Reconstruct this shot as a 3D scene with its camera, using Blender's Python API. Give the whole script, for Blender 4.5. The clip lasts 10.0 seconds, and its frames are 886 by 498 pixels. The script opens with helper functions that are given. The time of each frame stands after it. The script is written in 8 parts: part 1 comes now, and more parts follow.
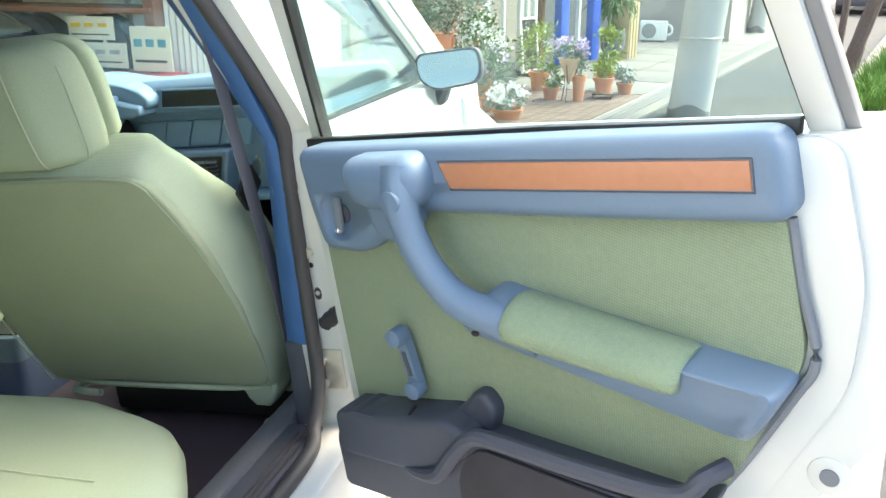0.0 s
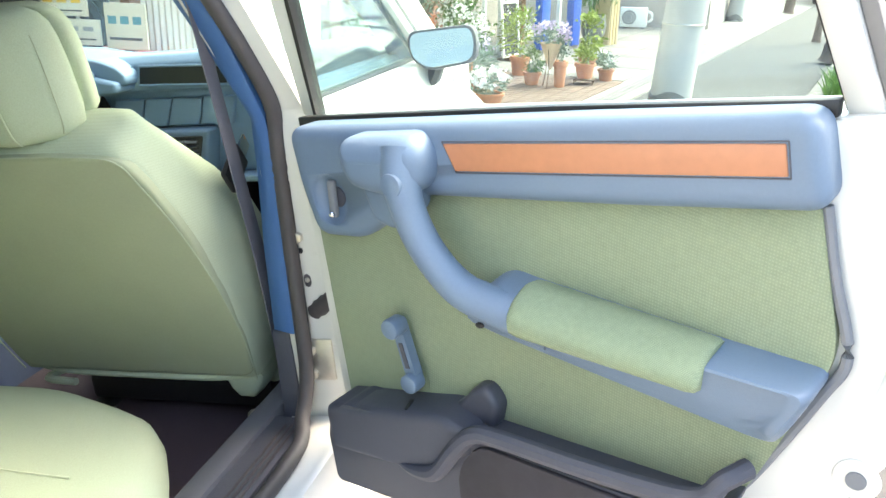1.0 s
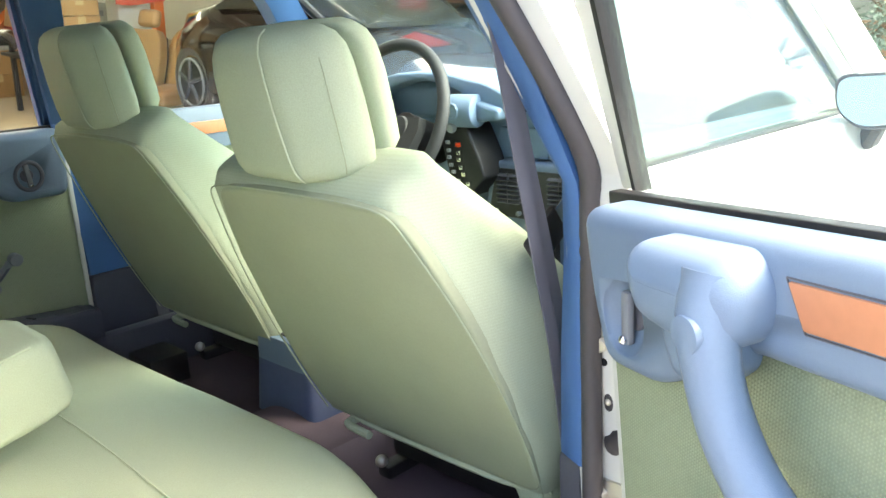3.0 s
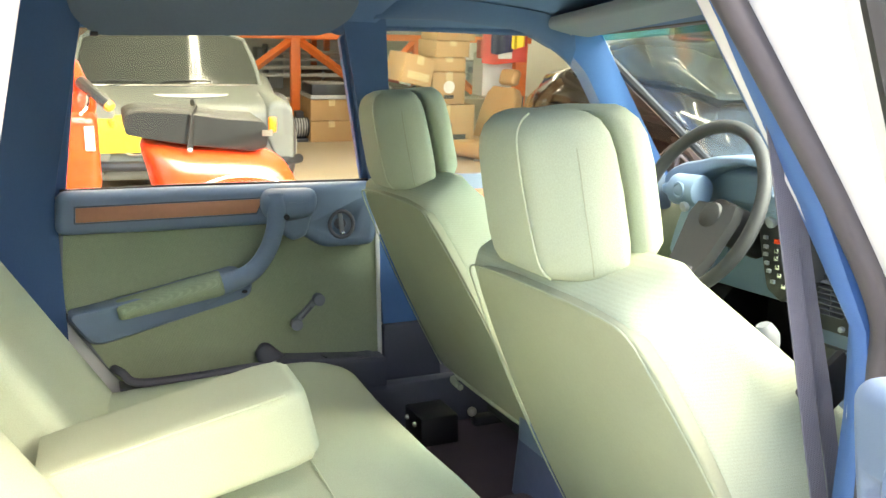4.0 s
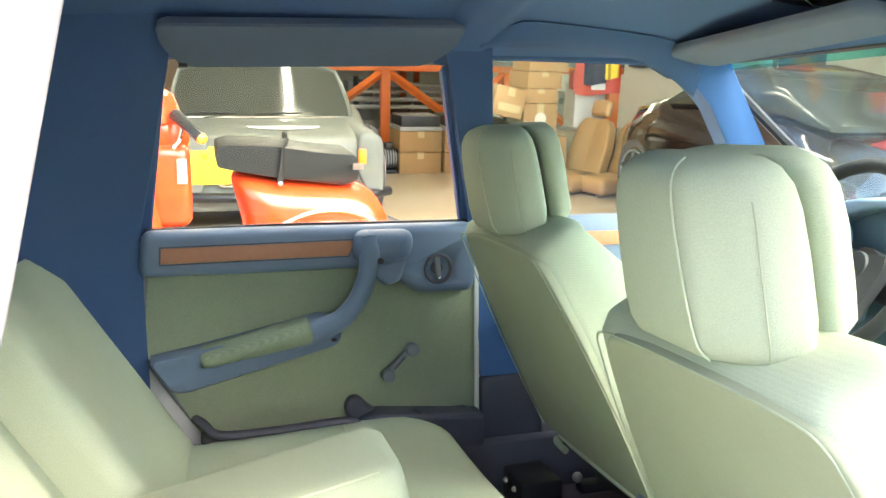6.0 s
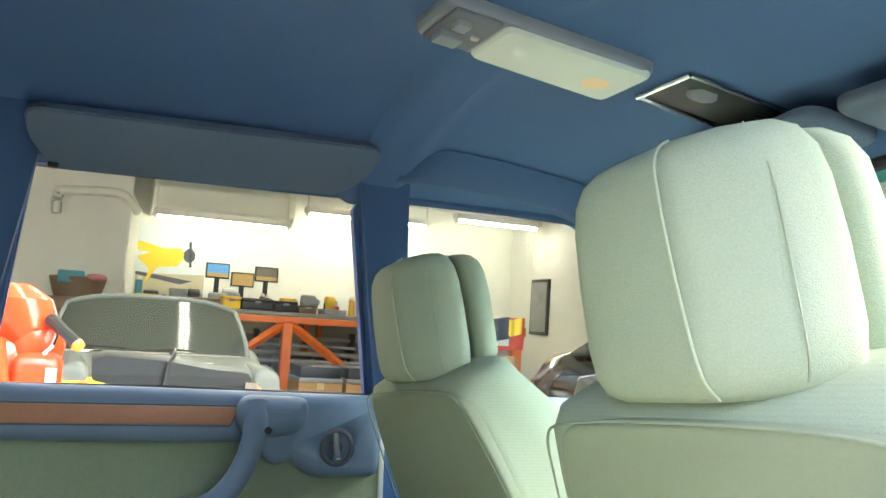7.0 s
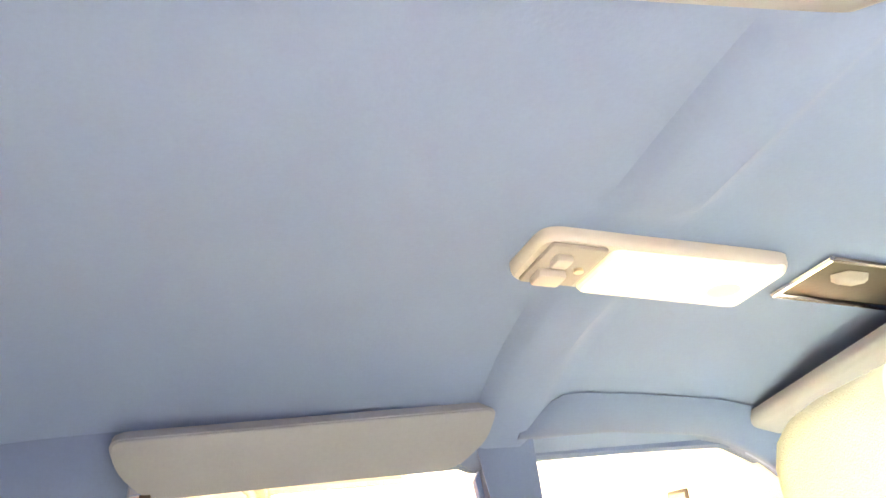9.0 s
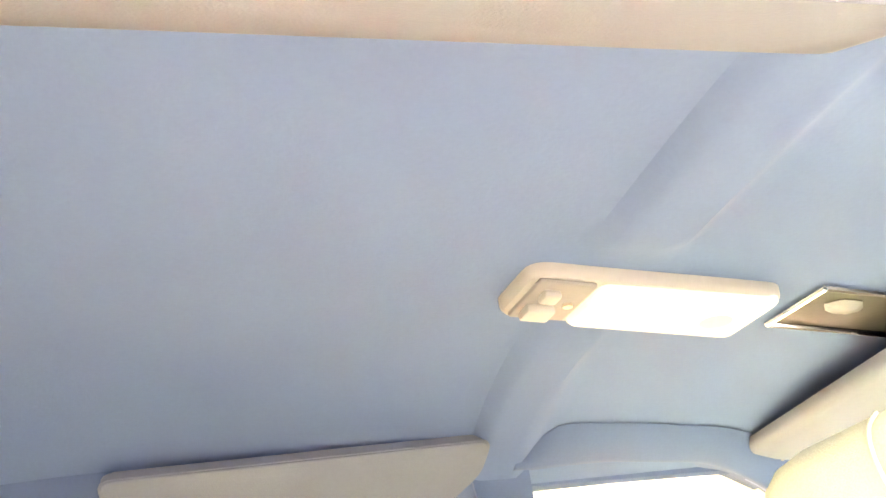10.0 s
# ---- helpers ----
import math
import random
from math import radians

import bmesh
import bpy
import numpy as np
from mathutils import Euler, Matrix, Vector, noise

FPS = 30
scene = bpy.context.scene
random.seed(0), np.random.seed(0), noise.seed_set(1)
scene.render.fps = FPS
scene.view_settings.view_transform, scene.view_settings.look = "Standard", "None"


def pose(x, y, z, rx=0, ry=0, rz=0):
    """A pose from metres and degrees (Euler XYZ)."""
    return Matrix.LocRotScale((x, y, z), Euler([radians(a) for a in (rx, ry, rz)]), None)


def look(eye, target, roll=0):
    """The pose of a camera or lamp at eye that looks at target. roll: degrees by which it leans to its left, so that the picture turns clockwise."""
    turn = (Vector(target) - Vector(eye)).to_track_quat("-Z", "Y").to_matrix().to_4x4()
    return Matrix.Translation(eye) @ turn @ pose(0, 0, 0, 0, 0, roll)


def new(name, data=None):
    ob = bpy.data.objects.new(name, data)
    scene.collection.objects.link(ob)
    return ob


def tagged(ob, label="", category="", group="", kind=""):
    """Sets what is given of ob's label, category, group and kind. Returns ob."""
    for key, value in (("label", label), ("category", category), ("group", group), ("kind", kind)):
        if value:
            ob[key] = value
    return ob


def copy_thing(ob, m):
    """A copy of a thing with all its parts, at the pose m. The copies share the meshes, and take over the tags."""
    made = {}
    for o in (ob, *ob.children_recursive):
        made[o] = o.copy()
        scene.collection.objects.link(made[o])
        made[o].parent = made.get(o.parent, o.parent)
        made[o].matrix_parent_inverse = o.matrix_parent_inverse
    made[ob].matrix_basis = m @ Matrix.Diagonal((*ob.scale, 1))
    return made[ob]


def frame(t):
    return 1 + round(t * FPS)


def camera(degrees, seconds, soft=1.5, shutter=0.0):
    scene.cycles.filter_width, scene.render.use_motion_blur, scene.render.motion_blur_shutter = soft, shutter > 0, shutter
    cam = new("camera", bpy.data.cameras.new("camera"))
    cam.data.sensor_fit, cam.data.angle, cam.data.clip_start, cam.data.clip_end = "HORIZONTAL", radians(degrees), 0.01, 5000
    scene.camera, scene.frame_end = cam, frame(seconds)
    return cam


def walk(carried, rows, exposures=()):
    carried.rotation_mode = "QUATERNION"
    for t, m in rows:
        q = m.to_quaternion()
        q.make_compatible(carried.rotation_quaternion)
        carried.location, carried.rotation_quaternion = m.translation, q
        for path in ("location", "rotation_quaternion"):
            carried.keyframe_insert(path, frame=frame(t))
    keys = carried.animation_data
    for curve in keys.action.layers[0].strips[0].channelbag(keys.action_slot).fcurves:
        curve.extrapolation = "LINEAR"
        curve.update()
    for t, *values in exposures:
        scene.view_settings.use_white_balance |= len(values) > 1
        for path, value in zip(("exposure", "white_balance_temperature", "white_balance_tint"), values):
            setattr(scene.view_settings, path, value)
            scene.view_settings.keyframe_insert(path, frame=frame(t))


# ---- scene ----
# ---- the camera and its way ----
EXPOSURES = [(0, 2.82, 7300, 4), (1, 3.14, 7600, 7), (2.2, 3.5, 7500, 10), (3.3, 3.62, 7800, 13), (4.0, 3.93, 8000, 15), (5.2, 3.98, 7400, 13), (6.3, 3.90, 7400, 16), (7.2, 3.74, 6800, 13), (7.5, 3.86, 7100, 16), (8.0, 4.87, 9900, 27), (8.6, 5.8, 11800, 35), (9.2, 6.12, 13000, 38), (10, 6.12, 13500, 38)]
cam = camera(54.35, 10.0)
walk(cam, [
    (0, look((1.177, -1.144, 1.290), (0.649, 0.675, 0.647), -0.07)),
    (0.5, look((1.145, -1.104, 1.281), (0.666, 0.721, 0.620), 0.40)),
    (1, look((1.132, -1.098, 1.272), (0.662, 0.725, 0.597), 1.05)),
    (1.5, look((1.125, -1.067, 1.269), (0.578, 0.732, 0.589), 1.97)),
    (2, look((1.165, -0.951, 1.265), (0.344, 0.737, 0.575), -0.09)),
    (2.2, look((1.178, -0.885, 1.263), (0.218, 0.724, 0.566), -1.49)),
    (3.3, look((1.069, -0.685, 1.254), (-0.395, 0.527, 0.631), 1.84)),
    (3.5, look((1.059, -0.650, 1.263), (-0.507, 0.435, 0.655), 1.80)),
    (4, look((1.074, -0.590, 1.275), (-0.710, 0.140, 0.742), 2.03)),
    (4.5, look((1.094, -0.574, 1.287), (-0.790, -0.135, 0.777), 1.00)),
    (5, look((1.111, -0.584, 1.289), (-0.795, -0.252, 0.784), 0.36)),
    (5.2, look((1.110, -0.584, 1.290), (-0.795, -0.245, 0.784), 0.37)),
    (6.3, look((0.824, -0.563, 1.230), (-1.019, 0.114, 0.848), 2.46)),
    (6.5, look((0.782, -0.552, 1.181), (-1.056, 0.193, 0.923), 3.67)),
    (7, look((0.745, -0.523, 1.041), (-1.101, 0.229, 1.210), 3.75)),
    (7.5, look((0.754, -0.524, 1.038), (-1.087, 0.118, 1.481), -0.47)),
    (8, look((0.697, -0.509, 1.071), (-1.130, 0.075, 1.637), -4.95)),
    (8.5, look((0.648, -0.505, 1.073), (-1.174, 0.027, 1.703), -4.97)),
    (9, look((0.625, -0.500, 1.099), (-1.178, 0.021, 1.790), -6.45)),
    (9.5, look((0.626, -0.491, 1.118), (-1.167, 0.030, 1.835), -6.91)),
    (10, look((0.628, -0.482, 1.120), (-1.164, 0.033, 1.844), -7.31)),
], EXPOSURES)

# ---- sky, sun and large lights ----
world = bpy.data.worlds.new("sky")
scene.world = world
world.use_nodes = True
wn = world.node_tree.nodes
sky = wn.new("ShaderNodeTexSky")
sky.sky_type, sky.sun_disc = "NISHITA", False
sky.sun_elevation, sky.sun_rotation = radians(49), radians(50)
sky.air_density, sky.dust_density = 1.0, 3.0
world.node_tree.links.new(sky.outputs[0], wn["Background"].inputs[0])
wn["Background"].inputs[1].default_value = 0.15
sun = new("sun", bpy.data.lights.new("sun", "SUN"))
sun.data.energy, sun.data.angle, sun.data.color = 1.0, radians(60), (1.0, 0.95, 0.88)
sun.matrix_basis = look((2.5, 2.1, 3.8), (0, 0, 0))
# ---- materials ----
def shader(name, base, rough=0.6, metal=0.0, grain=0.12, size=60.0, blot=0.10, blot_size=6.0, bump=0.15, bump_size=None,
           weave=0.0, weave_size=500.0, vary=0.0, coat=0.0, rib=0.0):
    """A procedural surface: base colour with fine grain, larger blotches, relief and, for cloth, a crossed weave."""
    m = bpy.data.materials.new(name)
    m.use_nodes = True
    n, link = m.node_tree.nodes, m.node_tree.links.new
    p = n["Principled BSDF"]
    p.inputs["Roughness"].default_value = rough
    p.inputs["Metallic"].default_value = metal
    p.inputs["Coat Weight"].default_value = coat
    co = n.new("ShaderNodeTexCoord")
    fine, big = n.new("ShaderNodeTexNoise"), n.new("ShaderNodeTexNoise")
    fine.inputs["Scale"].default_value, big.inputs["Scale"].default_value = size, blot_size
    fine.inputs["Detail"].default_value, big.inputs["Detail"].default_value = 4, 5
    link(co.outputs["Object"], fine.inputs["Vector"])
    link(co.outputs["Object"], big.inputs["Vector"])
    add = n.new("ShaderNodeMath")
    add.operation = "MULTIPLY_ADD"
    link(fine.outputs["Fac"], add.inputs[0])
    add.inputs[1].default_value = grain * 2
    add.inputs[2].default_value = 1 - grain - blot
    add2 = n.new("ShaderNodeMath")
    add2.operation = "MULTIPLY_ADD"
    link(big.outputs["Fac"], add2.inputs[0])
    add2.inputs[1].default_value = blot * 2
    link(add.outputs[0], add2.inputs[2])
    last = add2.outputs[0]
    height = fine.outputs["Fac"]
    if bump_size:
        relief = n.new("ShaderNodeTexNoise")
        relief.inputs["Scale"].default_value = bump_size
        link(co.outputs["Object"], relief.inputs["Vector"])
        height = relief.outputs["Fac"]
    if weave:
        waves = []
        for turn in (0.6, -0.75):
            mp, w = n.new("ShaderNodeMapping"), n.new("ShaderNodeTexWave")
            mp.inputs["Rotation"].default_value = (turn, turn * 0.9, turn)
            w.inputs["Scale"].default_value = weave_size
            w.inputs["Distortion"].default_value = 1.2
            w.inputs["Detail"].default_value = 1
            link(co.outputs["Object"], mp.inputs["Vector"])
            link(mp.outputs[0], w.inputs["Vector"])
            waves.append(w.outputs["Fac"])
        mix = n.new("ShaderNodeMath")
        mix.operation = "MULTIPLY"
        link(waves[0], mix.inputs[0])
        link(waves[1], mix.inputs[1])
        tone = n.new("ShaderNodeMath")
        tone.operation = "MULTIPLY_ADD"
        link(mix.outputs[0], tone.inputs[0])
        tone.inputs[1].default_value = weave * 2
        link(last, tone.inputs[2])
        sub = n.new("ShaderNodeMath")
        sub.operation = "SUBTRACT"
        link(tone.outputs[0], sub.inputs[0])
        sub.inputs[1].default_value = weave * 0.5
        last, height = sub.outputs[0], mix.outputs[0]
    if rib:
        w, r = n.new("ShaderNodeTexWave"), n.new("ShaderNodeMath")
        w.bands_direction = "Z"
        w.inputs["Scale"].default_value = 85
        w.inputs["Distortion"].default_value = 0.6
        link(co.outputs["Object"], w.inputs["Vector"])
        r.operation = "MULTIPLY_ADD"
        link(w.outputs["Fac"], r.inputs[0])
        r.inputs[1].default_value = rib * 2
        link(last, r.inputs[2])
        low = n.new("ShaderNodeMath")
        low.operation = "SUBTRACT"
        link(r.outputs[0], low.inputs[0])
        low.inputs[1].default_value = rib
        last = low.outputs[0]
    if vary:
        info, v = n.new("ShaderNodeObjectInfo"), n.new("ShaderNodeMath")
        v.operation = "MULTIPLY_ADD"
        link(info.outputs["Random"], v.inputs[0])
        v.inputs[1].default_value = vary * 2
        link(last, v.inputs[2])
        s = n.new("ShaderNodeMath")
        s.operation = "SUBTRACT"
        link(v.outputs[0], s.inputs[0])
        s.inputs[1].default_value = vary
        last = s.outputs[0]
    tint = n.new("ShaderNodeMix")
    tint.data_type, tint.blend_type = "RGBA", "MULTIPLY"
    tint.inputs["Factor"].default_value = 1
    tint.inputs[6].default_value = (*base, 1)
    link(last, tint.inputs[7])
    link(tint.outputs[2], p.inputs["Base Color"])
    b = n.new("ShaderNodeBump")
    b.inputs["Strength"].default_value = bump
    b.inputs["Distance"].default_value = 0.002
    link(height, b.inputs["Height"])
    link(b.outputs[0], p.inputs["Normal"])
    return m


def glow(name, base, strength):
    m = bpy.data.materials.new(name)
    m.use_nodes = True
    p = m.node_tree.nodes["Principled BSDF"]
    p.inputs["Base Color"].default_value = (*base, 1)
    p.inputs["Emission Color"].default_value = (*base, 1)
    p.inputs["Emission Strength"].default_value = strength
    return m


def pane_glass(name, tint=(0.9, 0.96, 0.94), gloss=1.0, haze=0.0):
    """Thin window glass: clear, with a mirror sheen that grows at grazing angles."""
    m = bpy.data.materials.new(name)
    m.use_nodes = True
    n, link = m.node_tree.nodes, m.node_tree.links.new
    n.remove(n["Principled BSDF"])
    clear, shine, mix, lw = n.new("ShaderNodeBsdfTransparent"), n.new("ShaderNodeBsdfGlossy"), n.new("ShaderNodeMixShader"), n.new("ShaderNodeLayerWeight")
    clear.inputs["Color"].default_value = (*tint, 1)
    shine.inputs["Roughness"].default_value = 0.02
    power, scale = n.new("ShaderNodeMath"), n.new("ShaderNodeMath")
    power.operation, scale.operation = "POWER", "MULTIPLY_ADD"
    power.inputs[1].default_value = 5
    scale.inputs[1].default_value, scale.inputs[2].default_value = 0.6 * gloss, 0.04 * gloss
    link(lw.outputs["Facing"], power.inputs[0])
    link(power.outputs[0], scale.inputs[0])
    link(scale.outputs[0], mix.inputs[0])
    link(clear.outputs[0], mix.inputs[1])
    link(shine.outputs[0], mix.inputs[2])
    out = mix.outputs[0]
    if haze:
        dust, mix2 = n.new("ShaderNodeBsdfDiffuse"), n.new("ShaderNodeMixShader")
        dust.inputs["Color"].default_value = (0.7, 0.75, 0.75, 1)
        mix2.inputs[0].default_value = haze
        link(out, mix2.inputs[1])
        link(dust.outputs[0], mix2.inputs[2])
        out = mix2.outputs[0]
    link(out, n["Material Output"].inputs[0])
    return m


# ---- mesh helpers ----
ORIGIN = {}
BASE = [Matrix.Identity(4)]  # the frame in which things are being modelled
SIZE = [1.0, Vector((0.85, -0.55, 1.17))]  # the size of what is being modelled, and the point from which it grows
LOCAL = set()


def grown(p):
    return SIZE[1] + (Vector(p) - SIZE[1]) * SIZE[0]


def thing(name, at=(0, 0, 0), label="", category="", group="", kind="", m=None):
    """An Empty that parents the parts; parts are modelled in world places and shifted to it."""
    ob = new(name)
    ob.empty_display_size = 0.05
    ob.matrix_basis = BASE[0] @ (m if m is not None else Matrix.Translation(at))
    ORIGIN[ob.name] = Vector(at)
    if SIZE[0] != 1:
        ob.location = grown(ob.location)
        if m is None:
            ORIGIN[ob.name] = grown(at)
        else:
            LOCAL.add(ob.name)
    return tagged(ob, label, category, group, kind)


def resize(bm):
    for v in bm.verts:
        v.co = grown(v.co)


def mesh_from(name, bm, material, sharp=35):
    bmesh.ops.recalc_face_normals(bm, faces=bm.faces)
    me = bpy.data.meshes.new(name)
    bm.to_mesh(me)
    bm.free()
    me.materials.append(material)
    me.polygons.foreach_set("use_smooth", [True] * len(me.polygons))
    me.set_sharp_from_angle(angle=radians(sharp))
    return me


def part(name, bm, material, parent, label="", sharp=35):
    """Links a bmesh in world places as one mesh under a thing or a part."""
    o = ORIGIN[parent.name]
    if SIZE[0] != 1:
        if parent.name in LOCAL:
            bmesh.ops.scale(bm, verts=bm.verts, vec=(SIZE[0],) * 3)
        else:
            resize(bm)
    bmesh.ops.translate(bm, verts=bm.verts, vec=-o)
    ob = new(name, mesh_from(name, bm, material, sharp))
    ob.parent = parent
    ORIGIN[ob.name] = o
    if parent.name in LOCAL:
        LOCAL.add(ob.name)
    return tagged(ob, label)


def solo(name, bm, material, label="", category="", group="", kind="", sharp=35, base=None):
    """A thing of one mesh."""
    o = Vector(base) if base is not None else Vector((0, 0, 0))
    if SIZE[0] != 1:
        resize(bm)
    bmesh.ops.translate(bm, verts=bm.verts, vec=-o)
    ob = new(name, mesh_from(name, bm, material, sharp))
    ob.location = o
    ORIGIN[ob.name] = o
    return tagged(ob, label, category, group, kind)


def bevelled(bm, width, seg=2):
    if width > 0:
        bmesh.ops.bevel(bm, geom=list(bm.edges), offset=width, segments=seg, profile=0.5, affect="EDGES", clamp_overlap=True)
    return bm


def box(x0, x1, y0, y1, z0, z1, bev=0.0, seg=2):
    bm = bmesh.new()
    bmesh.ops.create_cube(bm, size=1, matrix=Matrix.Translation(((x0 + x1) / 2, (y0 + y1) / 2, (z0 + z1) / 2)) @ Matrix.Diagonal((abs(x1 - x0), abs(y1 - y0), abs(z1 - z0), 1)))
    return bevelled(bm, bev, seg)


def join(*parts):
    """One bmesh out of several."""
    out = parts[0]
    for b in parts[1:]:
        me = bpy.data.meshes.new("tmp")
        b.to_mesh(me)
        b.free()
        out.from_mesh(me)
        bpy.data.meshes.remove(me)
    return out


def turned(bm, m):
    bmesh.ops.transform(bm, matrix=m, verts=bm.verts)
    return bm


def loft(rings, caps=True, closed=True):
    """A skin over rings of equally many points."""
    bm = bmesh.new()
    rows = [[bm.verts.new(p) for p in r] for r in rings]
    k = len(rows[0])
    for a, b in zip(rows, rows[1:]):
        for i in range(k if closed else k - 1):
            j = (i + 1) % k
            bm.faces.new((a[i], a[j], b[j], b[i]))
    if caps and closed:
        bm.faces.new(rows[0])
        bm.faces.new(rows[-1][::-1])
    return bm


def prism(pts, place, a, b, bev=0.0, seg=2):
    """A flat outline of (u, v) pushed from depth a to depth b; place(u, v, d) gives the point."""
    bm = loft([[place(u, v, a) for u, v in pts], [place(u, v, b) for u, v in pts]])
    return bevelled(bm, bev, seg)


def inset(pts, d):
    """A flat outline moved inwards by d, point for point."""
    k = len(pts)
    area = sum(pts[i - 1][0] * pts[i][1] - pts[i][0] * pts[i - 1][1] for i in range(k))
    turn = 1 if area > 0 else -1
    out = []
    for i in range(k):
        p = Vector(pts[i])
        e0, e1 = (p - Vector(pts[i - 1])).normalized(), (Vector(pts[(i + 1) % k]) - p).normalized()
        n0, n1 = Vector((-e0.y, e0.x)) * turn, Vector((-e1.y, e1.x)) * turn
        m = (n0 + n1).normalized() if (n0 + n1).length > 1e-6 else n0
        out.append(p + m * d / max(0.6, m.dot(n1)))
    for again in range(60):  # draw together what has turned over in tight corners
        turned_over = [i for i in range(k) if (out[(i + 1) % k] - out[i]).dot(Vector(pts[(i + 1) % k]) - Vector(pts[i])) < -1e-12]
        if not turned_over:
            break
        for i in turned_over:
            out[i] = out[(i + 1) % k] = (out[i] + out[(i + 1) % k]) / 2
    return [tuple(p) for p in out]


def puffed(pts, place, a, b, r, n=5, lift=None):
    """As prism(), with the face at depth a rounded off by the radius r all round."""
    way = 1 if b > a else -1
    rings = [[place(u, v, b) for u, v in pts]]
    for i in range(n + 1):
        t = i / n * math.pi / 2
        rings.append([place(u, v, a + way * (lift or r) * (1 - math.sin(t))) for u, v in inset(pts, r * (1 - math.cos(t)))])
    rings.append([place(u, v, a) for u, v in inset(pts, r * 1.15)])
    bm = loft(rings)
    bmesh.ops.remove_doubles(bm, verts=bm.verts, dist=1e-5)
    return bm


def rounded(pts, r, n=4):
    """Rounds the corners of a flat outline."""
    out = []
    k = len(pts)
    for i in range(k):
        p, a, b = Vector(pts[i]), Vector(pts[i - 1]), Vector(pts[(i + 1) % k])
        ra = min(r, (a - p).length * 0.45)
        rb = min(r, (b - p).length * 0.45)
        s, e = p + (a - p).normalized() * ra, p + (b - p).normalized() * rb
        for j in range(n + 1):
            t = j / n
            out.append(tuple(s * (1 - t) ** 2 + p * 2 * t * (1 - t) + e * t * t))
    return out


def spline(pts, n=6):
    """A smooth run of points through those given."""
    pts = [Vector(p) for p in pts]
    out = []
    for i in range(len(pts) - 1):
        p0, p1, p2, p3 = pts[max(i - 1, 0)], pts[i], pts[i + 1], pts[min(i + 2, len(pts) - 1)]
        for j in range(n):
            t = j / n
            out.append(0.5 * (2 * p1 + (p2 - p0) * t + (2 * p0 - 5 * p1 + 4 * p2 - p3) * t * t + (3 * p1 - p0 - 3 * p2 + p3) * t ** 3))
    out.append(pts[-1])
    return out


def tube(path, radius, k=10, flat=1.0, up=(0, 0, 1), loop=False):
    """A round or flattened bar along a path; radius is a number or one for each point."""
    path = [Vector(p) for p in path]
    rings = []
    n = len(path)
    for i, p in enumerate(path):
        a = path[i - 1] if i or loop else p
        b = path[(i + 1) % n] if i < n - 1 or loop else p
        d = (b - a).normalized()
        s = d.cross(Vector(up))
        s = s.normalized() if s.length > 1e-4 else d.orthogonal().normalized()
        u = s.cross(d)
        r = radius[i] if isinstance(radius, (list, tuple)) else radius
        rings.append([p + s * math.cos(t) * r * flat + u * math.sin(t) * r for t in (2 * math.pi * j / k for j in range(k))])
    if loop:
        rings.append(rings[0])
        bm = loft(rings, caps=False)
        bmesh.ops.remove_doubles(bm, verts=bm.verts, dist=1e-6)
        return bm
    return loft(rings)


def disc(c, axis, r, depth, k=20, bev=0.0):
    """A round button or drum along an axis, centred on c."""
    bm = bmesh.new()
    q = Vector(axis).to_track_quat("Z", "Y").to_matrix().to_4x4()
    bmesh.ops.create_cone(bm, cap_ends=True, segments=k, radius1=r, radius2=r, depth=depth, matrix=Matrix.Translation(c) @ q)
    if bev:
        bmesh.ops.bevel(bm, geom=[e for e in bm.edges if e.calc_face_angle(0) > 1], offset=bev, segments=2, profile=0.5, affect="EDGES")
    return bm


def ball(c, r, scale=(1, 1, 1), u=14, v=9):
    bm = bmesh.new()
    bmesh.ops.create_uvsphere(bm, u_segments=u, v_segments=v, radius=r, matrix=Matrix.Translation(c) @ Matrix.Diagonal((*scale, 1)))
    return bm


def sheet(f, nu, nv, thick=None):
    """A surface f(u, v), u and v from 0 to 1, thickened by the vector thick."""
    bm = bmesh.new()
    top = [[bm.verts.new(f(i / nu, j / nv)) for j in range(nv + 1)] for i in range(nu + 1)]
    for i in range(nu):
        for j in range(nv):
            bm.faces.new((top[i][j], top[i + 1][j], top[i + 1][j + 1], top[i][j + 1]))
    if thick is not None:
        g = bmesh.ops.extrude_face_region(bm, geom=list(bm.faces))
        bmesh.ops.translate(bm, verts=[v for v in g["geom"] if isinstance(v, bmesh.types.BMVert)], vec=thick)
    return bm

# ---- surfaces ----
CLOTH = shader("green_seat_cloth", (0.39, 0.445, 0.32), 0.95, grain=0.16, size=620, blot=0.07, blot_size=5, bump=0.35, bump_size=900)
RIBBED = shader("ribbed_green_seat_cloth", (0.39, 0.445, 0.32), 0.95, grain=0.14, size=620, blot=0.07, blot_size=5, bump=0.35, bump_size=900, rib=0.022)
BACKCLOTH = shader("smooth_green_seat_back", (0.305, 0.338, 0.232), 0.85, grain=0.06, size=300, blot=0.10, blot_size=7, bump=0.25, bump_size=40)
DOOR_CLOTH = shader("green_door_cloth", (0.245, 0.288, 0.190), 0.95, grain=0.10, size=160, blot=0.06, blot_size=6, bump=0.4, weave=0.13, weave_size=130)
PAD_CLOTH = shader("ribbed_pad_cloth", (0.235, 0.29, 0.19), 0.95, grain=0.12, size=160, blot=0.08, blot_size=8, bump=0.4, weave=0.16, weave_size=190)
SEAM = shader("green_seam_cord", (0.33, 0.375, 0.265), 0.9, bump=0.1)
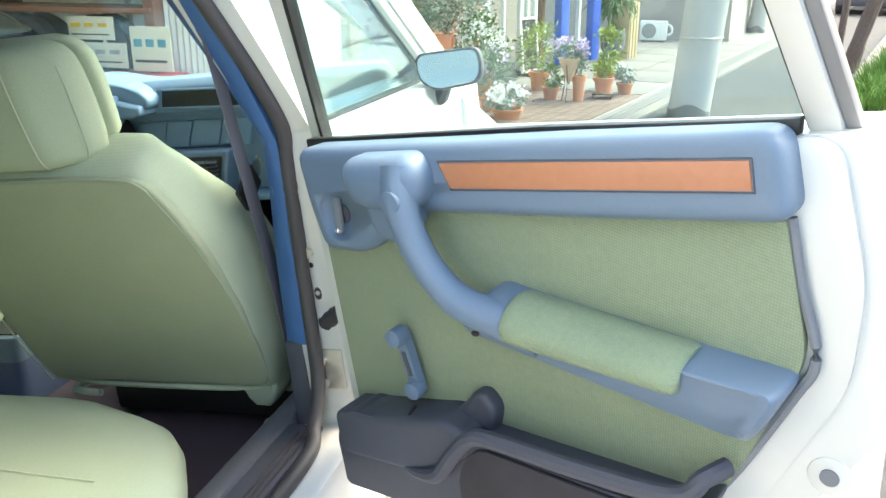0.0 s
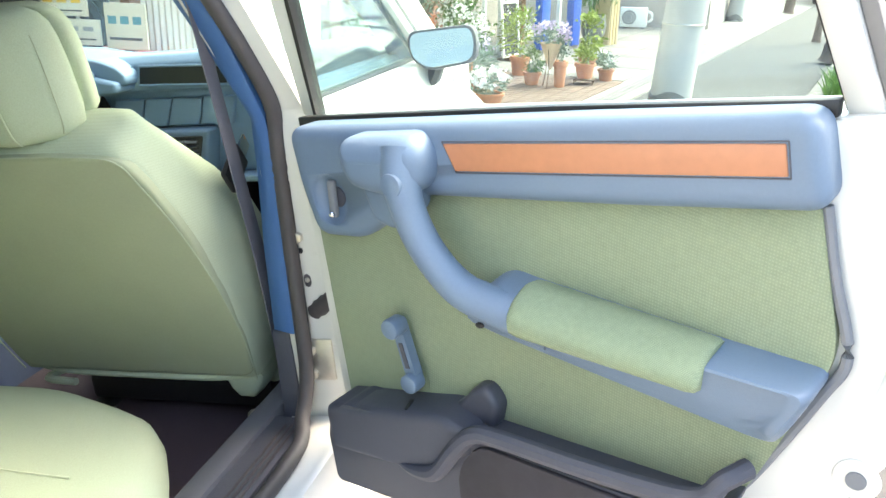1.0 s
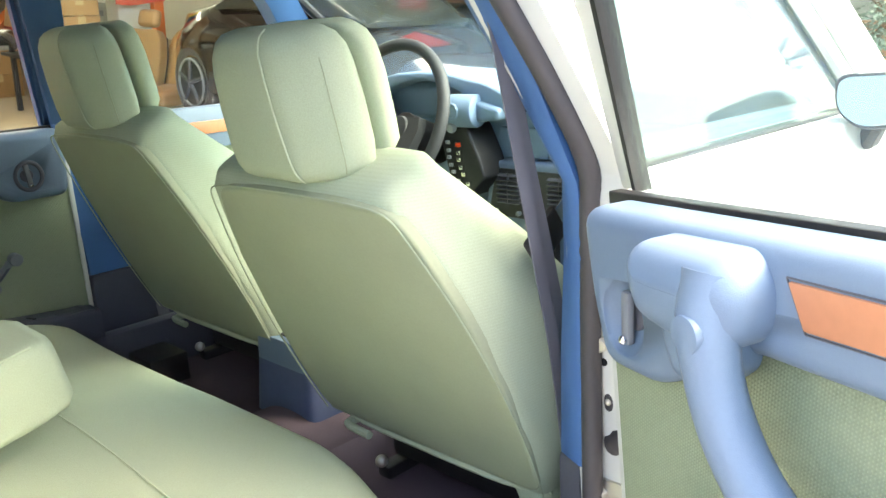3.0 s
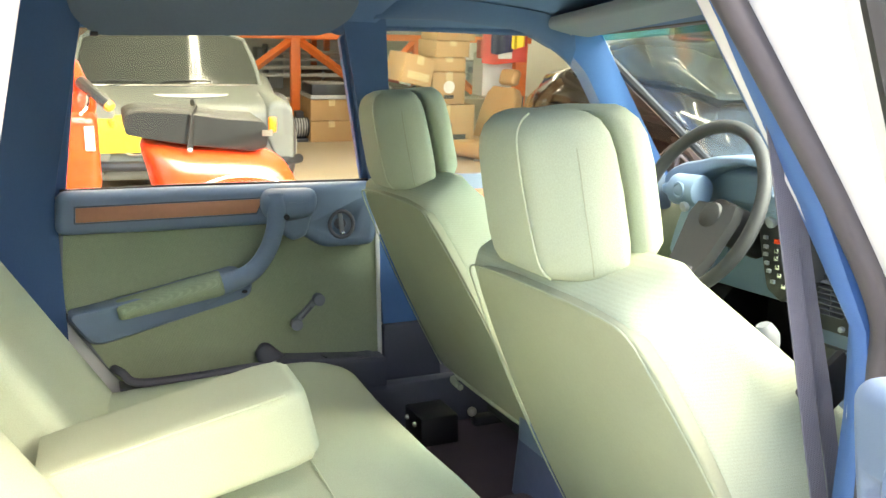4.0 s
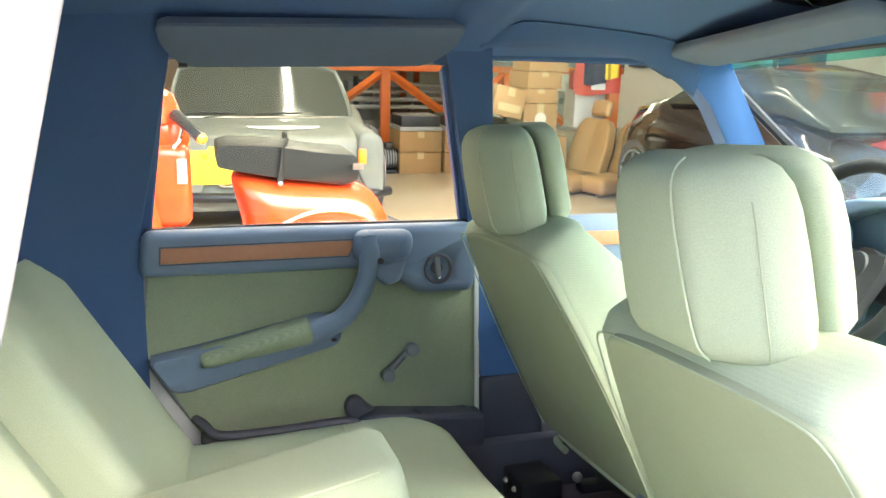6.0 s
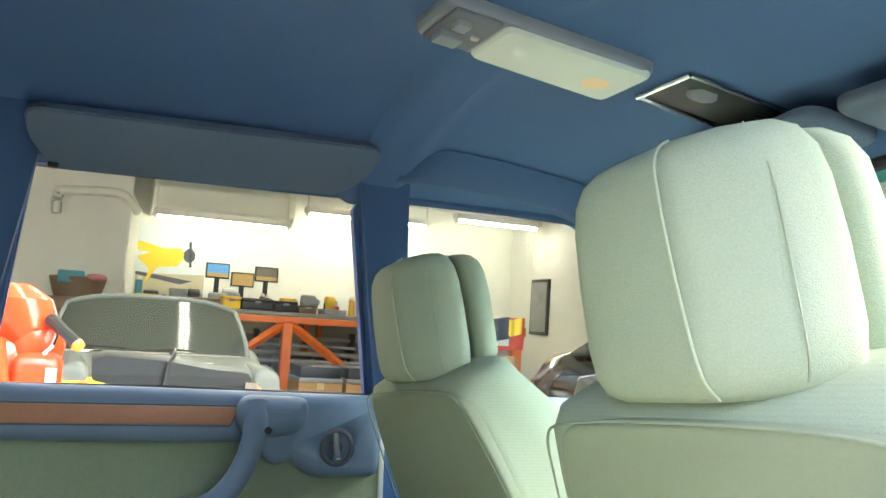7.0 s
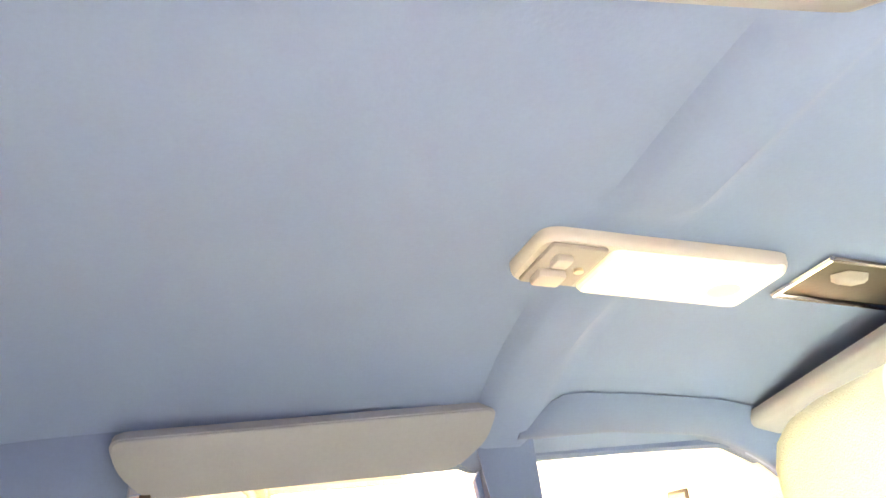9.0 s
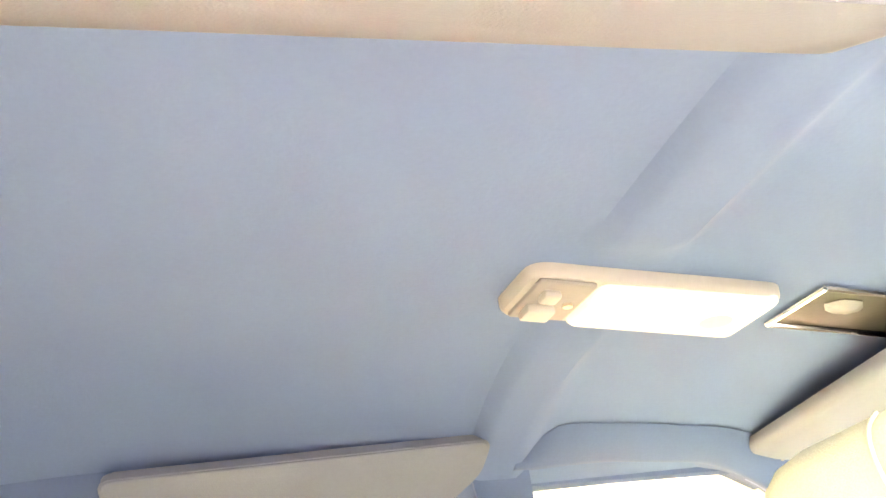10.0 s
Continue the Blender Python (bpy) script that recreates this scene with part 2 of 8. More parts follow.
PIPING = shader("pale_piping", (0.46, 0.52, 0.37), 0.8, bump=0.1)
BLUE = shader("blue_plastic", (0.125, 0.180, 0.258), 0.45, grain=0.05, size=300, blot=0.05, bump=0.12, bump_size=900)
NAVY = shader("navy_headliner_cloth", (0.062, 0.128, 0.262), 0.95, grain=0.05, size=220, blot=0.10, blot_size=3, bump=0.12)
DEEP = shader("deep_navy_pillar_cloth", (0.044, 0.096, 0.21), 0.9, grain=0.06, size=220, blot=0.08, blot_size=4, bump=0.12)
PILLAR = shader("blue_pillar_trim", (0.036, 0.115, 0.29), 0.55, grain=0.06, size=200, blot=0.06, bump=0.15, bump_size=700)
GREY = shader("grey_vinyl", (0.17, 0.18, 0.20), 0.7, grain=0.05, size=200, blot=0.05, bump=0.15, bump_size=600)
SLATE = shader("dark_slate_plastic", (0.070, 0.072, 0.088), 0.55, grain=0.08, size=250, blot=0.08, bump=0.15, bump_size=800)
POCKET = shader("dark_pocket_plastic", (0.056, 0.059, 0.079), 0.5, grain=0.10, size=220, blot=0.14, blot_size=9, bump=0.15, bump_size=800)
BLACKWORN = shader("scuffed_black_lining", (0.026, 0.023, 0.030), 0.6, grain=0.35, size=45, blot=0.35, blot_size=12, bump=0.3)
RUBBER = shader("dark_rubber", (0.052, 0.047, 0.051), 0.55, grain=0.1, size=120, bump=0.15)
CARPET = shader("dark_carpet", (0.092, 0.062, 0.076), 1.0, grain=0.25, size=500, blot=0.15, bump=0.8)
WHITE = shader("cream_white_paint", (0.60, 0.60, 0.57), 0.28, grain=0.01, size=40, blot=0.02, bump=0.02, coat=0.5)
WOOD = shader("red_brown_wood_strip", (0.43, 0.185, 0.10), 0.5, grain=0.10, size=90, blot=0.08, bump=0.05)
METAL = shader("worn_steel", (0.55, 0.52, 0.46), 0.4, metal=0.8, grain=0.15, size=80, bump=0.1)
CHROME = shader("bright_chrome", (0.8, 0.8, 0.8), 0.12, metal=1.0, grain=0.02, bump=0.01)
MIRROR = shader("mirror_silver", (0.42, 0.41, 0.335), 0.03, metal=1.0, grain=0.01, blot=0.01, bump=0.0)
PALESEAL = shader("pale_grey_rubber", (0.20, 0.20, 0.21), 0.5, grain=0.04, size=120, blot=0.06, bump=0.05)
BLACK = shader("black_plastic", (0.012, 0.012, 0.014), 0.45, grain=0.1, size=200, bump=0.1)
GLASS = pane_glass("window_glass")
DUSTY = pane_glass("dusty_window_glass", (0.86, 0.96, 0.95), 1.0, 0.022)
PLASTER = shader("white_plaster", (0.72, 0.70, 0.64), 0.9, grain=0.03, size=60, blot=0.04, blot_size=1.2, bump=0.1)
ASPHALT = shader("pale_asphalt", (0.22, 0.22, 0.21), 0.95, grain=0.35, size=160, blot=0.12, blot_size=2, bump=0.8)
FORECOURT = shader("pebbled_concrete", (0.34, 0.325, 0.315), 0.95, grain=0.45, size=150, blot=0.10, blot_size=2, bump=0.8)
ORANGE = shader("orange_enamel", (0.82, 0.055, 0.014), 0.25, grain=0.02, blot=0.04, bump=0.02, coat=0.4)
BEAM = shader("orange_steel", (0.75, 0.16, 0.03), 0.5, grain=0.05, blot=0.08, bump=0.05)
CARD = shader("brown_cardboard", (0.36, 0.205, 0.088), 0.85, grain=0.06, size=60, blot=0.06, bump=0.1, vary=0.1)
SILVER = shader("grey_green_car_paint", (0.140, 0.152, 0.132), 0.5, metal=0.0, grain=0.02, blot=0.05, blot_size=3, bump=0.01, coat=0.2)

# ---- ground ----
def flat(x0, x1, y0, y1, z):
    bm = bmesh.new()
    bm.faces.new([bm.verts.new(p) for p in ((x0, y0, z), (x1, y0, z), (x1, y1, z), (x0, y1, z))])
    return bm


solo("ground", flat(-400, 400, -400, 400, 0.0), ASPHALT, "pale grey asphalt forecourt and street", "ground", kind="structure")

# ---- the forecourt ramp on which the car stands ----
solo("driveway_ramp", prism([(-0.67, 0.0), (1.55, 0.232), (1.55, -0.2), (-0.67, -0.2)], lambda x, z, d: Vector((x, d, z)), -2.6, 2.7), FORECOURT, "pale pebbled concrete ramp under the car", "pavement", kind="structure")

# ---- the car's shell ----
LEAN_IN = {-1: 0.776, 1: 0.22}


def tum(z, s=-1):
    """Half the inner width of the cabin at a height: upright below the belt, leaning in above it."""
    return 0.67 + 0.010 * (s > 0) - max(z - 0.91, 0) * LEAN_IN[s]


def side(s, lean=None):
    k = LEAN_IN[s] if lean is None else lean
    return lambda y, z, d: Vector((s * (0.67 - max(z - 0.91, 0) * k + d), y, z))


def trim(s):
    """As side(), with the depth inwards dying away towards the roof."""
    return lambda y, z, d: Vector((s * (tum(z, s) + (d if d > 0 else d * (1 - 0.8 * min(1, max(0, (z - 0.80) / 0.25))))), y, z))


def upright(s):
    return lambda y, z, d: Vector((s * d, y, z))


CAR = Matrix.Translation((0, 0, 0.07)) @ Matrix.Rotation(radians(6.0), 4, Vector((0.0476, -0.9989, 0)))
BASE[0] = CAR  # the car leans a little with the ramp

car = thing("sedan_car", (0, 0, 0), "cream white sedan body with blue cabin trim", "car")


def roof_z(x, y):
    c = max((-0.45 - y) / 0.5, 0)
    f = max((y - 0.30) / 0.15, 0)
    crown = 1.310 - 0.075 * (y + 0.1) - 0.10 * c ** 2 - 0.015 * f ** 2
    if x < -0.02:
        return crown - max(0.02, crown - 1.228) * min(-(x + 0.02) / 0.425, 1.05) ** 2.4
    return crown - 0.070 * min((x + 0.02) / 0.66, 1) ** 4


def headliner(u, v):
    x, y = -0.48 + 1.10 * u, -0.98 + 1.42 * v
    z = roof_z(x, y)
    d = y + 0.105
    rib = max(0.0, min(1.0, (0.046 - abs(d)) / 0.012)) * max(0.0, min(1.0, (abs(x - 0.025) - 0.070) / 0.04))
    return Vector((x, y, z - 0.014 * rib * (1 - min(1, abs(x) / 0.60) ** 4) + 0.0012 * noise.noise(Vector((x * 7, y * 7, 0)))))


part("headliner", sheet(headliner, 32, 110, Vector((0, 0, 0.012))), NAVY, car, "navy blue cloth headliner with a raised crossways rib")
part("roof_skin", sheet(lambda u, v: Vector((-0.56 + 1.26 * u, -1.05 + 1.55 * v, roof_z(-0.56 + 1.26 * u, -1.05 + 1.55 * v) + 0.04)), 16, 20, Vector((0, 0, 0.01))), WHITE, car, "cream white roof")
for s in (-1, 1):
    pl, up = side(s), upright(s)
    part("roof_rail", prism([(-0.98, 1.195), (-0.59, 1.20), (-0.14, 1.21), (0.26, 1.21), (0.34, 1.19), (0.40, 1.275), (-0.98, 1.32)] if s > 0 else [(-0.98, 1.21), (-0.59, 1.217), (-0.14, 1.236), (0.08, 1.240), (0.20, 1.231), (0.28, 1.214), (0.34, 1.190), (0.42, 1.26), (0.40, 1.275), (-0.98, 1.32)], pl, -0.012, 0.05), NAVY if s > 0 else DEEP, car)
    part("outer_rail", prism([(-1.0, 1.225), (-0.59, 1.235), (0.30, 1.235), (0.40, 1.20), (0.45, 1.235), (0.40, 1.30), (-1.0, 1.30)], pl, 0.055, 0.10, 0.008), WHITE, car)
    if s < 0:
        part("centre_pillar", prism([(0.0, 0.575), (0.175, 0.575), (0.125, 0.885), (0.10, 0.91), (-0.022, 0.91)], trim(s), -0.020, 0.002), PILLAR, car, "bright blue pillar trim")
        part("upper_pillar", prism([(-0.022, 0.911), (0.030, 0.911), (-0.06, 1.245), (-0.145, 1.245)], trim(s), -0.020, 0.002), DEEP, car)
    else:
        rings = []
        for z, xo, xi, yo, yi in ((0.575, 0.698, 0.648, -0.016, 0.000), (0.7, 0.700, 0.652, -0.016, 0.000), (0.82, 0.702, 0.662, -0.016, -0.002), (0.9, 0.699, 0.670, -0.024, -0.012), (1, 0.686, 0.642, -0.064, -0.050), (1.1, 0.670, 0.612, -0.114, -0.094), (1.22, 0.651, 0.584, -0.178, -0.148)):
            rings.append([Vector(p) for p in ((xo, yo, z), (xo - 0.010, yo - 0.003, z), (xi + 0.004, yi - 0.004, z), (xi, yi + 0.004, z), (xi + 0.006, yi + 0.075, z), (xo + 0.004, yo + 0.085, z))])
        part("centre_pillar", loft(rings), PILLAR, car, "bright blue pillar trim", sharp=50)
    part("lower_pillar", prism(rounded([(-0.004, 0.33), (0.14 - 0.06 * min(s, 0), 0.33), (0.095 - 0.08 * min(s, 0), 0.573), (0.0, 0.573)], 0.01, 2), pl, -0.026, 0.004, 0.01), POCKET, car, "dark plastic kick trim")
    for pts in ([(0.004, 0.42), (0.10, 0.42), (0.015, 0.91), (-0.004, 0.91)], [(-0.004, 0.911), (0.015, 0.911), (-0.070, 1.235), (-0.10, 1.235)]) if s < 0 else ([(0.004, 0.42), (0.085, 0.42), (0.022, 0.91), (-0.112, 1.235), (-0.178, 1.235), (-0.010, 0.91)],):
        part("pillar_skin", prism(pts, pl, 0.004, 0.085, 0.004 if s > 0 else 0.0), WHITE, car, "cream white hinge pillar")
    # rubber seal round the rear door opening
    line = [(-0.105, 1.215), (-0.07, 1.10), (-0.022, 0.93), (-0.016, 0.89), (-0.018, 0.60), (-0.02, 0.51), (-0.05, 0.455), (-0.13, 0.436), (-0.45, 0.437), (-0.52, 0.46), (-0.60, 0.60), (-0.655, 0.72), (-0.668, 0.88), (-0.655, 0.94), (-0.598, 1.19)]
    if s > 0:
        line = [(-0.180, 1.215), (-0.114, 1.10), (-0.059, 1.0), (-0.018, 0.92), (-0.006, 0.86), (-0.006, 0.70), (-0.008, 0.60), (-0.014, 0.51)] + line[6:10] + [(-0.62, 0.64)]
    path = [Vector((s * (tum(z, s) + 0.016 + 0.023 * (s > 0) - 0.016 * (s > 0) * min(1, max(0, (0.97 - z) / 0.12)) * (y > -0.1)), y - 0.006 * (s > 0) * min(1, max(0, (0.98 - z) / 0.14)), z)) for y, z in line]
    if s > 0:
        part("door_seal", tube(spline(path, 8), 0.0115, 12), RUBBER, car, "dark brown rubber door seal", sharp=80)
    part("rear_pillar", prism(rounded([(-0.665, 0.45), (-0.668, 0.91), (-0.597, 1.21), (-0.580, 1.30), (-1.02, 1.30), (-1.15, 0.45)], 0.01, 2), pl, -0.02, 0.004) if s < 0 else prism(rounded([(-0.70, 0.45), (-0.690, 0.88), (-0.622, 1.20), (-1.0, 1.21), (-1.15, 0.45)], 0.01, 2), pl, -0.02, 0.004), DEEP if s < 0 else PILLAR, car, "blue rear pillar trim")
    if s > 0:
        part("pillar_seal", tube(spline([Vector((tum(z, 1) + 0.008, y, z)) for y, z in ((-0.612, 0.46), (-0.66, 0.62), (-0.690, 0.75), (-0.682, 0.90), (-0.653, 1.04), (-0.628, 1.165), (-0.613, 1.235))], 8), 0.0135, 12), PALESEAL, car, "pale grey rubber pillar seal", sharp=80)
        part("jamb_flange", tube(spline([Vector((tum(z, 1) + 0.026, y, z)) for y, z in ((-0.699, 0.893), (-0.670, 1.04), (-0.645, 1.165), (-0.629, 1.235))], 6), 0.004, 8), WHITE, car, sharp=80)
        part("jamb_channel", prism([(-0.692, 0.875), (-0.620, 1.235), (-0.665, 1.245), (-0.732, 0.875)], pl, 0.008, 0.020), GREY, car, "grey recessed jamb channel")
        part("rear_jamb", prism([(-0.62, 0.44), (-0.672, 0.62), (-0.697, 0.75), (-0.693, 0.893), (-0.78, 0.90), (-0.78, 0.64), (-0.70, 0.40)], pl, 0.004, 0.040, 0.004), WHITE, car, "cream white door jamb")
    part("rear_quarter", prism(rounded([(-0.82, 0.28), (-0.73, 0.50), (-0.735, 0.70), (-0.716, 0.91), (-0.652, 1.245), (-1.1, 1.25), (-1.75, 0.97), (-2.0, 0.90), (-2.0, 0.32), (-1.75, 0.30), (-1.65, 0.58), (-1.4, 0.66), (-1.1, 0.55), (-1.0, 0.28)], 0.02, 2), pl, 0.036, 0.10, 0.008), WHITE, car, "cream white rear quarter panel")
    for k, (y, z) in enumerate(((0.0, 0.72), (0.0, 0.52))):
        plate = part("hinge", box(s * (tum(z, s) + 0.018 - 0.004 * k), s * (tum(z, s) + 0.062), -0.004, 0.008, z - 0.028, z + 0.040, 0.002), WHITE if k == 0 else METAL, car, "bolted door hinge plate")
        for dz in (-0.016, 0.022) if k else (0.003,):
            part("bolt", disc((s * (tum(z, s) + 0.034 - 0.006 * k), -0.008, z + dz), (0, -1, 0), 0.0085, 0.010, 6, 0.001), METAL, plate)
        if k == 0:
            for dz in (-0.018, 0.024):
                part("bolt_hole", disc((s * (tum(z, s) + 0.034), -0.0035, z + dz), (0, -1, 0), 0.0045, 0.003, 10), BLACK, plate)
        part("knuckle", disc((s * 0.748, 0.018, z), (0, 0, 1), 0.009, 0.05, 12), METAL, plate)
    boss = part("grommet", ball((s * 0.718, 0.002, 0.656), 0.012, (0.9, 0.5, 1.5)), RUBBER, car, "black door-switch grommet")
    part("screw", ball((s * 0.718, -0.003, 0.656), 0.004), METAL, boss)
    part("cable_boot", tube([(s * (0.715 + 0.0055 * k), 0.008 - 0.0022 * k, 0.600 + 0.004 * k) for k in range(9)], [0.010, 0.0145, 0.0125, 0.0145, 0.0125, 0.014, 0.012, 0.013, 0.011], 14), RUBBER, car, "brown rubber cable boot")
    part("front_pillar", prism(rounded([(0.30, 1.215), (0.345, 1.185), (0.40, 1.155), (0.475, 1.075), (0.645, 0.92), (0.70, 0.86), (0.80, 0.86), (0.565, 1.07), (0.405, 1.225)] if s > 0 else [(0.30, 1.205), (0.36, 1.180), (0.425, 1.135), (0.505, 1.058), (0.662, 0.915), (0.71, 0.86), (0.80, 0.86), (0.585, 1.07), (0.415, 1.225)], 0.012, 2), pl, -0.015, 0.03, 0.01), PILLAR, car, "bright blue windscreen pillar trim")
    part("front_pillar_skin", prism(rounded([(0.36, 1.245), (0.40, 1.20), (0.50, 1.10), (0.68, 0.93), (0.74, 0.89), (0.86, 0.89), (0.64, 1.08), (0.45, 1.25)] if s > 0 else [(0.400, 1.245), (0.452, 1.19), (0.572, 1.08), (0.712, 0.91), (0.725, 0.89), (0.765, 0.89), (0.605, 1.08), (0.475, 1.20), (0.415, 1.25)], 0.012, 2), pl, 0.034, 0.062, 0.01), WHITE, car, "cream white windscreen pillar")
    part("sill_trim", box(s * 0.60, s * 0.642, -0.60, 1.0, 0.33, 0.445, 0.01), SLATE, car)
    part("sill", box(s * 0.644, s * 0.765, -0.66, 0.95, 0.26, 0.425, 0.015), WHITE, car)
    part("sill_plate", box(s * 0.628, s * 0.700, -0.62, -0.02, 0.425, 0.436, 0.004), POCKET, car, "ribbed dark sill plate")
    for k in range(3):
        part("tread_rib", box(s * (0.668 + k * 0.010), s * (0.672 + k * 0.010), -0.56, -0.05, 0.436, 0.4395, 0.001), RUBBER, car)


def rail_cover(u, v):
    """The left roof rail's padded cover, from the window's edge up to the headliner."""
    y = -0.085 + 0.457 * u
    z = 1.234 - 0.085 * max(0.0, y - 0.06) - 0.9 * max(0.0, y - 0.20) ** 1.6
    x = 0.020 - tum(z, -1)
    k = min(1.0, u / 0.12)
    xi = x + 0.085 * (1 - 0.5 * u * u) * (0.25 + 0.75 * k * k * (3 - 2 * k))
    zi = roof_z(xi, y) - 0.001 - 0.002 * k
    return Vector((x + (xi - x) * v, y, z + (zi - z) * v - 0.006 * math.sin(math.pi * v)))


part("rail_cover", sheet(rail_cover, 30, 8, Vector((-0.012, 0, 0.003))), DEEP, car, "deep navy padded roof rail cover", sharp=70)
part("floor_pan", box(-0.67, 0.67, -0.8, 1.1, 0.24, 0.33), CARPET, car, "dark carpeted floor")
part("tunnel", loft([[Vector((x * k - 0.04, y, z)) for x, z in rounded([(-0.14, 0.31), (-0.11, 0.365), (-0.06, 0.385), (0.02, 0.385), (0.06, 0.365), (0.09, 0.31)], 0.03, 3)] for y, k in ((-0.5, 1), (1.0, 1))]), CARPET, car)
bracket = part("floor_bracket", box(-0.60, -0.49, 0.03, 0.12, 0.325, 0.395, 0.006), BLACK, car, "black bolted floor bracket")
for dx in (-0.03, 0.02):
    part("bolt", ball((-0.545 + dx, 0.028, 0.372), 0.006), METAL, bracket)
part("floor_bolt", ball((-0.53, 0.0, 0.337), 0.013), METAL, car, "brass floor bolt")
part("bulkhead", box(-0.67, 0.67, 1.06, 1.12, 0.24, 0.86), BLACK, car)
part("rear_bulkhead", box(-0.70, 0.70, -1.25, -1.2, 0.24, 0.95), PILLAR, car)
part("parcel_shelf", box(-0.64, 0.64, -1.2, -0.84, 0.86, 0.89, 0.01), NAVY, car)
part("boot_lid", box(-0.72, 0.72, -2.0, -1.25, 0.88, 0.93, 0.02), WHITE, car)
# unseen rear window; its dark tint is added to keep skylight off the headliner
part("rear_window", loft([[Vector((-0.50, -1.02, 1.25)), Vector((0.50, -1.02, 1.25)), Vector((0.62, -1.30, 0.93)), Vector((-0.62, -1.30, 0.93))], [Vector((-0.50, -1.024, 1.254)), Vector((0.50, -1.024, 1.254)), Vector((0.62, -1.304, 0.934)), Vector((-0.62, -1.304, 0.934))]]), pane_glass("light_cutting_glass", (0.22, 0.26, 0.26)), car, "unseen rear window, tint added to dim the cabin")
part("windscreen_header", prism([(0.36, 1.262), (0.40, 1.215), (0.445, 1.235), (0.42, 1.275)], lambda y, z, d: Vector((d, y, z)), -0.48, 0.48), NAVY, car)
def screen(u, v):
    w = 0.47 + 0.15 * v
    x = (2 * u - 1) * w
    return Vector((x, 0.405 + 0.53 * v + 0.05 * (1 - (2 * u - 1) ** 2), 1.225 - 0.355 * v))
part("windscreen", sheet(screen, 12, 6, Vector((0, 0.003, 0.003))), DUSTY, car, "clear laminated windscreen")
part("sun_band", sheet(lambda u, v: screen(0.02 + 0.96 * u, 0.01 + 0.035 * v) - Vector((0, 0.006, 0.006)), 12, 3, Vector((0, 0.002, 0.002))), pane_glass("teal_sun_band", (0.42, 0.85, 0.86)), car, "teal tinted sun band")
for v in (0.0, 1.0):
    part("screen_gasket", tube([screen(i / 12, v) for i in range(13)], 0.011, 8), BLACK, car)
for u in (0.0, 1.0):
    part("screen_gasket", tube([screen(u, i / 6) for i in range(7)], 0.011, 8), BLACK, car)
part("bonnet", sheet(lambda u, v: Vector((-0.68 + 1.36 * u, 0.86 + 0.70 * v, 0.860 - 0.27 * v ** 1.15 - 0.05 * abs(2 * u - 1) ** 4)), 20, 14, Vector((0, 0, -0.02))), WHITE, car, "cream white bonnet")
for s in (-1, 1):
    part("wing", sheet(lambda u, v, s=s: Vector((s * (0.69 + 0.085 * min(1, 3 * u) - 0.03 * v * v), 0.74 + 0.84 * v, 0.862 - 0.34 * v ** 1.1 - (0.06 + 0.42 * max(0, u - 0.33)) * u)), 10, 14, Vector((-s * 0.01, 0, -0.01))), WHITE, car, "cream white front wing")
    part("arch_liner", disc((s * 0.66, 1.16, 0.36), (1, 0, 0), 0.32, 0.16, 28), BLACK, car)
    wheel = part("wheel", disc((s * 0.70, 1.16, 0.30), (1, 0, 0), 0.19, 0.15, 28, 0.01), METAL, car)
    part("tyre", tube([(s * 0.70, 1.16 + 0.235 * math.cos(t), 0.30 + 0.235 * math.sin(t)) for t in (i * math.pi / 16 for i in range(32))], 0.065, 10, up=(1, 0, 0), loop=True), RUBBER, wheel)
    wheel = part("wheel", disc((s * 0.70, -1.38, 0.30), (1, 0, 0), 0.19, 0.15, 28, 0.01), METAL, car)
    part("tyre", tube([(s * 0.70, -1.38 + 0.235 * math.cos(t), 0.30 + 0.235 * math.sin(t)) for t in (i * math.pi / 16 for i in range(32))], 0.065, 10, up=(1, 0, 0), loop=True), RUBBER, wheel)
part("front_bumper", box(-0.74, 0.74, 1.52, 1.64, 0.30, 0.52, 0.04, 3), SLATE, car)


# ---- doors ----
def carve(ob, bm):
    """Cuts the shape bm, given in the thing's own places, out of a part."""
    bmesh.ops.translate(bm, verts=bm.verts, vec=-ORIGIN[ob.name])
    tool = new("tool", mesh_from("tool", bm, BLUE, 35))
    cut = ob.modifiers.new("cut", "BOOLEAN")
    cut.operation, cut.solver, cut.object = "DIFFERENCE", "EXACT", tool
    tool.matrix_world = ob.matrix_world.copy()
    bpy.context.view_layer.update()
    tool.matrix_world = ob.matrix_world.copy()
    bpy.context.view_layer.update()
    me = bpy.data.meshes.new_from_object(ob.evaluated_get(bpy.context.evaluated_depsgraph_get()))
    ob.modifiers.remove(cut)
    ob.data = me
    bpy.data.objects.remove(tool)


HINGE = Vector((0.771, 0.035, 0.7125))
OPEN = Matrix.Translation(HINGE) @ Matrix.Rotation(1.1873, 4, Vector((-0.0222, -0.0496, 0.9985)))


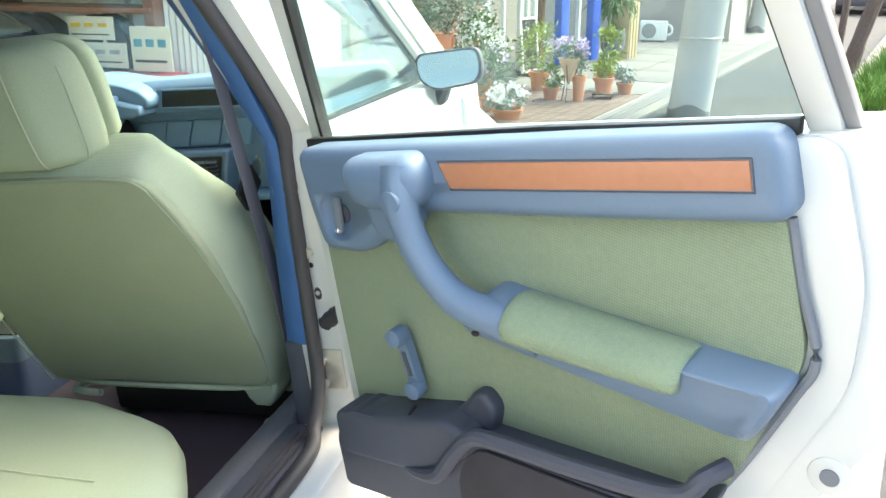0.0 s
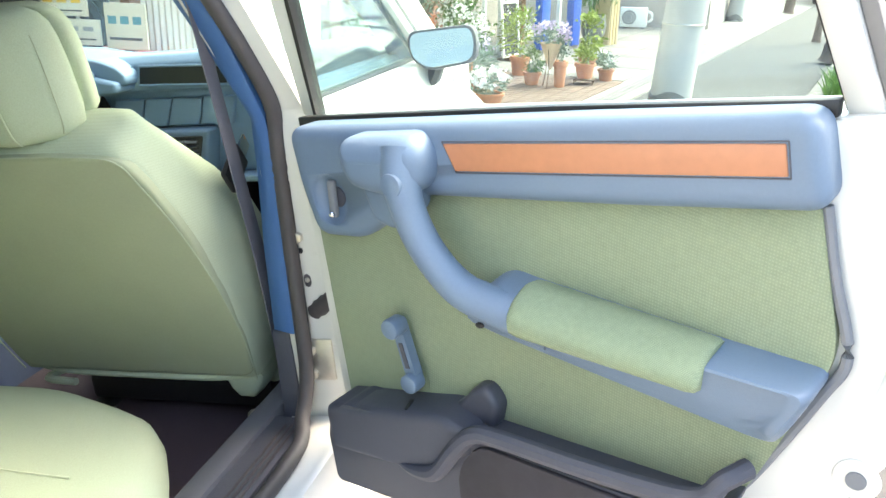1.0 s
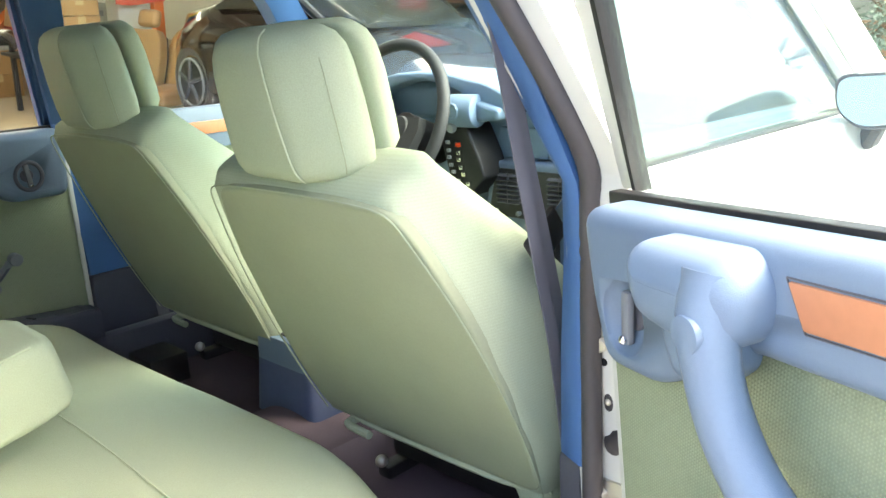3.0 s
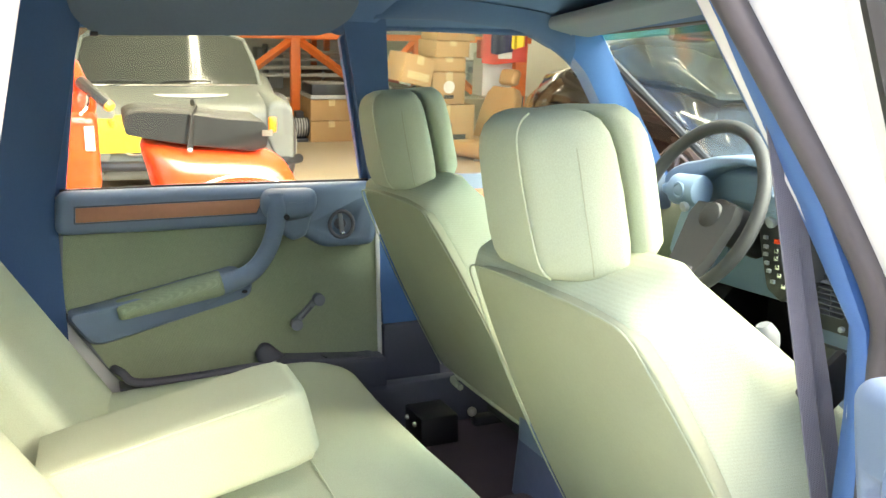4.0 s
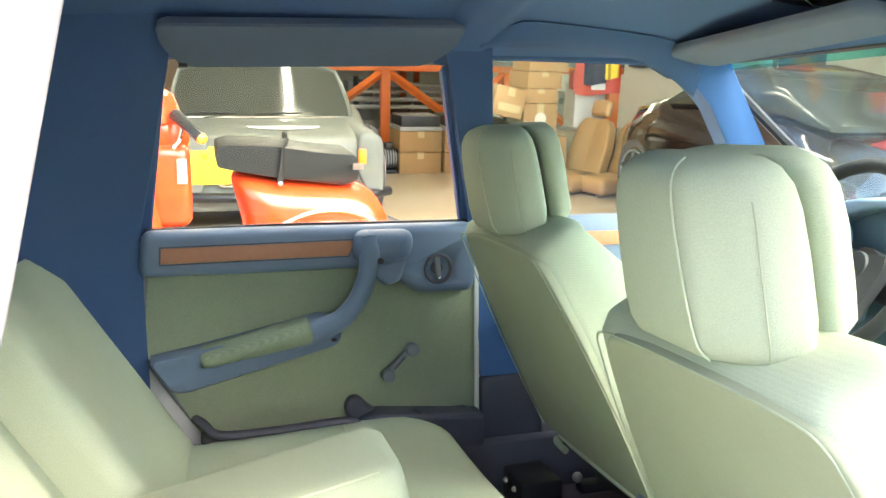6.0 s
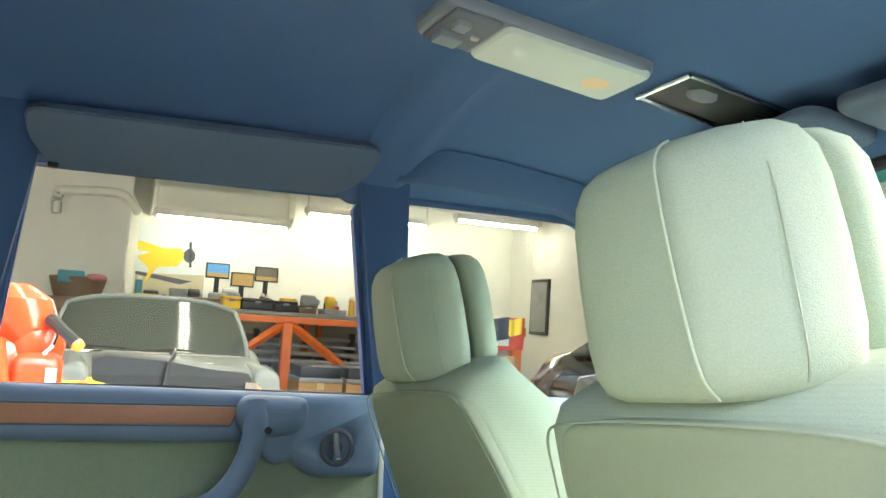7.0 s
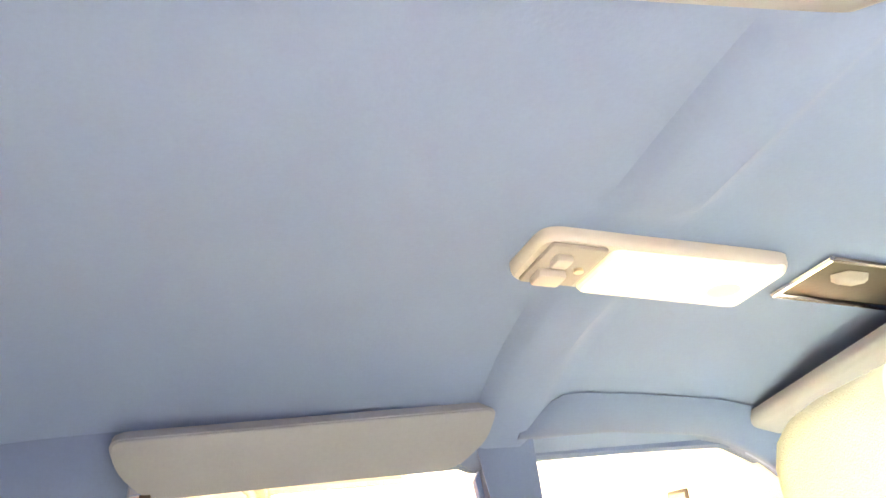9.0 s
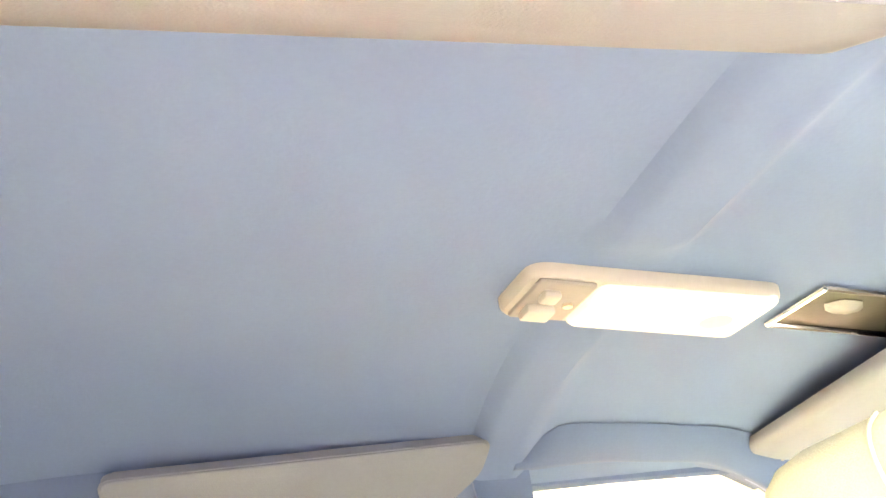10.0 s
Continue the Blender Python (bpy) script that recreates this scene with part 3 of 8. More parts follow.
def rear_door(s, m, label, crank):
    door = thing("rear_door", (s * HINGE.x, HINGE.y, HINGE.z), label, "car door", "rear doors", m=m)
    up, sl = upright(s), side(s, 0.776 if s < 0 else 0.40)
    g = 0.026 if s > 0 else 0.0  # the open door shows more of its painted front edge
    shell = part("shell", prism(rounded([(-0.005, 0.385), (-0.010, 0.902), (-0.775, 0.898), (-0.80, 0.75), (-0.76, 0.64), (-0.655, 0.50), (-0.60, 0.385)], 0.03, 4), up, 0.680, 0.770, 0.010, 3), WHITE, door, "cream white painted shell")
    part("inner_flange", prism(rounded([(-0.007, 0.40), (-0.012, 0.900), (-0.705, 0.897), (-0.722, 0.76), (-0.705, 0.655), (-0.61, 0.50), (-0.565, 0.40)], 0.03, 4), up, 0.671, 0.682, 0.003), WHITE, door)
    part("drain_dimple", disc((s * 0.6795, -0.682, 0.549), (1, 0, 0), 0.022, 0.004, 28, 0.0015), WHITE, door)
    part("drain_hole", disc((s * 0.6775, -0.682, 0.549), (1, 0, 0), 0.0095, 0.004, 20), GREY, door)
    part("fabric_panel", prism(rounded([(-0.010 - g, 0.42), (-0.014 - g, 0.86), (-0.657, 0.85), (-0.672, 0.685), (-0.588, 0.530), (-0.50, 0.42)], 0.03, 5), up, 0.657, 0.6705, 0.004), DOOR_CLOTH, door, "green woven cloth panel")
    edge = [Vector((s * 0.664, y, z)) for y, z in ((-0.662, 0.825), (-0.668, 0.76), (-0.678, 0.685), (-0.655, 0.64), (-0.594, 0.545), (-0.56, 0.50))]
    part("edge_strip", tube(spline(edge, 5), 0.0055, 8), GREY, door, "grey-blue edging")
    trim_ob = part("upper_trim", puffed(rounded([(-0.012 - g, 0.905), (-0.45, 0.911), (-0.667, 0.912), (-0.674, 0.827), (-0.49, 0.824), (-0.235, 0.824), (-0.185, 0.797), (-0.138, 0.765), (-0.020 - 1.5 * g, 0.765), (-0.014 - 1.15 * g, 0.83)], 0.022, 6), up, 0.629, 0.672, 0.017, 6), BLUE, door, "blue moulded plastic trim", sharp=60)
    wood = part("wood_strip", prism([(-0.286, 0.887), (-0.298, 0.857), (-0.641, 0.860), (-0.640, 0.888)] if s > 0 else [(-0.268, 0.881), (-0.282, 0.852), (-0.634, 0.852), (-0.632, 0.881)], up, 0.6265, 0.634, 0.0015), WOOD, door, "red-brown wood strip")
    edge = [(-0.284, 0.889), (-0.298, 0.855), (-0.643, 0.858), (-0.642, 0.890)] if s > 0 else [(-0.266, 0.883), (-0.282, 0.850), (-0.636, 0.850), (-0.634, 0.883)]
    for a, b in zip(edge, edge[1:] + edge[:1]):
        part("strip_border", tube([(s * 0.6285, *a), (s * 0.6285, *b)], 0.0007 if s > 0 else 0.0012, 6), SLATE, wood)
    paint = WHITE if s > 0 else NAVY
    w = 0.020 if s > 0 else 0.0  # the glass of the open door reaches nearer its rear edge
    h = 0.020 if s < 0 else 0.0  # the closed door's window reaches higher
    for pts in ([(-0.652 - w, 0.895), (-0.700 - w * 0.1, 0.895), (-0.650 - w * 0.1, 1.215), (-0.605 - w, 1.205)], [(-0.002, 0.905), (-0.026, 0.905), (-0.128, 1.205 + h), (-0.100, 1.230 + h)], [(-0.605, 1.210 + h * 0.5), (-0.650, 1.238 + h), (-0.095, 1.245 + h), (-0.128, 1.222 + h)]):
        thin = s > 0 and pts[0][0] > -0.01
        part("window_frame", prism(pts, sl, 0.030 if thin else 0.022, 0.046 if thin else 0.058, 0.004), paint, door)
    for pts in ([(-0.650 - w, 0.90), (-0.656 - w * 0.9, 0.90), (-0.608 - w * 0.9, 1.21), (-0.602 - w, 1.205)], [(-0.026, 0.905), (-0.031, 0.905), (-0.133, 1.20), (-0.128, 1.21)], [(-0.600, 1.205 + h * 0.5), (-0.604, 1.211 + h * 0.5), (-0.126, 1.223 + h), (-0.136, 1.217 + h)]):
        part("glass_run", prism(pts, sl, 0.026, 0.044), BLACK if s > 0 else PILLAR, door, "dark glass channel")
    part("frame_seal", prism([(-0.702, 0.892), (-0.716, 0.892), (-0.665, 1.225), (-0.652, 1.215)], sl, 0.030, 0.050, 0.003), PALESEAL, door)
    part("window_seal", prism([(-0.018, 0.896), (-0.658 - w * 0.5, 0.898), (-0.660 - w * 0.5, 0.914), (-0.40, 0.9145), (-0.018, 0.909)], up, 0.675, 0.690, 0.002), BLACK, door, "black belt seal")
    pane = part("glass", prism([(-0.028, 0.90), (-0.652 - w, 0.895), (-0.602 - w, 1.205 + h * 0.5), (-0.132, 1.208 + h)], sl, 0.034, 0.037), DUSTY if s > 0 else GLASS, door)
    pane.visible_shadow = False
    if s < 0:
        part("front_edge", box(-0.678, -0.652, -0.0135, -0.004, 0.40, 0.885, 0.002), WHITE, door, "white painted front edge")
    # lever in its round recess
    carve(trim_ob, ball((s * 0.626, -0.098, 0.816), 0.030, (0.62, 1.0, 1.12), 28, 16))
    bowl = part("lever_recess", disc((s * 0.6425, -0.098, 0.816), (1, 0, 0), 0.013, 0.004, 20, 0.001), SLATE, door, "dark round handle recess")
    if s < 0:
        part("recess_ring", tube([(s * 0.631, -0.098 + 0.027 * math.cos(t), 0.816 + 0.029 * math.sin(t)) for t in (i * math.tau / 28 for i in range(28))], 0.0045, 8, up=(1, 0, 0), loop=True), SLATE, bowl)
    part("lever", turned(box(-0.004, 0.004, -0.0055, 0.0055, -0.024, 0.024, 0.003, 2), Matrix.Translation((s * 0.634, -0.098, 0.816)) @ Matrix.Rotation(radians(6), 4, "X")), GREY, bowl, "dull grey door lever")
    part("lever_tip", ball((s * 0.6295, -0.096, 0.797), 0.0045), CHROME, bowl)
    # pull handle that runs down into the arm rest
    part("handle_cover", puffed(rounded([(-0.160, 0.900), (-0.262, 0.902), (-0.276, 0.880), (-0.270, 0.846), (-0.245, 0.832), (-0.205, 0.834), (-0.166, 0.842), (-0.154, 0.872)], 0.016, 5), up, 0.586, 0.640, 0.026, 7), BLUE, door, "blue rounded handle cover")
    part("handle_skirt", puffed(rounded([(-0.160, 0.862), (-0.25, 0.862), (-0.245, 0.815), (-0.21, 0.788), (-0.180, 0.797)], 0.010, 4), up, 0.610, 0.642, 0.012), BLUE, door)
    grip = spline([(s * 0.610, -0.244, 0.886), (s * 0.598, -0.245, 0.852), (s * 0.596, -0.254, 0.808), (s * 0.598, -0.273, 0.766), (s * 0.602, -0.305, 0.730), (s * 0.611, -0.350, 0.710), (s * 0.622, -0.40, 0.690)], 6)
    n = len(grip)
    part("pull_handle", tube(grip, [0.025 - 0.005 * min(1, i / 10) + 0.004 * max(0, (i - 20) / 12) for i in range(n)], 14, 0.95, up=(1, 0, 0)), BLUE, door)
    part("screw_cap", disc((s * 0.583, -0.246 if s > 0 else -0.228, 0.853 if s > 0 else 0.845), (1, 0, 0), 0.0135 if s > 0 else 0.006, 0.012, 20, 0.001), BLUE if s > 0 else BLACK, door)
    part("screw_hole", ball((s * 0.6045, -0.318, 0.690), 0.0045, (0.6, 1.3, 0.8)), BLACK, door)
    rest = [(-0.30, 0.715), (-0.335, 0.738), (-0.375, 0.728), (-0.565, 0.690), (-0.667, 0.672), (-0.648, 0.640), (-0.622, 0.600), (-0.595, 0.598), (-0.50, 0.622), (-0.34, 0.663), (-0.30, 0.675)]
    part("arm_rest", loft([[Vector((s * min(0.660, d + 0.95 * max(0, 0.694 + 0.255 * (y + 0.34) - z)), y + (-0.47 - y) * k * 0.3, z + (0.67 - z) * k)) for y, z in rounded(rest, 0.016, 6)] for d, k in ((0.660, -0.03), (0.622, 0.0), (0.607, 0.04), (0.600, 0.12), (0.599, 0.25))]), BLUE, door, "blue moulded arm rest")
    rings = []
    for t, k in ((0, 0.86), (0.02, 0.97), (0.06, 1), (0.5, 1), (0.94, 1), (0.98, 0.97), (1.0, 0.86)):
        y, zt, zb = (-0.366 - 0.204 * t, 0.735 - 0.041 * t, 0.692 - 0.031 * t) if s > 0 else (-0.362 - 0.208 * t, 0.733 - 0.046 * t, 0.690 - 0.034 * t)
        zm = (zt + zb) / 2
        rings.append([Vector((s * (0.640 + (x - 0.640) * k), y + 0.16 * (zm - z), zm + (z - zm) * k)) for x, z in rounded([(0.656, zt - 0.002), (0.625, zt + 0.005), (0.596, zt - 0.004), (0.580, zm), (0.586, zb), (0.640, zb - 0.008), (0.656, zb - 0.008)], 0.010, 3)])
    part("arm_pad", loft(rings), PAD_CLOTH, door, "green cloth arm pad", sharp=60)
    # window crank
    (y0, z0), (y1, z1) = crank
    arm = part("window_crank", prism(rounded([(y0 - 0.0085, z0 + 0.004), (y0 - 0.007, z0 - 0.009), (y0 + 0.007, z0 - 0.009), (y0 + 0.0085, z0 + 0.004), (y1 + 0.0078, z1 + 0.002), (y1 + 0.006, z1 + 0.009), (y1 - 0.006, z1 + 0.009), (y1 - 0.0078, z1 + 0.002)], 0.008, 3), up, 0.632, 0.646, 0.004), BLUE if s > 0 else GREY, door, "plastic window crank")
    part("crank_slot", prism([(y0 * 0.75 + y1 * 0.25 - 0.003, z0 * 0.75 + z1 * 0.25), (y0 * 0.75 + y1 * 0.25 + 0.003, z0 * 0.75 + z1 * 0.25), (y0 * 0.3 + y1 * 0.7 + 0.003, z0 * 0.3 + z1 * 0.7), (y0 * 0.3 + y1 * 0.7 - 0.003, z0 * 0.3 + z1 * 0.7)], up, 0.6305, 0.634), SLATE, arm)
    part("crank_boss", disc((s * 0.633, y0, z0), (1, 0, 0), 0.0128, 0.022, 24, 0.003), BLUE if s > 0 else GREY, arm)
    part("crank_knob", disc((s * 0.630, y1, z1), (1, 0, 0), 0.0132, 0.024, 24, 0.003), BLUE if s > 0 else GREY, arm)
    # moulded pocket along the foot of the door
    dz, sh = (0.0, 0.0) if s > 0 else (0.030, -0.02)
    mould = POCKET
    def along(y, z):
        """The open door's mouldings sit nearer the hinge and dip towards the rear."""
        k = max(0.0, min(1.0, (-y - 0.10) / 0.14)) if s > 0 else 0.0
        return min(y - sh - g + 0.038 * k, -0.012), z - dz - (0.014 * max(0.0, min(1.0, (-y - 0.30) / 0.25)) if s > 0 else 0.0)

    low = lambda y, z, d: up(*along(y, z), d)
    bin_ = part("door_pocket", prism(rounded([(-0.012, 0.42), (-0.014, 0.50), (-0.05, 0.545), (-0.30, 0.540), (-0.56, 0.530), (-0.60, 0.545), (-0.54, 0.42)], 0.01, 3), low, 0.600, 0.6565, 0.008, 2), mould, door, "dark moulded door pocket")
    part("pocket_face", prism(rounded([(-0.265, 0.40), (-0.275, 0.50), (-0.31, 0.540), (-0.56, 0.525), (-0.54, 0.42)], 0.015, 3), low, 0.594, 0.602, 0.003), BLACKWORN, bin_, "worn black pocket face")
    rim = spline([Vector((s * x, *along(y, z))) for x, y, z in ((0.603, -0.15, 0.476), (0.597, -0.19, 0.476), (0.594, -0.240, 0.486), (0.594, -0.275, 0.526), (0.595, -0.305, 0.552), (0.597, -0.34, 0.556), (0.600, -0.45, 0.550), (0.605, -0.56, 0.550), (0.615, -0.590, 0.572), (0.64, -0.605, 0.575))], 5)
    thick = 0.011 if s > 0 else 0.009
    part("pocket_rim", tube(rim, [thick * min(1, 0.4 + i / 14) for i in range(len(rim))], 10), mould, bin_)
    part("front_bin", puffed(rounded([(-0.014, 0.47), (-0.016, 0.538), (-0.20, 0.556), (-0.255, 0.562), (-0.292, 0.548), (-0.302, 0.52), (-0.24, 0.488), (-0.15, 0.470)], 0.014, 4), low, 0.598, 0.6563, 0.010, 4), mould, bin_, sharp=60)
    part("pocket_fin", puffed(rounded([(-0.235, 0.550), (-0.262, 0.567), (-0.284, 0.590), (-0.303, 0.591), (-0.316, 0.570), (-0.305, 0.535)], 0.010, 4), low, 0.634, 0.6563, 0.009, 4), mould, bin_, sharp=60)
    part("bin_lid", turned(box(-0.022, 0.022, -0.036, 0.036, -0.0015, 0.0015, 0.001), Matrix.Translation((s * 0.628, -0.085 - sh - g, 0.5445 - dz)) @ Matrix.Rotation(radians(-5), 4, "X")), SLATE, bin_)
    part("bin_slot", turned(box(-0.012, 0.012, -0.002, 0.002, -0.004, 0.004), Matrix.Translation((s * 0.620, along(-0.170, 0)[0], 0.5515 - dz)) @ Matrix.Rotation(radians(20), 4, "Z")), BLACK, bin_)
    return door


rear_door(1, OPEN, "cream rear door standing open, blue trim, green cloth, wood strip", ((-0.178, 0.580), (-0.166, 0.655)))
rear_door(-1, Matrix.Translation((-HINGE.x, HINGE.y, HINGE.z)), "closed rear door with blue trim, green cloth and wood strip", ((-0.205, 0.600), (-0.155, 0.652)))


def front_door(s, label):
    """A front door as seen from the rear of the cabin and, on the open side, from outside."""
    door = thing("front_door", (s * 0.73, 0.5, 0.6), label, "car door", "front doors")
    up, sl = upright(s), side(s)
    shift = 0.0 if s < 0 else 0.055
    part("shell", prism(rounded([(0.075, 0.40), (0.030, 0.902), (0.70, 0.895), (0.90, 0.87), (0.92, 0.40)], 0.02, 3), up, 0.675, 0.765, 0.008, 2), WHITE, door, "cream white shell")
    part("inner_panel", prism(rounded([(0.10, 0.42), (0.06, 0.86), (0.86, 0.84), (0.86, 0.42)], 0.02, 3), up, 0.652, 0.676, 0.004), DOOR_CLOTH, door, "green cloth panel")
    trim_ob = part("upper_trim", prism(rounded([(0.05, 0.915), (0.75, 0.905), (0.78, 0.80), (0.08, 0.82)] if s < 0 else [(0.05, 0.915), (0.75, 0.905), (0.78, 0.68), (0.11, 0.68)], 0.02, 4), up, 0.634, 0.670, 0.012, 3), BLUE, door, "blue plastic trim")
    part("wood_strip", prism([(0.12, 0.880), (0.13, 0.850), (0.62, 0.842), (0.63, 0.872)], up, 0.630, 0.638, 0.0015), WOOD, door, "red-brown wood strip")
    part("belt_moulding", prism([(0.030, 0.897), (0.70, 0.890), (0.70, 0.897), (0.025, 0.905)], up, 0.690, 0.720, 0.002), BLACK, door)
    pane = part("glass", prism([(0.024, 0.90), (0.66, 0.895), (0.69, 0.90), (0.50, 1.09), (0.385, 1.19), (0.28, 1.215), (-0.072 - shift, 1.222)], sl, 0.036, 0.040), DUSTY if s > 0 else GLASS, door)
    pane.visible_shadow = False
    part("rear_frame", prism([(0.014, 0.90), (0.034, 0.90), (-0.062 - shift, 1.225), (-0.085 - shift, 1.225)], sl, 0.030, 0.064, 0.004), WHITE if s > 0 else BLACK, door)
    part("frame_seal", prism([(0.034, 0.90), (0.042, 0.90), (-0.054 - shift, 1.22), (-0.062 - shift, 1.225)], sl, 0.028, 0.060), BLACK, door)
    a, b = (0.0, 0.0) if s > 0 else (0.024, -0.018)  # the left window reaches farther forward
    for run in (((-0.07 - shift, 1.232), (0.27, 1.226), (0.30, 1.220)), ((0.30, 1.220), (0.345 + a / 2, 1.205 + b / 2), (0.41 + a, 1.168 + b)), ((0.41 + a, 1.168 + b), (0.57 + a, 1.020 + b / 2), (0.70 + a / 2, 0.898))):
        part("top_frame", tube(spline([sl(y, z, 0.044) for y, z in run], 4), 0.013, 8), WHITE if s > 0 else DEEP, door)
    mirror = part("mirror_arm", tube([(s * 0.735, 0.60, 0.862), (s * 0.770, 0.575, 0.868), (s * 0.790, 0.555, 0.895)], [0.022, 0.018, 0.014], 8), BLACK, door, "black mirror foot")
    mm = Matrix.Translation((s * 0.807, 0.53, 0.927)) @ Matrix.Rotation(radians(7 * s), 4, "Z") @ Matrix.Rotation(radians(-5), 4, "X")
    outline = rounded([(-0.066, 0.034), (0.062, 0.039), (0.070, 0.004), (0.062, -0.032), (-0.030, -0.043), (-0.064, -0.016)], 0.020, 6)
    part("mirror_shell", turned(loft([[Vector((x * k, d, z * k)) for x, z in outline] for d, k in ((-0.012, 0.97), (-0.008, 1.0), (0.02, 1.0), (0.05, 0.86), (0.062, 0.6))]), mm), WHITE if s < 0 else SLATE, mirror, "mirror housing")
    part("mirror_glass", turned(loft([[Vector((x * 0.90, d, z * 0.88)) for x, z in outline] for d in (-0.001, 0.001)]), mm @ Matrix.Translation((0, -0.021, 0)) @ Matrix.Rotation(radians(3 * s), 4, "Z") @ Matrix.Rotation(radians(-13), 4, "X")), MIRROR, mirror, "silvered mirror glass")
    return door



front_door(1, "closed cream front door with a dusty window and mirror")
front_door(-1, "closed front door beside the driver, with mirror")


# ---- seats ----
def front_seat(cx):
    """A front seat with its back against the plane that runs from the shoulder to the cushion."""
    seat = thing("front_seat", (cx, 0.16, 0.33), "green cloth front seat with pale piping and padded headrest", "car seat", "front seats")
    foot, head = Vector((cx - 0.014, 0.055, 0.459)), Vector((cx, -0.147, 0.882))
    up = (head - foot).normalized()
    fwd = Vector((0, up.z, -up.y))
    rings = []
    for t, hw, dep, inset in ((-0.05, 0.20, 0.05, 0.04), (-0.02, 0.226, 0.11, 0.010), (0.0, 0.233, 0.14, 0), (0.15, 0.243, 0.19, 0), (0.3, 0.247, 0.205, 0), (0.5, 0.243, 0.19, 0), (0.7, 0.228, 0.155, 0), (0.88, 0.205, 0.118, 0), (0.97, 0.190, 0.098, 0.002), (1.008, 0.180, 0.085, 0.012), (1.022, 0.160, 0.060, 0.030), (1.028, 0.12, 0.03, 0.05)):
        c = foot + (head - foot) * t
        outline = rounded([(-hw, inset), (hw, inset), (hw + 0.010, dep * 0.6 + inset), (hw - 0.014, dep + inset), (hw - 0.07, dep + inset), (0.0, dep * 0.78 + inset), (-hw + 0.07, dep + inset), (-hw + 0.014, dep + inset), (-hw - 0.010, dep * 0.6 + inset)], 0.022, 4)
        rings.append([c + Vector((x, 0, 0)) + fwd * d for x, d in outline])
    bm = loft(rings)
    for v in bm.verts:
        v.co += up.cross(Vector((1, 0, 0))) * 0.0035 * noise.noise(v.co * 9)
    part("backrest", bm, RIBBED, seat, sharp=75)
    tall = (head - foot).length
    panel = rounded([(0.226, 0.002), (0.238, 0.2 * tall), (0.237, 0.45 * tall), (0.221, 0.7 * tall), (0.194, 0.90 * tall), (0.172, 0.985 * tall), (0.08, 0.998 * tall), (-0.08, 0.998 * tall), (-0.172, 0.985 * tall), (-0.194, 0.90 * tall), (-0.221, 0.7 * tall), (-0.237, 0.45 * tall), (-0.238, 0.2 * tall), (-0.226, 0.002)], 0.03, 4)
    back = puffed(panel, lambda x, v, d: foot + up * v + Vector((x + 0.014 * v / tall, 0, 0)) + fwd * d, -0.0018, 0.012, 0.006, 3, 0.004)
    part("back_panel", back, BACKCLOTH, seat, "smooth dull green back panel", sharp=60)
    line = [foot + (head - foot) * t + Vector((x, 0, 0)) + fwd * -0.002 for x, t in ((0.229, 0.0), (0.240, 0.2), (0.239, 0.45), (0.223, 0.7), (0.196, 0.90), (0.182, 0.965), (0.155, 0.990), (0.08, 1.0), (0, 1.002), (-0.08, 1.0), (-0.155, 0.990), (-0.182, 0.965), (-0.196, 0.90), (-0.223, 0.7), (-0.239, 0.45), (-0.240, 0.2), (-0.229, 0))]
    part("piping", tube(spline(line, 5), 0.0013, 6), SEAM, seat, "green seam cord")
    hem = [foot + up * -0.012 + Vector((x, 0, 0)) + fwd * d for x, d in ((-0.225, 0.02), (-0.15, 0.006), (0, 0.004), (0.15, 0.006), (0.225, 0.02))]
    part("hem", tube(spline(hem, 4), 0.006, 6), PIPING, seat)
    # headrest: a wedge behind, a softer block before it, a deep channel between
    hb = Vector((cx - 0.009, -0.157, 0.893))
    hup = Vector((0, -0.17, 0.985))
    hf = Vector((0, 0.985, 0.17))

    def block(outline, steps, r):
        bm = loft([[hb + hup * z + Vector((x * k, 0, 0)) + hf * ((d - 0.045) * k2 + 0.045) for x, d in rounded(outline, r, 4)] for z, k, k2 in steps])
        return bm
    steps = ((0.0, 0.80, 0.70), (0.006, 0.92, 0.88), (0.018, 0.99, 0.98), (0.04, 1.02, 1.02), (0.09, 1.01, 1.02), (0.13, 0.98, 0.99), (0.150, 0.94, 0.93), (0.164, 0.86, 0.80), (0.172, 0.74, 0.62), (0.176, 0.55, 0.42))
    part("headrest", block([(-0.072, 0.002), (0.056, 0), (0.112, 0.030), (0.128, 0.066), (0.10, 0.078), (-0.10, 0.078), (-0.132, 0.066), (-0.122, 0.036)], steps, 0.014), CLOTH, seat, sharp=75)
    part("headrest_pad", block([(-0.10, 0.084), (0.10, 0.084), (0.122, 0.090), (0.120, 0.112), (0.09, 0.126), (-0.09, 0.126), (-0.122, 0.112), (-0.126, 0.090)], ((0.01, 0.80, 0.9), (0.016, 0.92, 0.95), (0.028, 0.99, 1.0), (0.05, 1.0, 1.0), (0.11, 0.99, 1.0), (0.140, 0.95, 0.98), (0.156, 0.87, 0.95), (0.166, 0.74, 0.9), (0.170, 0.6, 0.88)), 0.012), CLOTH, seat, sharp=75)
    for sx in (1,):
        pts = [hb + hup * z + Vector((sx * x, 0, 0)) + hf * d for z, x, d in ((0.002, 0.054, 0.010), (0.018, 0.053, 0.000), (0.05, 0.050, -0.003), (0.10, 0.045, -0.003), (0.138, 0.041, -0.001), (0.158, 0.036, 0.004), (0.171, 0.031, 0.014), (0.1765, 0.027, 0.026))]
        part("headrest_piping", tube(spline(pts, 5), 0.0011, 6), PIPING, seat, "pale green piping")
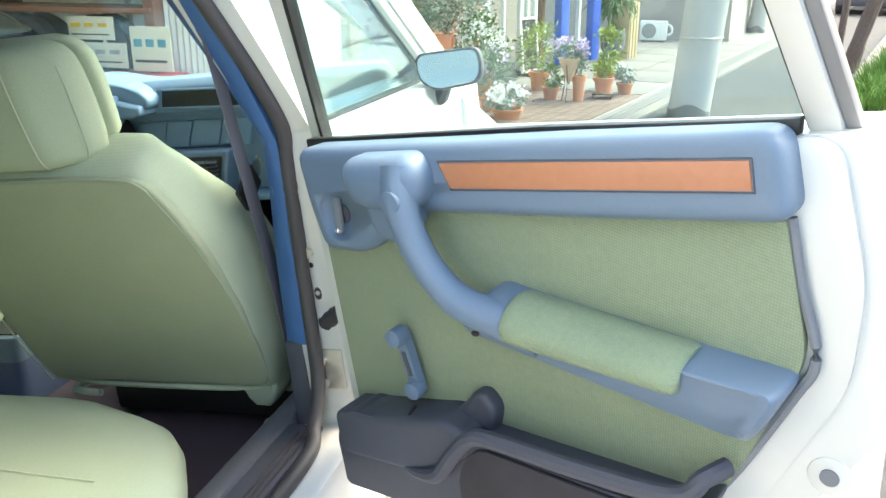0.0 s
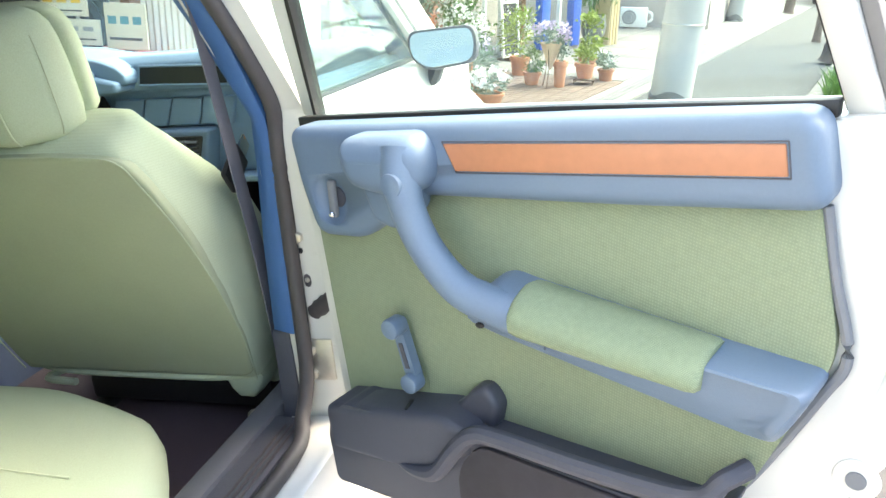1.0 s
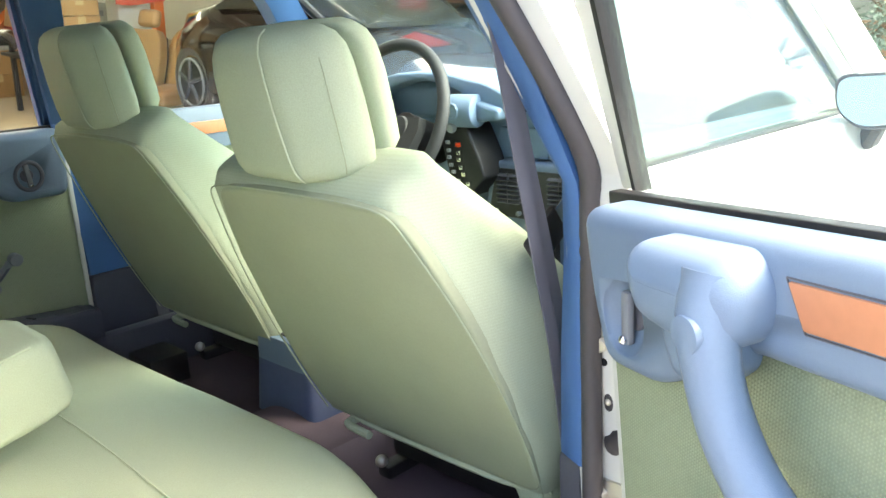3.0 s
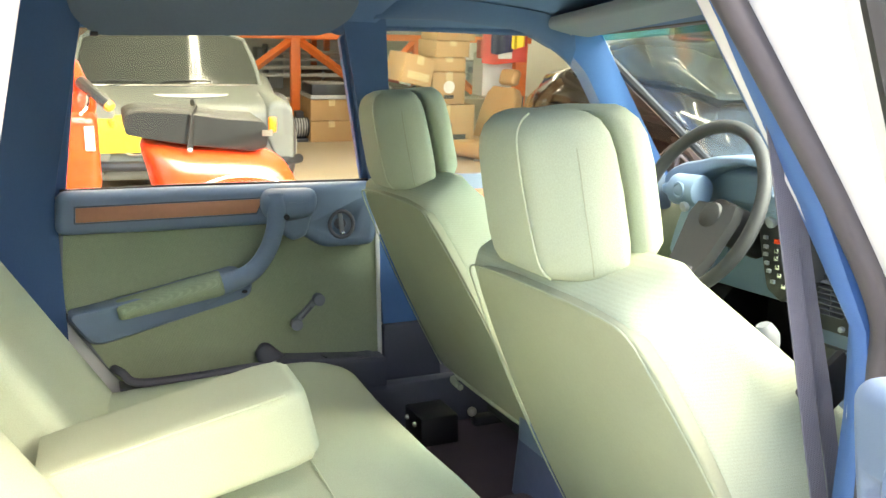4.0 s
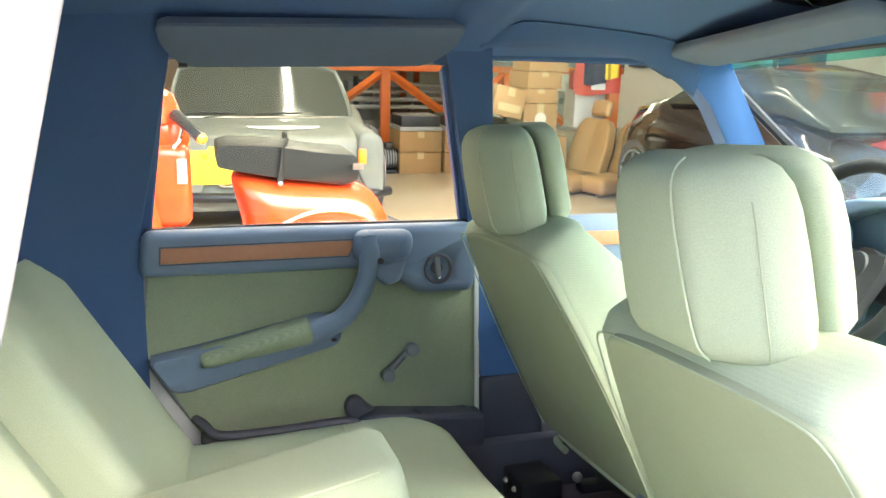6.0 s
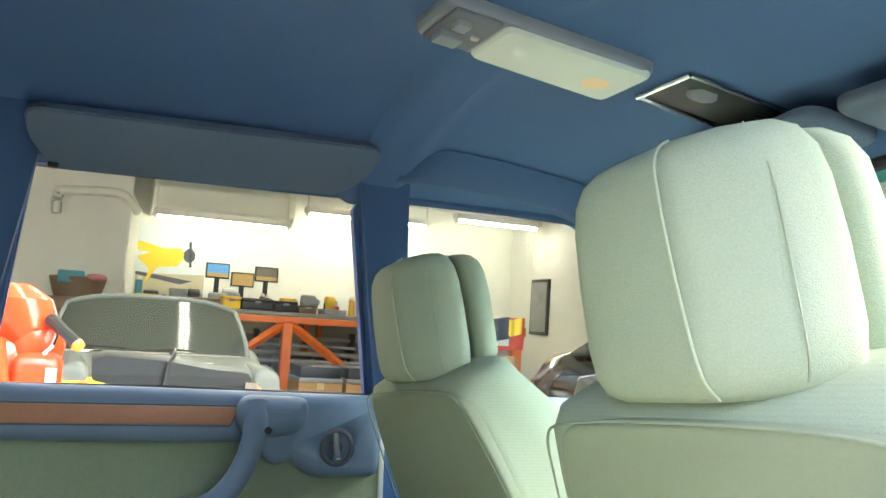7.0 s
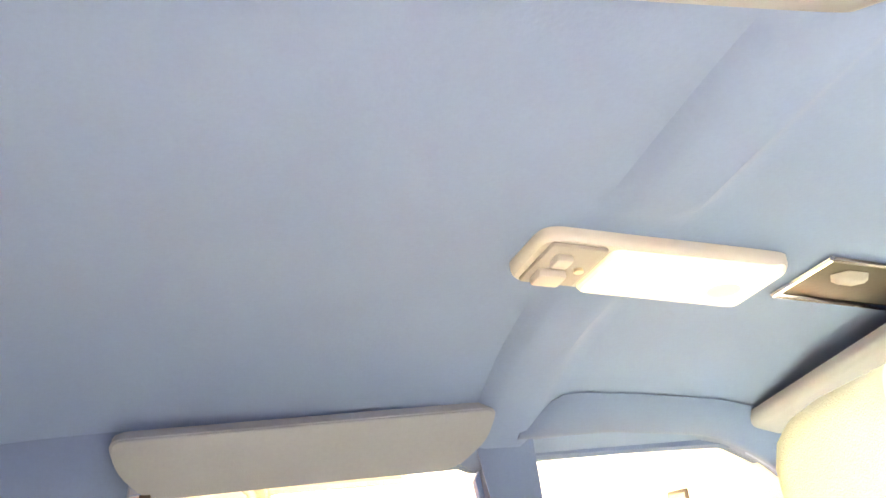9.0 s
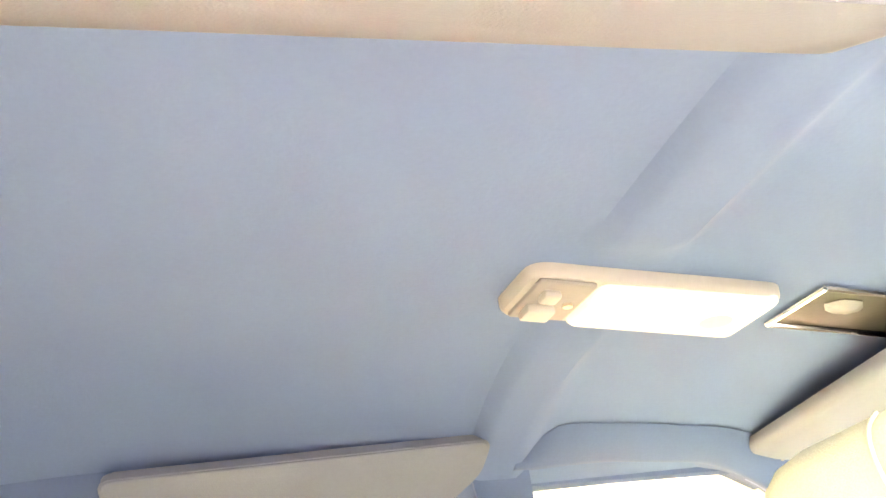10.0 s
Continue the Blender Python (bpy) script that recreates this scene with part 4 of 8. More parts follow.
        pts = [hb + hup * z + Vector((sx * x, 0, 0)) + hf * d for z, x, d in ((0.01, 0.106, 0.032), (0.03, 0.113, 0.029), (0.10, 0.112, 0.029), (0.14, 0.106, 0.032), (0.165, 0.090, 0.040))]
        part("stitching", tube(spline(pts, 4), 0.0008, 5), BACKCLOTH, seat)
    part("headrest_post", disc((cx, -0.100, 0.890), (0, -0.3, 1), 0.006, 0.05, 10), METAL, seat)
    cush = [(-0.23, 0.40), (-0.245, 0.50), (-0.22, 0.555), (-0.15, 0.545), (0, 0.535), (0.15, 0.545), (0.22, 0.555), (0.245, 0.50), (0.23, 0.40)]
    part("cushion", loft([[Vector((cx + x * k, y, 0.40 + (z - 0.40) * kz)) for x, z in rounded(cush, 0.03, 3)] for y, k, kz in ((0.15, 0.9, 0.8), (0.18, 1, 1), (0.50, 1, 1.08), (0.62, 0.98, 1.0), (0.66, 0.9, 0.7))]), CLOTH, seat, sharp=70)
    for x in (-0.17, 0.17):
        rail = part("seat_rail", box(cx + x - 0.015, cx + x + 0.015, 0.10, 0.62, 0.33, 0.352, 0.004), BLACK, seat)
        part("rail_stand", box(cx + x - 0.012, cx + x + 0.012, 0.20, 0.60, 0.352, 0.41), BLACK, rail)
        part("bolt", ball((cx + x, 0.098, 0.362), 0.011), METAL, rail)
    part("under_frame", box(cx - 0.19, cx + 0.19, 0.14, 0.60, 0.352, 0.405, 0.01), BLACK, seat)
    part("skirt", loft([[Vector((cx + 0.175 + x * k, 0.085 + y * k, z)) for x, y in rounded([(-0.035, -0.012), (0.036, -0.016), (0.040, 0.06), (-0.03, 0.06)], 0.012, 4)] for z, k in ((0.410, 0.45), (0.424, 0.75), (0.444, 0.98), (0.475, 1.0))]), CLOTH, seat, "sagging cloth skirt", sharp=70)
    part("release_bar", tube(spline([(cx - 0.20, 0.11, 0.432), (cx - 0.215, 0.070, 0.430), (cx - 0.15, 0.062, 0.430)], 4), 0.007, 8), CLOTH, seat)
    return seat


near = front_seat(0.36)
far = copy_thing(near, CAR @ Matrix.Translation((0.36 - 0.695, 0.16 + 0.060, 0.33 + 0.027)))

# ---- rear bench ----
bench = thing("rear_bench", (0, -0.5, 0.33), "pale green cloth rear bench with folded-down centre arm rest", "car seat")
plan = rounded([(-0.63, -0.70), (0.60, -0.70), (0.625, -0.42), (0.600, -0.27), (0.50, -0.125), (0.32, -0.070), (-0.03, -0.090), (-0.33, -0.105), (-0.55, -0.110), (-0.63, -0.17)], 0.05, 4)


def cushion_top(x, y):
    """Two gentle seat hollows, rounded down towards the front."""
    return 0.488 + 0.028 * max(0, min(1, (-0.12 - x) / 0.35)) + 0.012 * math.cos(6.5 * (x - 0.02)) * 0.6 + 0.02 * min(1, max(0, (y + 0.65) / 0.35))


def bench_ring(k, drop):
    return [Vector((-0.02 + (x + 0.02) * k, -0.40 + (y + 0.40) * k, cushion_top(-0.02 + (x + 0.02) * k, -0.40 + (y + 0.40) * k) - drop)) for x, y in plan]


bm = loft([[Vector((x, y, 0.335)) for x, y in plan], [Vector((x * 1.0, y, 0.40)) for x, y in plan], bench_ring(1.015, 0.055), bench_ring(1.0, 0.026), bench_ring(0.965, 0.010), bench_ring(0.92, 0.003), bench_ring(0.80, 0.0), bench_ring(0.55, 0.0), bench_ring(0.25, 0.0)])
part("cushion", bm, CLOTH, bench, "pale green cushion", sharp=70)
for y in (-0.16, -0.30):
    part("cushion_seam", tube(spline([Vector((x, y - 0.02 * abs(x), cushion_top(x, y) + 0.0006 - 0.0105 * (y > -0.2))) for x in (-0.56, -0.4, -0.2, 0.0, 0.2, 0.40, 0.50)], 4), 0.0016, 5), PIPING, bench)
LEAN = Matrix.Translation((0, -0.592, 0.51)) @ Matrix.Rotation(radians(32), 4, "X")


def back_block(x0, x1, dip):
    o = rounded([(x0, -0.13), (x1, -0.13), (x1, -0.012), (x1 - 0.03, 0.0), ((x0 + x1) / 2, -dip), (x0 + 0.03, 0.0), (x0, -0.012)], 0.02, 4)
    return turned(loft([[Vector(((x0 + x1) / 2 + (x - (x0 + x1) / 2) * k, y * k2, z)) for x, y in o] for z, k, k2 in ((-0.06, 0.96, 0.8), (-0.03, 1, 1), (0.2, 1, 1), (0.40, 0.99, 1), (0.44, 0.97, 1.2), (0.455, 0.9, 1.6))]), LEAN)


part("backrest_side", back_block(-0.64, -0.155, 0.012), CLOTH, bench, sharp=70)
part("backrest_side", back_block(0.065, 0.60, 0.012), CLOTH, bench, sharp=70)
part("arm_recess", turned(box(-0.153, 0.063, -0.13, -0.075, -0.04, 0.44, 0.01), LEAN), CLOTH, bench)
arm_o = rounded([(-0.09, -0.115), (0.09, -0.115), (0.09, -0.012), (0.075, 0.0), (-0.075, 0.0), (-0.09, -0.012)], 0.018, 4)
ARM = Matrix.Translation((-0.035, -0.690, 0.618)) @ Matrix.Rotation(radians(12), 4, "X")
part("centre_arm", turned(loft([[Vector((x * k, y, (z + 0.05) * k - 0.05)) for x, z in arm_o] for y, k in ((0, 0.97), (0.05, 1), (0.31, 1), (0.345, 0.95), (0.36, 0.80))]), ARM), CLOTH, bench, "folded-down arm rest", sharp=70)
part("arm_seam", turned(tube([(0.082, 0.02, -0.004), (0.083, 0.33, -0.004)], 0.0016, 5), ARM), PIPING, bench)

# ---- roof fittings ----
LAMP_LENS = glow("warm_lamp_lens", (0.58, 0.62, 0.55), 0.006)
BULB = glow("lit_bulb_patch", (0.80, 0.58, 0.34), 0.010)
IVORY = shader("ivory_plastic", (0.25, 0.270, 0.29), 0.45, grain=0.03, size=200, blot=0.05, bump=0.05)
lamp = thing("roof_lamp", (0.0, -0.05, 1.275), "long ivory roof lamp with a lit lens and switch", "lamp")
LM = Matrix.Translation((0.011, -0.060, 1.2965)) @ Matrix.Rotation(radians(6.5), 4, "Z") @ Matrix.Rotation(radians(-4.6), 4, "X") @ Matrix.Diagonal((0.93, 1, 1, 1))
o = rounded([(-0.052, -0.142), (0.050, -0.142), (0.052, 0.142), (-0.052, 0.142)], 0.022, 5)
part("housing", turned(loft([[Vector((x * k, y * (1 - (1 - k) * 0.5), z)) for x, y in o] for z, k in ((0.030, 1.01), (0.004, 1.0), (-0.001, 0.985), (-0.004, 0.95))]), LM), IVORY, lamp, "ivory plastic housing")
part("lens", turned(loft([[Vector((x * k, 0.034 + y * 0.735 * k, z)) for x, y in rounded([(-0.052, -0.142), (0.044, -0.142), (0.052, 0.142), (-0.052, 0.142)], 0.014, 4)] for z, k in ((-0.002, 0.965), (-0.007, 0.96), (-0.010, 0.93))]), LM), LAMP_LENS, lamp, "ribbed cream lens, lit")
part("bulb_patch", turned(ball((-0.010, 0.092, -0.0085), 0.02, (1.2, 1.2, 0.12)), LM), BULB, lamp)
part("switch_plate", turned(box(-0.042, 0.044, -0.132, -0.072, -0.009, -0.003, 0.004), LM), GREY, lamp, "grey switch plate")
part("switch", turned(box(-0.030, -0.004, -0.126, -0.096, -0.018, -0.008, 0.003), LM), IVORY, lamp)
part("switch", turned(box(0.010, 0.030, -0.122, -0.104, -0.017, -0.008, 0.003), LM), IVORY, lamp)
part("screw", turned(disc((0.0, -0.085, -0.010), (0, 0, 1), 0.005, 0.004, 10), LM), METAL, lamp)

con = thing("overhead_console", (-0.05, 0.28, 1.25), "black overhead console in a chrome frame with reading lamp", "console")
CM = Matrix.Translation((-0.024, 0.290, 1.280)) @ Matrix.Rotation(radians(8), 4, "Z") @ Matrix.Rotation(radians(-4), 4, "X")
part("tray", turned(box(-0.044, 0.044, -0.165, 0.150, -0.002, 0.015, 0.003), CM), BLACK, con)
for a, b in (((-0.046, -0.168), (0.046, -0.168)), ((0.046, -0.168), (0.046, 0.153)), ((0.046, 0.153), (-0.046, 0.153)), ((-0.046, 0.153), (-0.046, -0.168))):
    part("rim", turned(tube([(*a, -0.003), (*b, -0.003)], 0.004, 8), CM), CHROME, con, "chrome rim")
part("reading_lamp", turned(ball((0.012, -0.112, -0.003), 0.018, (0.9, 1.5, 0.4), 6, 4), CM), GREY, con, "silvered reading lamp")
part("hook", turned(tube(spline([(0.012, -0.01, -0.004), (0.006, 0.0, -0.012), (-0.006, 0.0, -0.012), (-0.012, -0.01, -0.004)], 4), 0.002, 6), CM), CHROME, con)
part("rocker", turned(box(-0.02, 0.02, 0.060, 0.082, -0.010, -0.003, 0.003), CM), SLATE, con)
part("rocker", turned(box(-0.02, 0.02, 0.100, 0.122, -0.010, -0.003, 0.003), CM), SLATE, con)

PADGREY = shader("blue_grey_vinyl", (0.112, 0.148, 0.205), 0.75, grain=0.06, size=200, blot=0.06, bump=0.2, bump_size=500)


def side_pad(s, x0, x1):
    """The grey padded strip over a rear side window."""
    pad = thing("side_roof_pad", (s * x0, -0.36, 1.23), "grey vinyl padded strip above the rear window", "roof pad", "side roof pads")
    o = [(y, w / 0.097) for y, w in rounded([(-0.612, 0.0), (-0.132, 0.0), (-0.140, 0.052), (-0.178, 0.097), (-0.572, 0.097), (-0.604, 0.052)], 0.018, 5)] if s < 0 else rounded([(-0.70, 0.0), (-0.125, 0.0), (-0.135, 1.0), (-0.68, 1.0)], 0.06, 6)
    f = lambda y, v, d: Vector((s * (x0 + (x1 - x0) * v + d * 0.55), y, (1.258 if s < 0 else 1.277) - 0.055 * v - 0.010 * (1 - (y + 0.75) / 0.6) * (s < 0) + d * 0.8))
    part("pad", prism(o, f, 0.0, 0.018, 0.006, 3), PADGREY, pad, sharp=60)
    ring = [f(y, 0.5 + (v - 0.5) * 0.985, 0.0045) for y, v in o]
    part("welt", tube(ring, 0.0022, 6, loop=True), PADGREY, pad)
    for y in (-0.575,) if s < 0 else ():
        part("clip", turned(box(-0.005, 0.005, -0.007, 0.007, -0.004, 0.004, 0.002), Matrix.Translation((s * (x1 - 0.004), y, 1.199))), BLACK, pad)
    return pad


side_pad(-1, 0.325, 0.405)
side_pad(1, 0.405, 0.50)

def sun_visor(x0, x1, label):
    v = thing("sun_visor", ((x0 + x1) / 2, 0.3, 1.2), label, "sun visor", "sun visors")
    o = rounded([(x0, 0.272), (x1, 0.262), (x1, 0.385), (x0, 0.395)], 0.03, 5)
    part("flap", puffed(o, lambda x, y, d: Vector((x, y, 1.246 - 0.14 * (y - 0.26) - 0.06 * max(0, (abs(x) - 0.15)) + d)), -0.006, 0.012, 0.016, 6, 0.012), PADGREY, v, sharp=60)
    part("pivot", tube([(x0 + (0.01 if x0 < 0 else x1 - x0 - 0.01), 0.34, 1.215), (x0 + (0.01 if x0 < 0 else x1 - x0 - 0.01), 0.36, 1.235)], 0.005, 8), GREY, v)
    return v


sun_visor(-0.42, 0.10, "grey vinyl sun visor folded up")
sun_visor(0.115, 0.52, "grey vinyl sun visor folded up")

# ---- dashboard ----
# the cabin's blue plastic, with sunlight through the windscreen put into the base colour
DASH = shader("sun_lightened_blue_dash_plastic", (0.159, 0.243, 0.348), 0.5, grain=0.06, size=260, blot=0.06, bump=0.15, bump_size=800)
BASE[0] = CAR @ Matrix.Translation((0.035, -0.06, 0.022))
dash = thing("dashboard", (0, 0.95, 0.60), "blue plastic dashboard with instrument pod and air vents", "dashboard")
prof = rounded([(1.05, 0.60), (0.90, 0.60), (0.878, 0.712), (0.880, 0.724), (0.872, 0.803), (0.862, 0.814), (0.850, 0.820), (0.846, 0.884), (0.866, 0.903), (1.05, 0.897)], 0.008, 3)
part("body", loft([[Vector((x, y, z)) for y, z in prof] for x in (-0.62, -0.3, 0.0, 0.3, 0.62)]), DASH, dash, "blue moulded body")
across = lambda x, z, d: Vector((x, d, z))
part("slot", prism([(-0.080, 0.834), (0.165, 0.826), (0.170, 0.872), (-0.070, 0.880)], across, 0.8435, 0.852), BLACK, dash, "long dark dash slot")
part("slot_frame", join(*[tube([(x0, 0.844, z0), (x1, 0.844, z1)], 0.0035, 6) for (x0, z0), (x1, z1) in (((-0.080, 0.834), (0.165, 0.826)), ((0.165, 0.826), (0.170, 0.872)), ((0.170, 0.872), (-0.070, 0.880)), ((-0.070, 0.880), (-0.080, 0.834)))]), DASH, dash)
part("blank_panel", puffed([(-0.142, 0.832), (-0.094, 0.832), (-0.086, 0.882), (-0.130, 0.884)], across, 0.841, 0.852, 0.004, 3), DASH, dash)
tops, feet = (-0.170, -0.083, -0.006, 0.080, 0.170), (-0.206, -0.107, -0.032, 0.058, 0.150)
for i in range(4):
    part("panel", puffed([(feet[i] + 0.002, 0.729), (feet[i + 1] - 0.002, 0.727), (tops[i + 1] - 0.002, 0.795), (tops[i] + 0.002, 0.798)], across, 0.862, 0.882, 0.004, 3), DASH, dash, "blue dash panel")
stack = part("centre_panel", puffed(rounded([(-0.172, 0.724), (0.104, 0.722), (0.060, 0.560), (0.040, 0.40), (-0.20, 0.40), (-0.206, 0.575)], 0.012, 3), across, 0.826, 0.95, 0.010, 4), BLUE, dash, "blue centre stack")
part("vent_face", prism(rounded([(-0.152, 0.708), (0.084, 0.706), (0.050, 0.592), (-0.182, 0.594)], 0.006, 2), across, 0.821, 0.830, 0.002), BLACK, stack, "black vent panel")
for x0 in (-0.146, 0.004):
    vent = part("vent_core", box(x0, x0 + 0.066, 0.8195, 0.824, 0.626, 0.698), BLACK, stack)
    for k in range(7):
        part("vent_slat", turned(box(x0, x0 + 0.066, -0.006, 0.006, -0.0012, 0.0012), Matrix.Translation((0, 0.8165, 0.631 + k * 0.0105)) @ Matrix.Rotation(radians(25), 4, "X")), SLATE, vent)
    part("vent_divider", box(x0 + 0.032, x0 + 0.034, 0.812, 0.820, 0.626, 0.698), SLATE, vent)
part("slider", box(-0.053, -0.041, 0.808, 0.822, 0.675, 0.700, 0.002), IVORY, stack, "pale vent slider")
for k in range(4):
    part("button", box(-0.062, -0.044, 0.815, 0.823, 0.612 + k * 0.015, 0.621 + k * 0.015, 0.001), IVORY if k % 2 else SLATE, stack)
for x in (-0.155, -0.085, 0.025, 0.062):
    part("knob", disc((x, 0.818, 0.606), (0, 1, 0), 0.006, 0.012, 12, 0.001), IVORY, stack)
part("radio", box(-0.165, 0.025, 0.812, 0.845, 0.50, 0.565, 0.004), BLACK, stack, "black radio")
for k in range(6):
    part("radio_key", box(-0.15 + k * 0.027, -0.130 + k * 0.027, 0.808, 0.813, 0.512, 0.522, 0.001), GREY, stack)
part("glovebox_shelf", box(0.11, 0.60, 0.84, 1.0, 0.585, 0.600, 0.004), DASH, dash)

# instrument hood: a brow over the dials that thickens at both ends, with a control pod under each
brow = [(-0.36, 0.932), (-0.27, 0.928), (-0.20, 0.914), (-0.15, 0.906), (-0.10, 0.888), (-0.074, 0.864), (-0.080, 0.840), (-0.12, 0.837), (-0.172, 0.850), (-0.229, 0.884), (-0.283, 0.902), (-0.36, 0.913)]
brow = brow + [(-0.72 - x, z) for x, z in brow[-2:0:-1]]
brow = rounded(brow, 0.014, 3)
pod = part("instrument_hood", loft([[Vector((x, y, z)) for x, z in inset(brow, d)] for y, d in ((0.790, 0.007), (0.7915, 0.0035), (0.797, 0.001), (0.805, 0.0), (0.94, 0.0), (0.99, 0.006))]), DASH, dash, "blue instrument hood", sharp=50)
part("hood_back", box(-0.60, -0.12, 0.90, 0.92, 0.70, 0.90, 0.01), BLACK, pod, "black instrument panel")
for x in (-0.47, -0.36, -0.25):
    part("dial", disc((x, 0.896, 0.84), (0, 1, 0), 0.045, 0.006, 28), SLATE, pod)
    part("dial_ring", tube([(x + 0.045 * math.cos(t), 0.892, 0.84 + 0.045 * math.sin(t)) for t in (i * math.pi / 14 for i in range(28))], 0.0018, 6, up=(0, 1, 0), loop=True), METAL, pod)
    part("needle", tube([(x, 0.891, 0.84), (x - 0.028, 0.891, 0.818)], 0.0012, 5), IVORY, pod)
for m in (1, -1):
    at = lambda x: -0.36 + m * (x + 0.36)
    sat = part("control_pod", disc((at(-0.200), 0.775, 0.844), (1, 0.12, 0), 0.038, 0.085, 24, 0.008), DASH, dash, "blue rotary control pod")
    part("pod_arm", puffed(rounded([(at(-0.165), 0.868), (at(-0.092), 0.850), (at(-0.095), 0.826), (at(-0.165), 0.818)], 0.008, 3), across, 0.770, 0.86, 0.010, 4), DASH, sat)
    part("pod_button", disc((at(-0.218), 0.748, 0.808), (0, 1, 0.3), 0.012, 0.014, 14, 0.003), IVORY, sat)
    part("ring_knob", tube([(at(-0.205) + 0.017 * math.cos(t), 0.739, 0.846 + 0.017 * math.sin(t)) for t in (i * math.tau / 18 for i in range(18))], 0.004, 6, up=(0, 1, 0), loop=True), DASH, sat)
    part("switch_plate", puffed(rounded([(at(-0.278), 0.806), (at(-0.19), 0.812), (at(-0.156), 0.742), (at(-0.139), 0.692), (at(-0.20), 0.640), (at(-0.243), 0.662), (at(-0.268), 0.75)], 0.008, 3), across, 0.766, 0.85, 0.006, 3), BLACK if m > 0 else DASH, sat, "black switch plate" if m > 0 else "")
for k, (x, z) in enumerate(((-0.248, 0.771), (-0.246, 0.752), (-0.246, 0.736), (-0.241, 0.718), (-0.234, 0.702), (-0.221, 0.681))):
    part("switch", box(x - 0.005, x + 0.005, 0.760, 0.767, z - 0.004, z + 0.004, 0.001), IVORY, dash)
    part("switch", box(x + 0.027, x + 0.039, 0.760, 0.767, z - 0.009, z + 0.001, 0.001), CHROME if k else ORANGE, dash)

BASE[0] = CAR
wheel = thing("steering_wheel", (-0.385, 0.64, 0.88), "dark grey single-spoke steering wheel", "steering wheel")
WHEELGREY = shader("dark_leather_grain", (0.026, 0.029, 0.032), 0.62, grain=0.1, size=240, blot=0.08, bump=0.2, bump_size=700)
WM = Matrix.Translation((-0.305, 0.590, 0.850)) @ Matrix.Rotation(radians(-24), 4, "X")
part("rim", turned(tube([(0.188 * math.cos(t), 0, 0.188 * math.sin(t)) for t in (i * math.pi / 24 for i in range(48))], 0.0145, 12, up=(0, 1, 0), loop=True), WM), WHEELGREY, wheel, "dark leather rim")
part("spoke", turned(loft([[Vector((x, y, z)) for x, y in ((-w, d), (w, d), (w * 0.9, d + 0.03), (-w * 0.9, d + 0.03))] for z, w, d in ((-0.185, 0.045, 0.0), (-0.10, 0.055, 0.03), (0.0, 0.07, 0.045), (0.03, 0.06, 0.05))]), WM), WHEELGREY, wheel)
part("spoke_trim", turned(box(-0.05, 0.05, 0.008, 0.014, -0.165, -0.12, 0.003), WM), SLATE, wheel)
part("hub", turned(disc((0, 0.055, 0.0), (0, 1, 0), 0.032, 0.03, 28, 0.008), WM), WHEELGREY, wheel)
part("column", turned(tube([(0, 0.06, 0), (0, 0.20, 0)], 0.045, 14), WM), BLACK, wheel)

BASE[0] = CAR @ Matrix.Translation((0.035, -0.02, 0))
tower = thing("centre_console", (-0.09, 0.3, 0.33), "blue plastic centre console between the front seats", "console")
part("body", loft([[Vector((-0.122 + x * k, 0.46 + (y - 0.46) * k2, z)) for x, y in rounded([(-0.085, 0.12), (0.085, 0.12), (0.085, 0.80), (-0.085, 0.80)], 0.02, 3)] for z, k, k2 in ((0.36, 1.08, 1.03), (0.465, 1.0, 1.0))]), shader("dusky_blue_plastic", (0.07, 0.09, 0.17), 0.6, bump=0.1), tower, "dusky blue body")
part("tray_rim", loft([[Vector((-0.122 + x * k, 0.46 + (y - 0.46) * k2, z)) for x, y in rounded([(-0.085, 0.12), (0.085, 0.12), (0.085, 0.80), (-0.085, 0.80)], 0.02, 3)] for z, k, k2 in ((0.463, 1.0, 1.0), (0.512, 0.98, 0.995), (0.515, 0.95, 0.99))]), BLUE, tower, "blue tray rim")
part("tray_well", box(-0.195, -0.05, 0.14, 0.40, 0.5155, 0.518), BLACK, tower)
part("gear_lever", tube(spline([(-0.08, 0.62, 0.51), (-0.08, 0.60, 0.60), (-0.085, 0.58, 0.66)], 4), [0.012] * 5 + [0.02, 0.024, 0.02, 0.014], 10), GREY, tower, "gear lever")

BASE[0] = CAR
# ---- seat belts ----
WEB = shader("grey_belt_webbing", (0.140, 0.137, 0.160), 0.8, grain=0.1, size=300, bump=0.4, weave=0.15, weave_size=220)


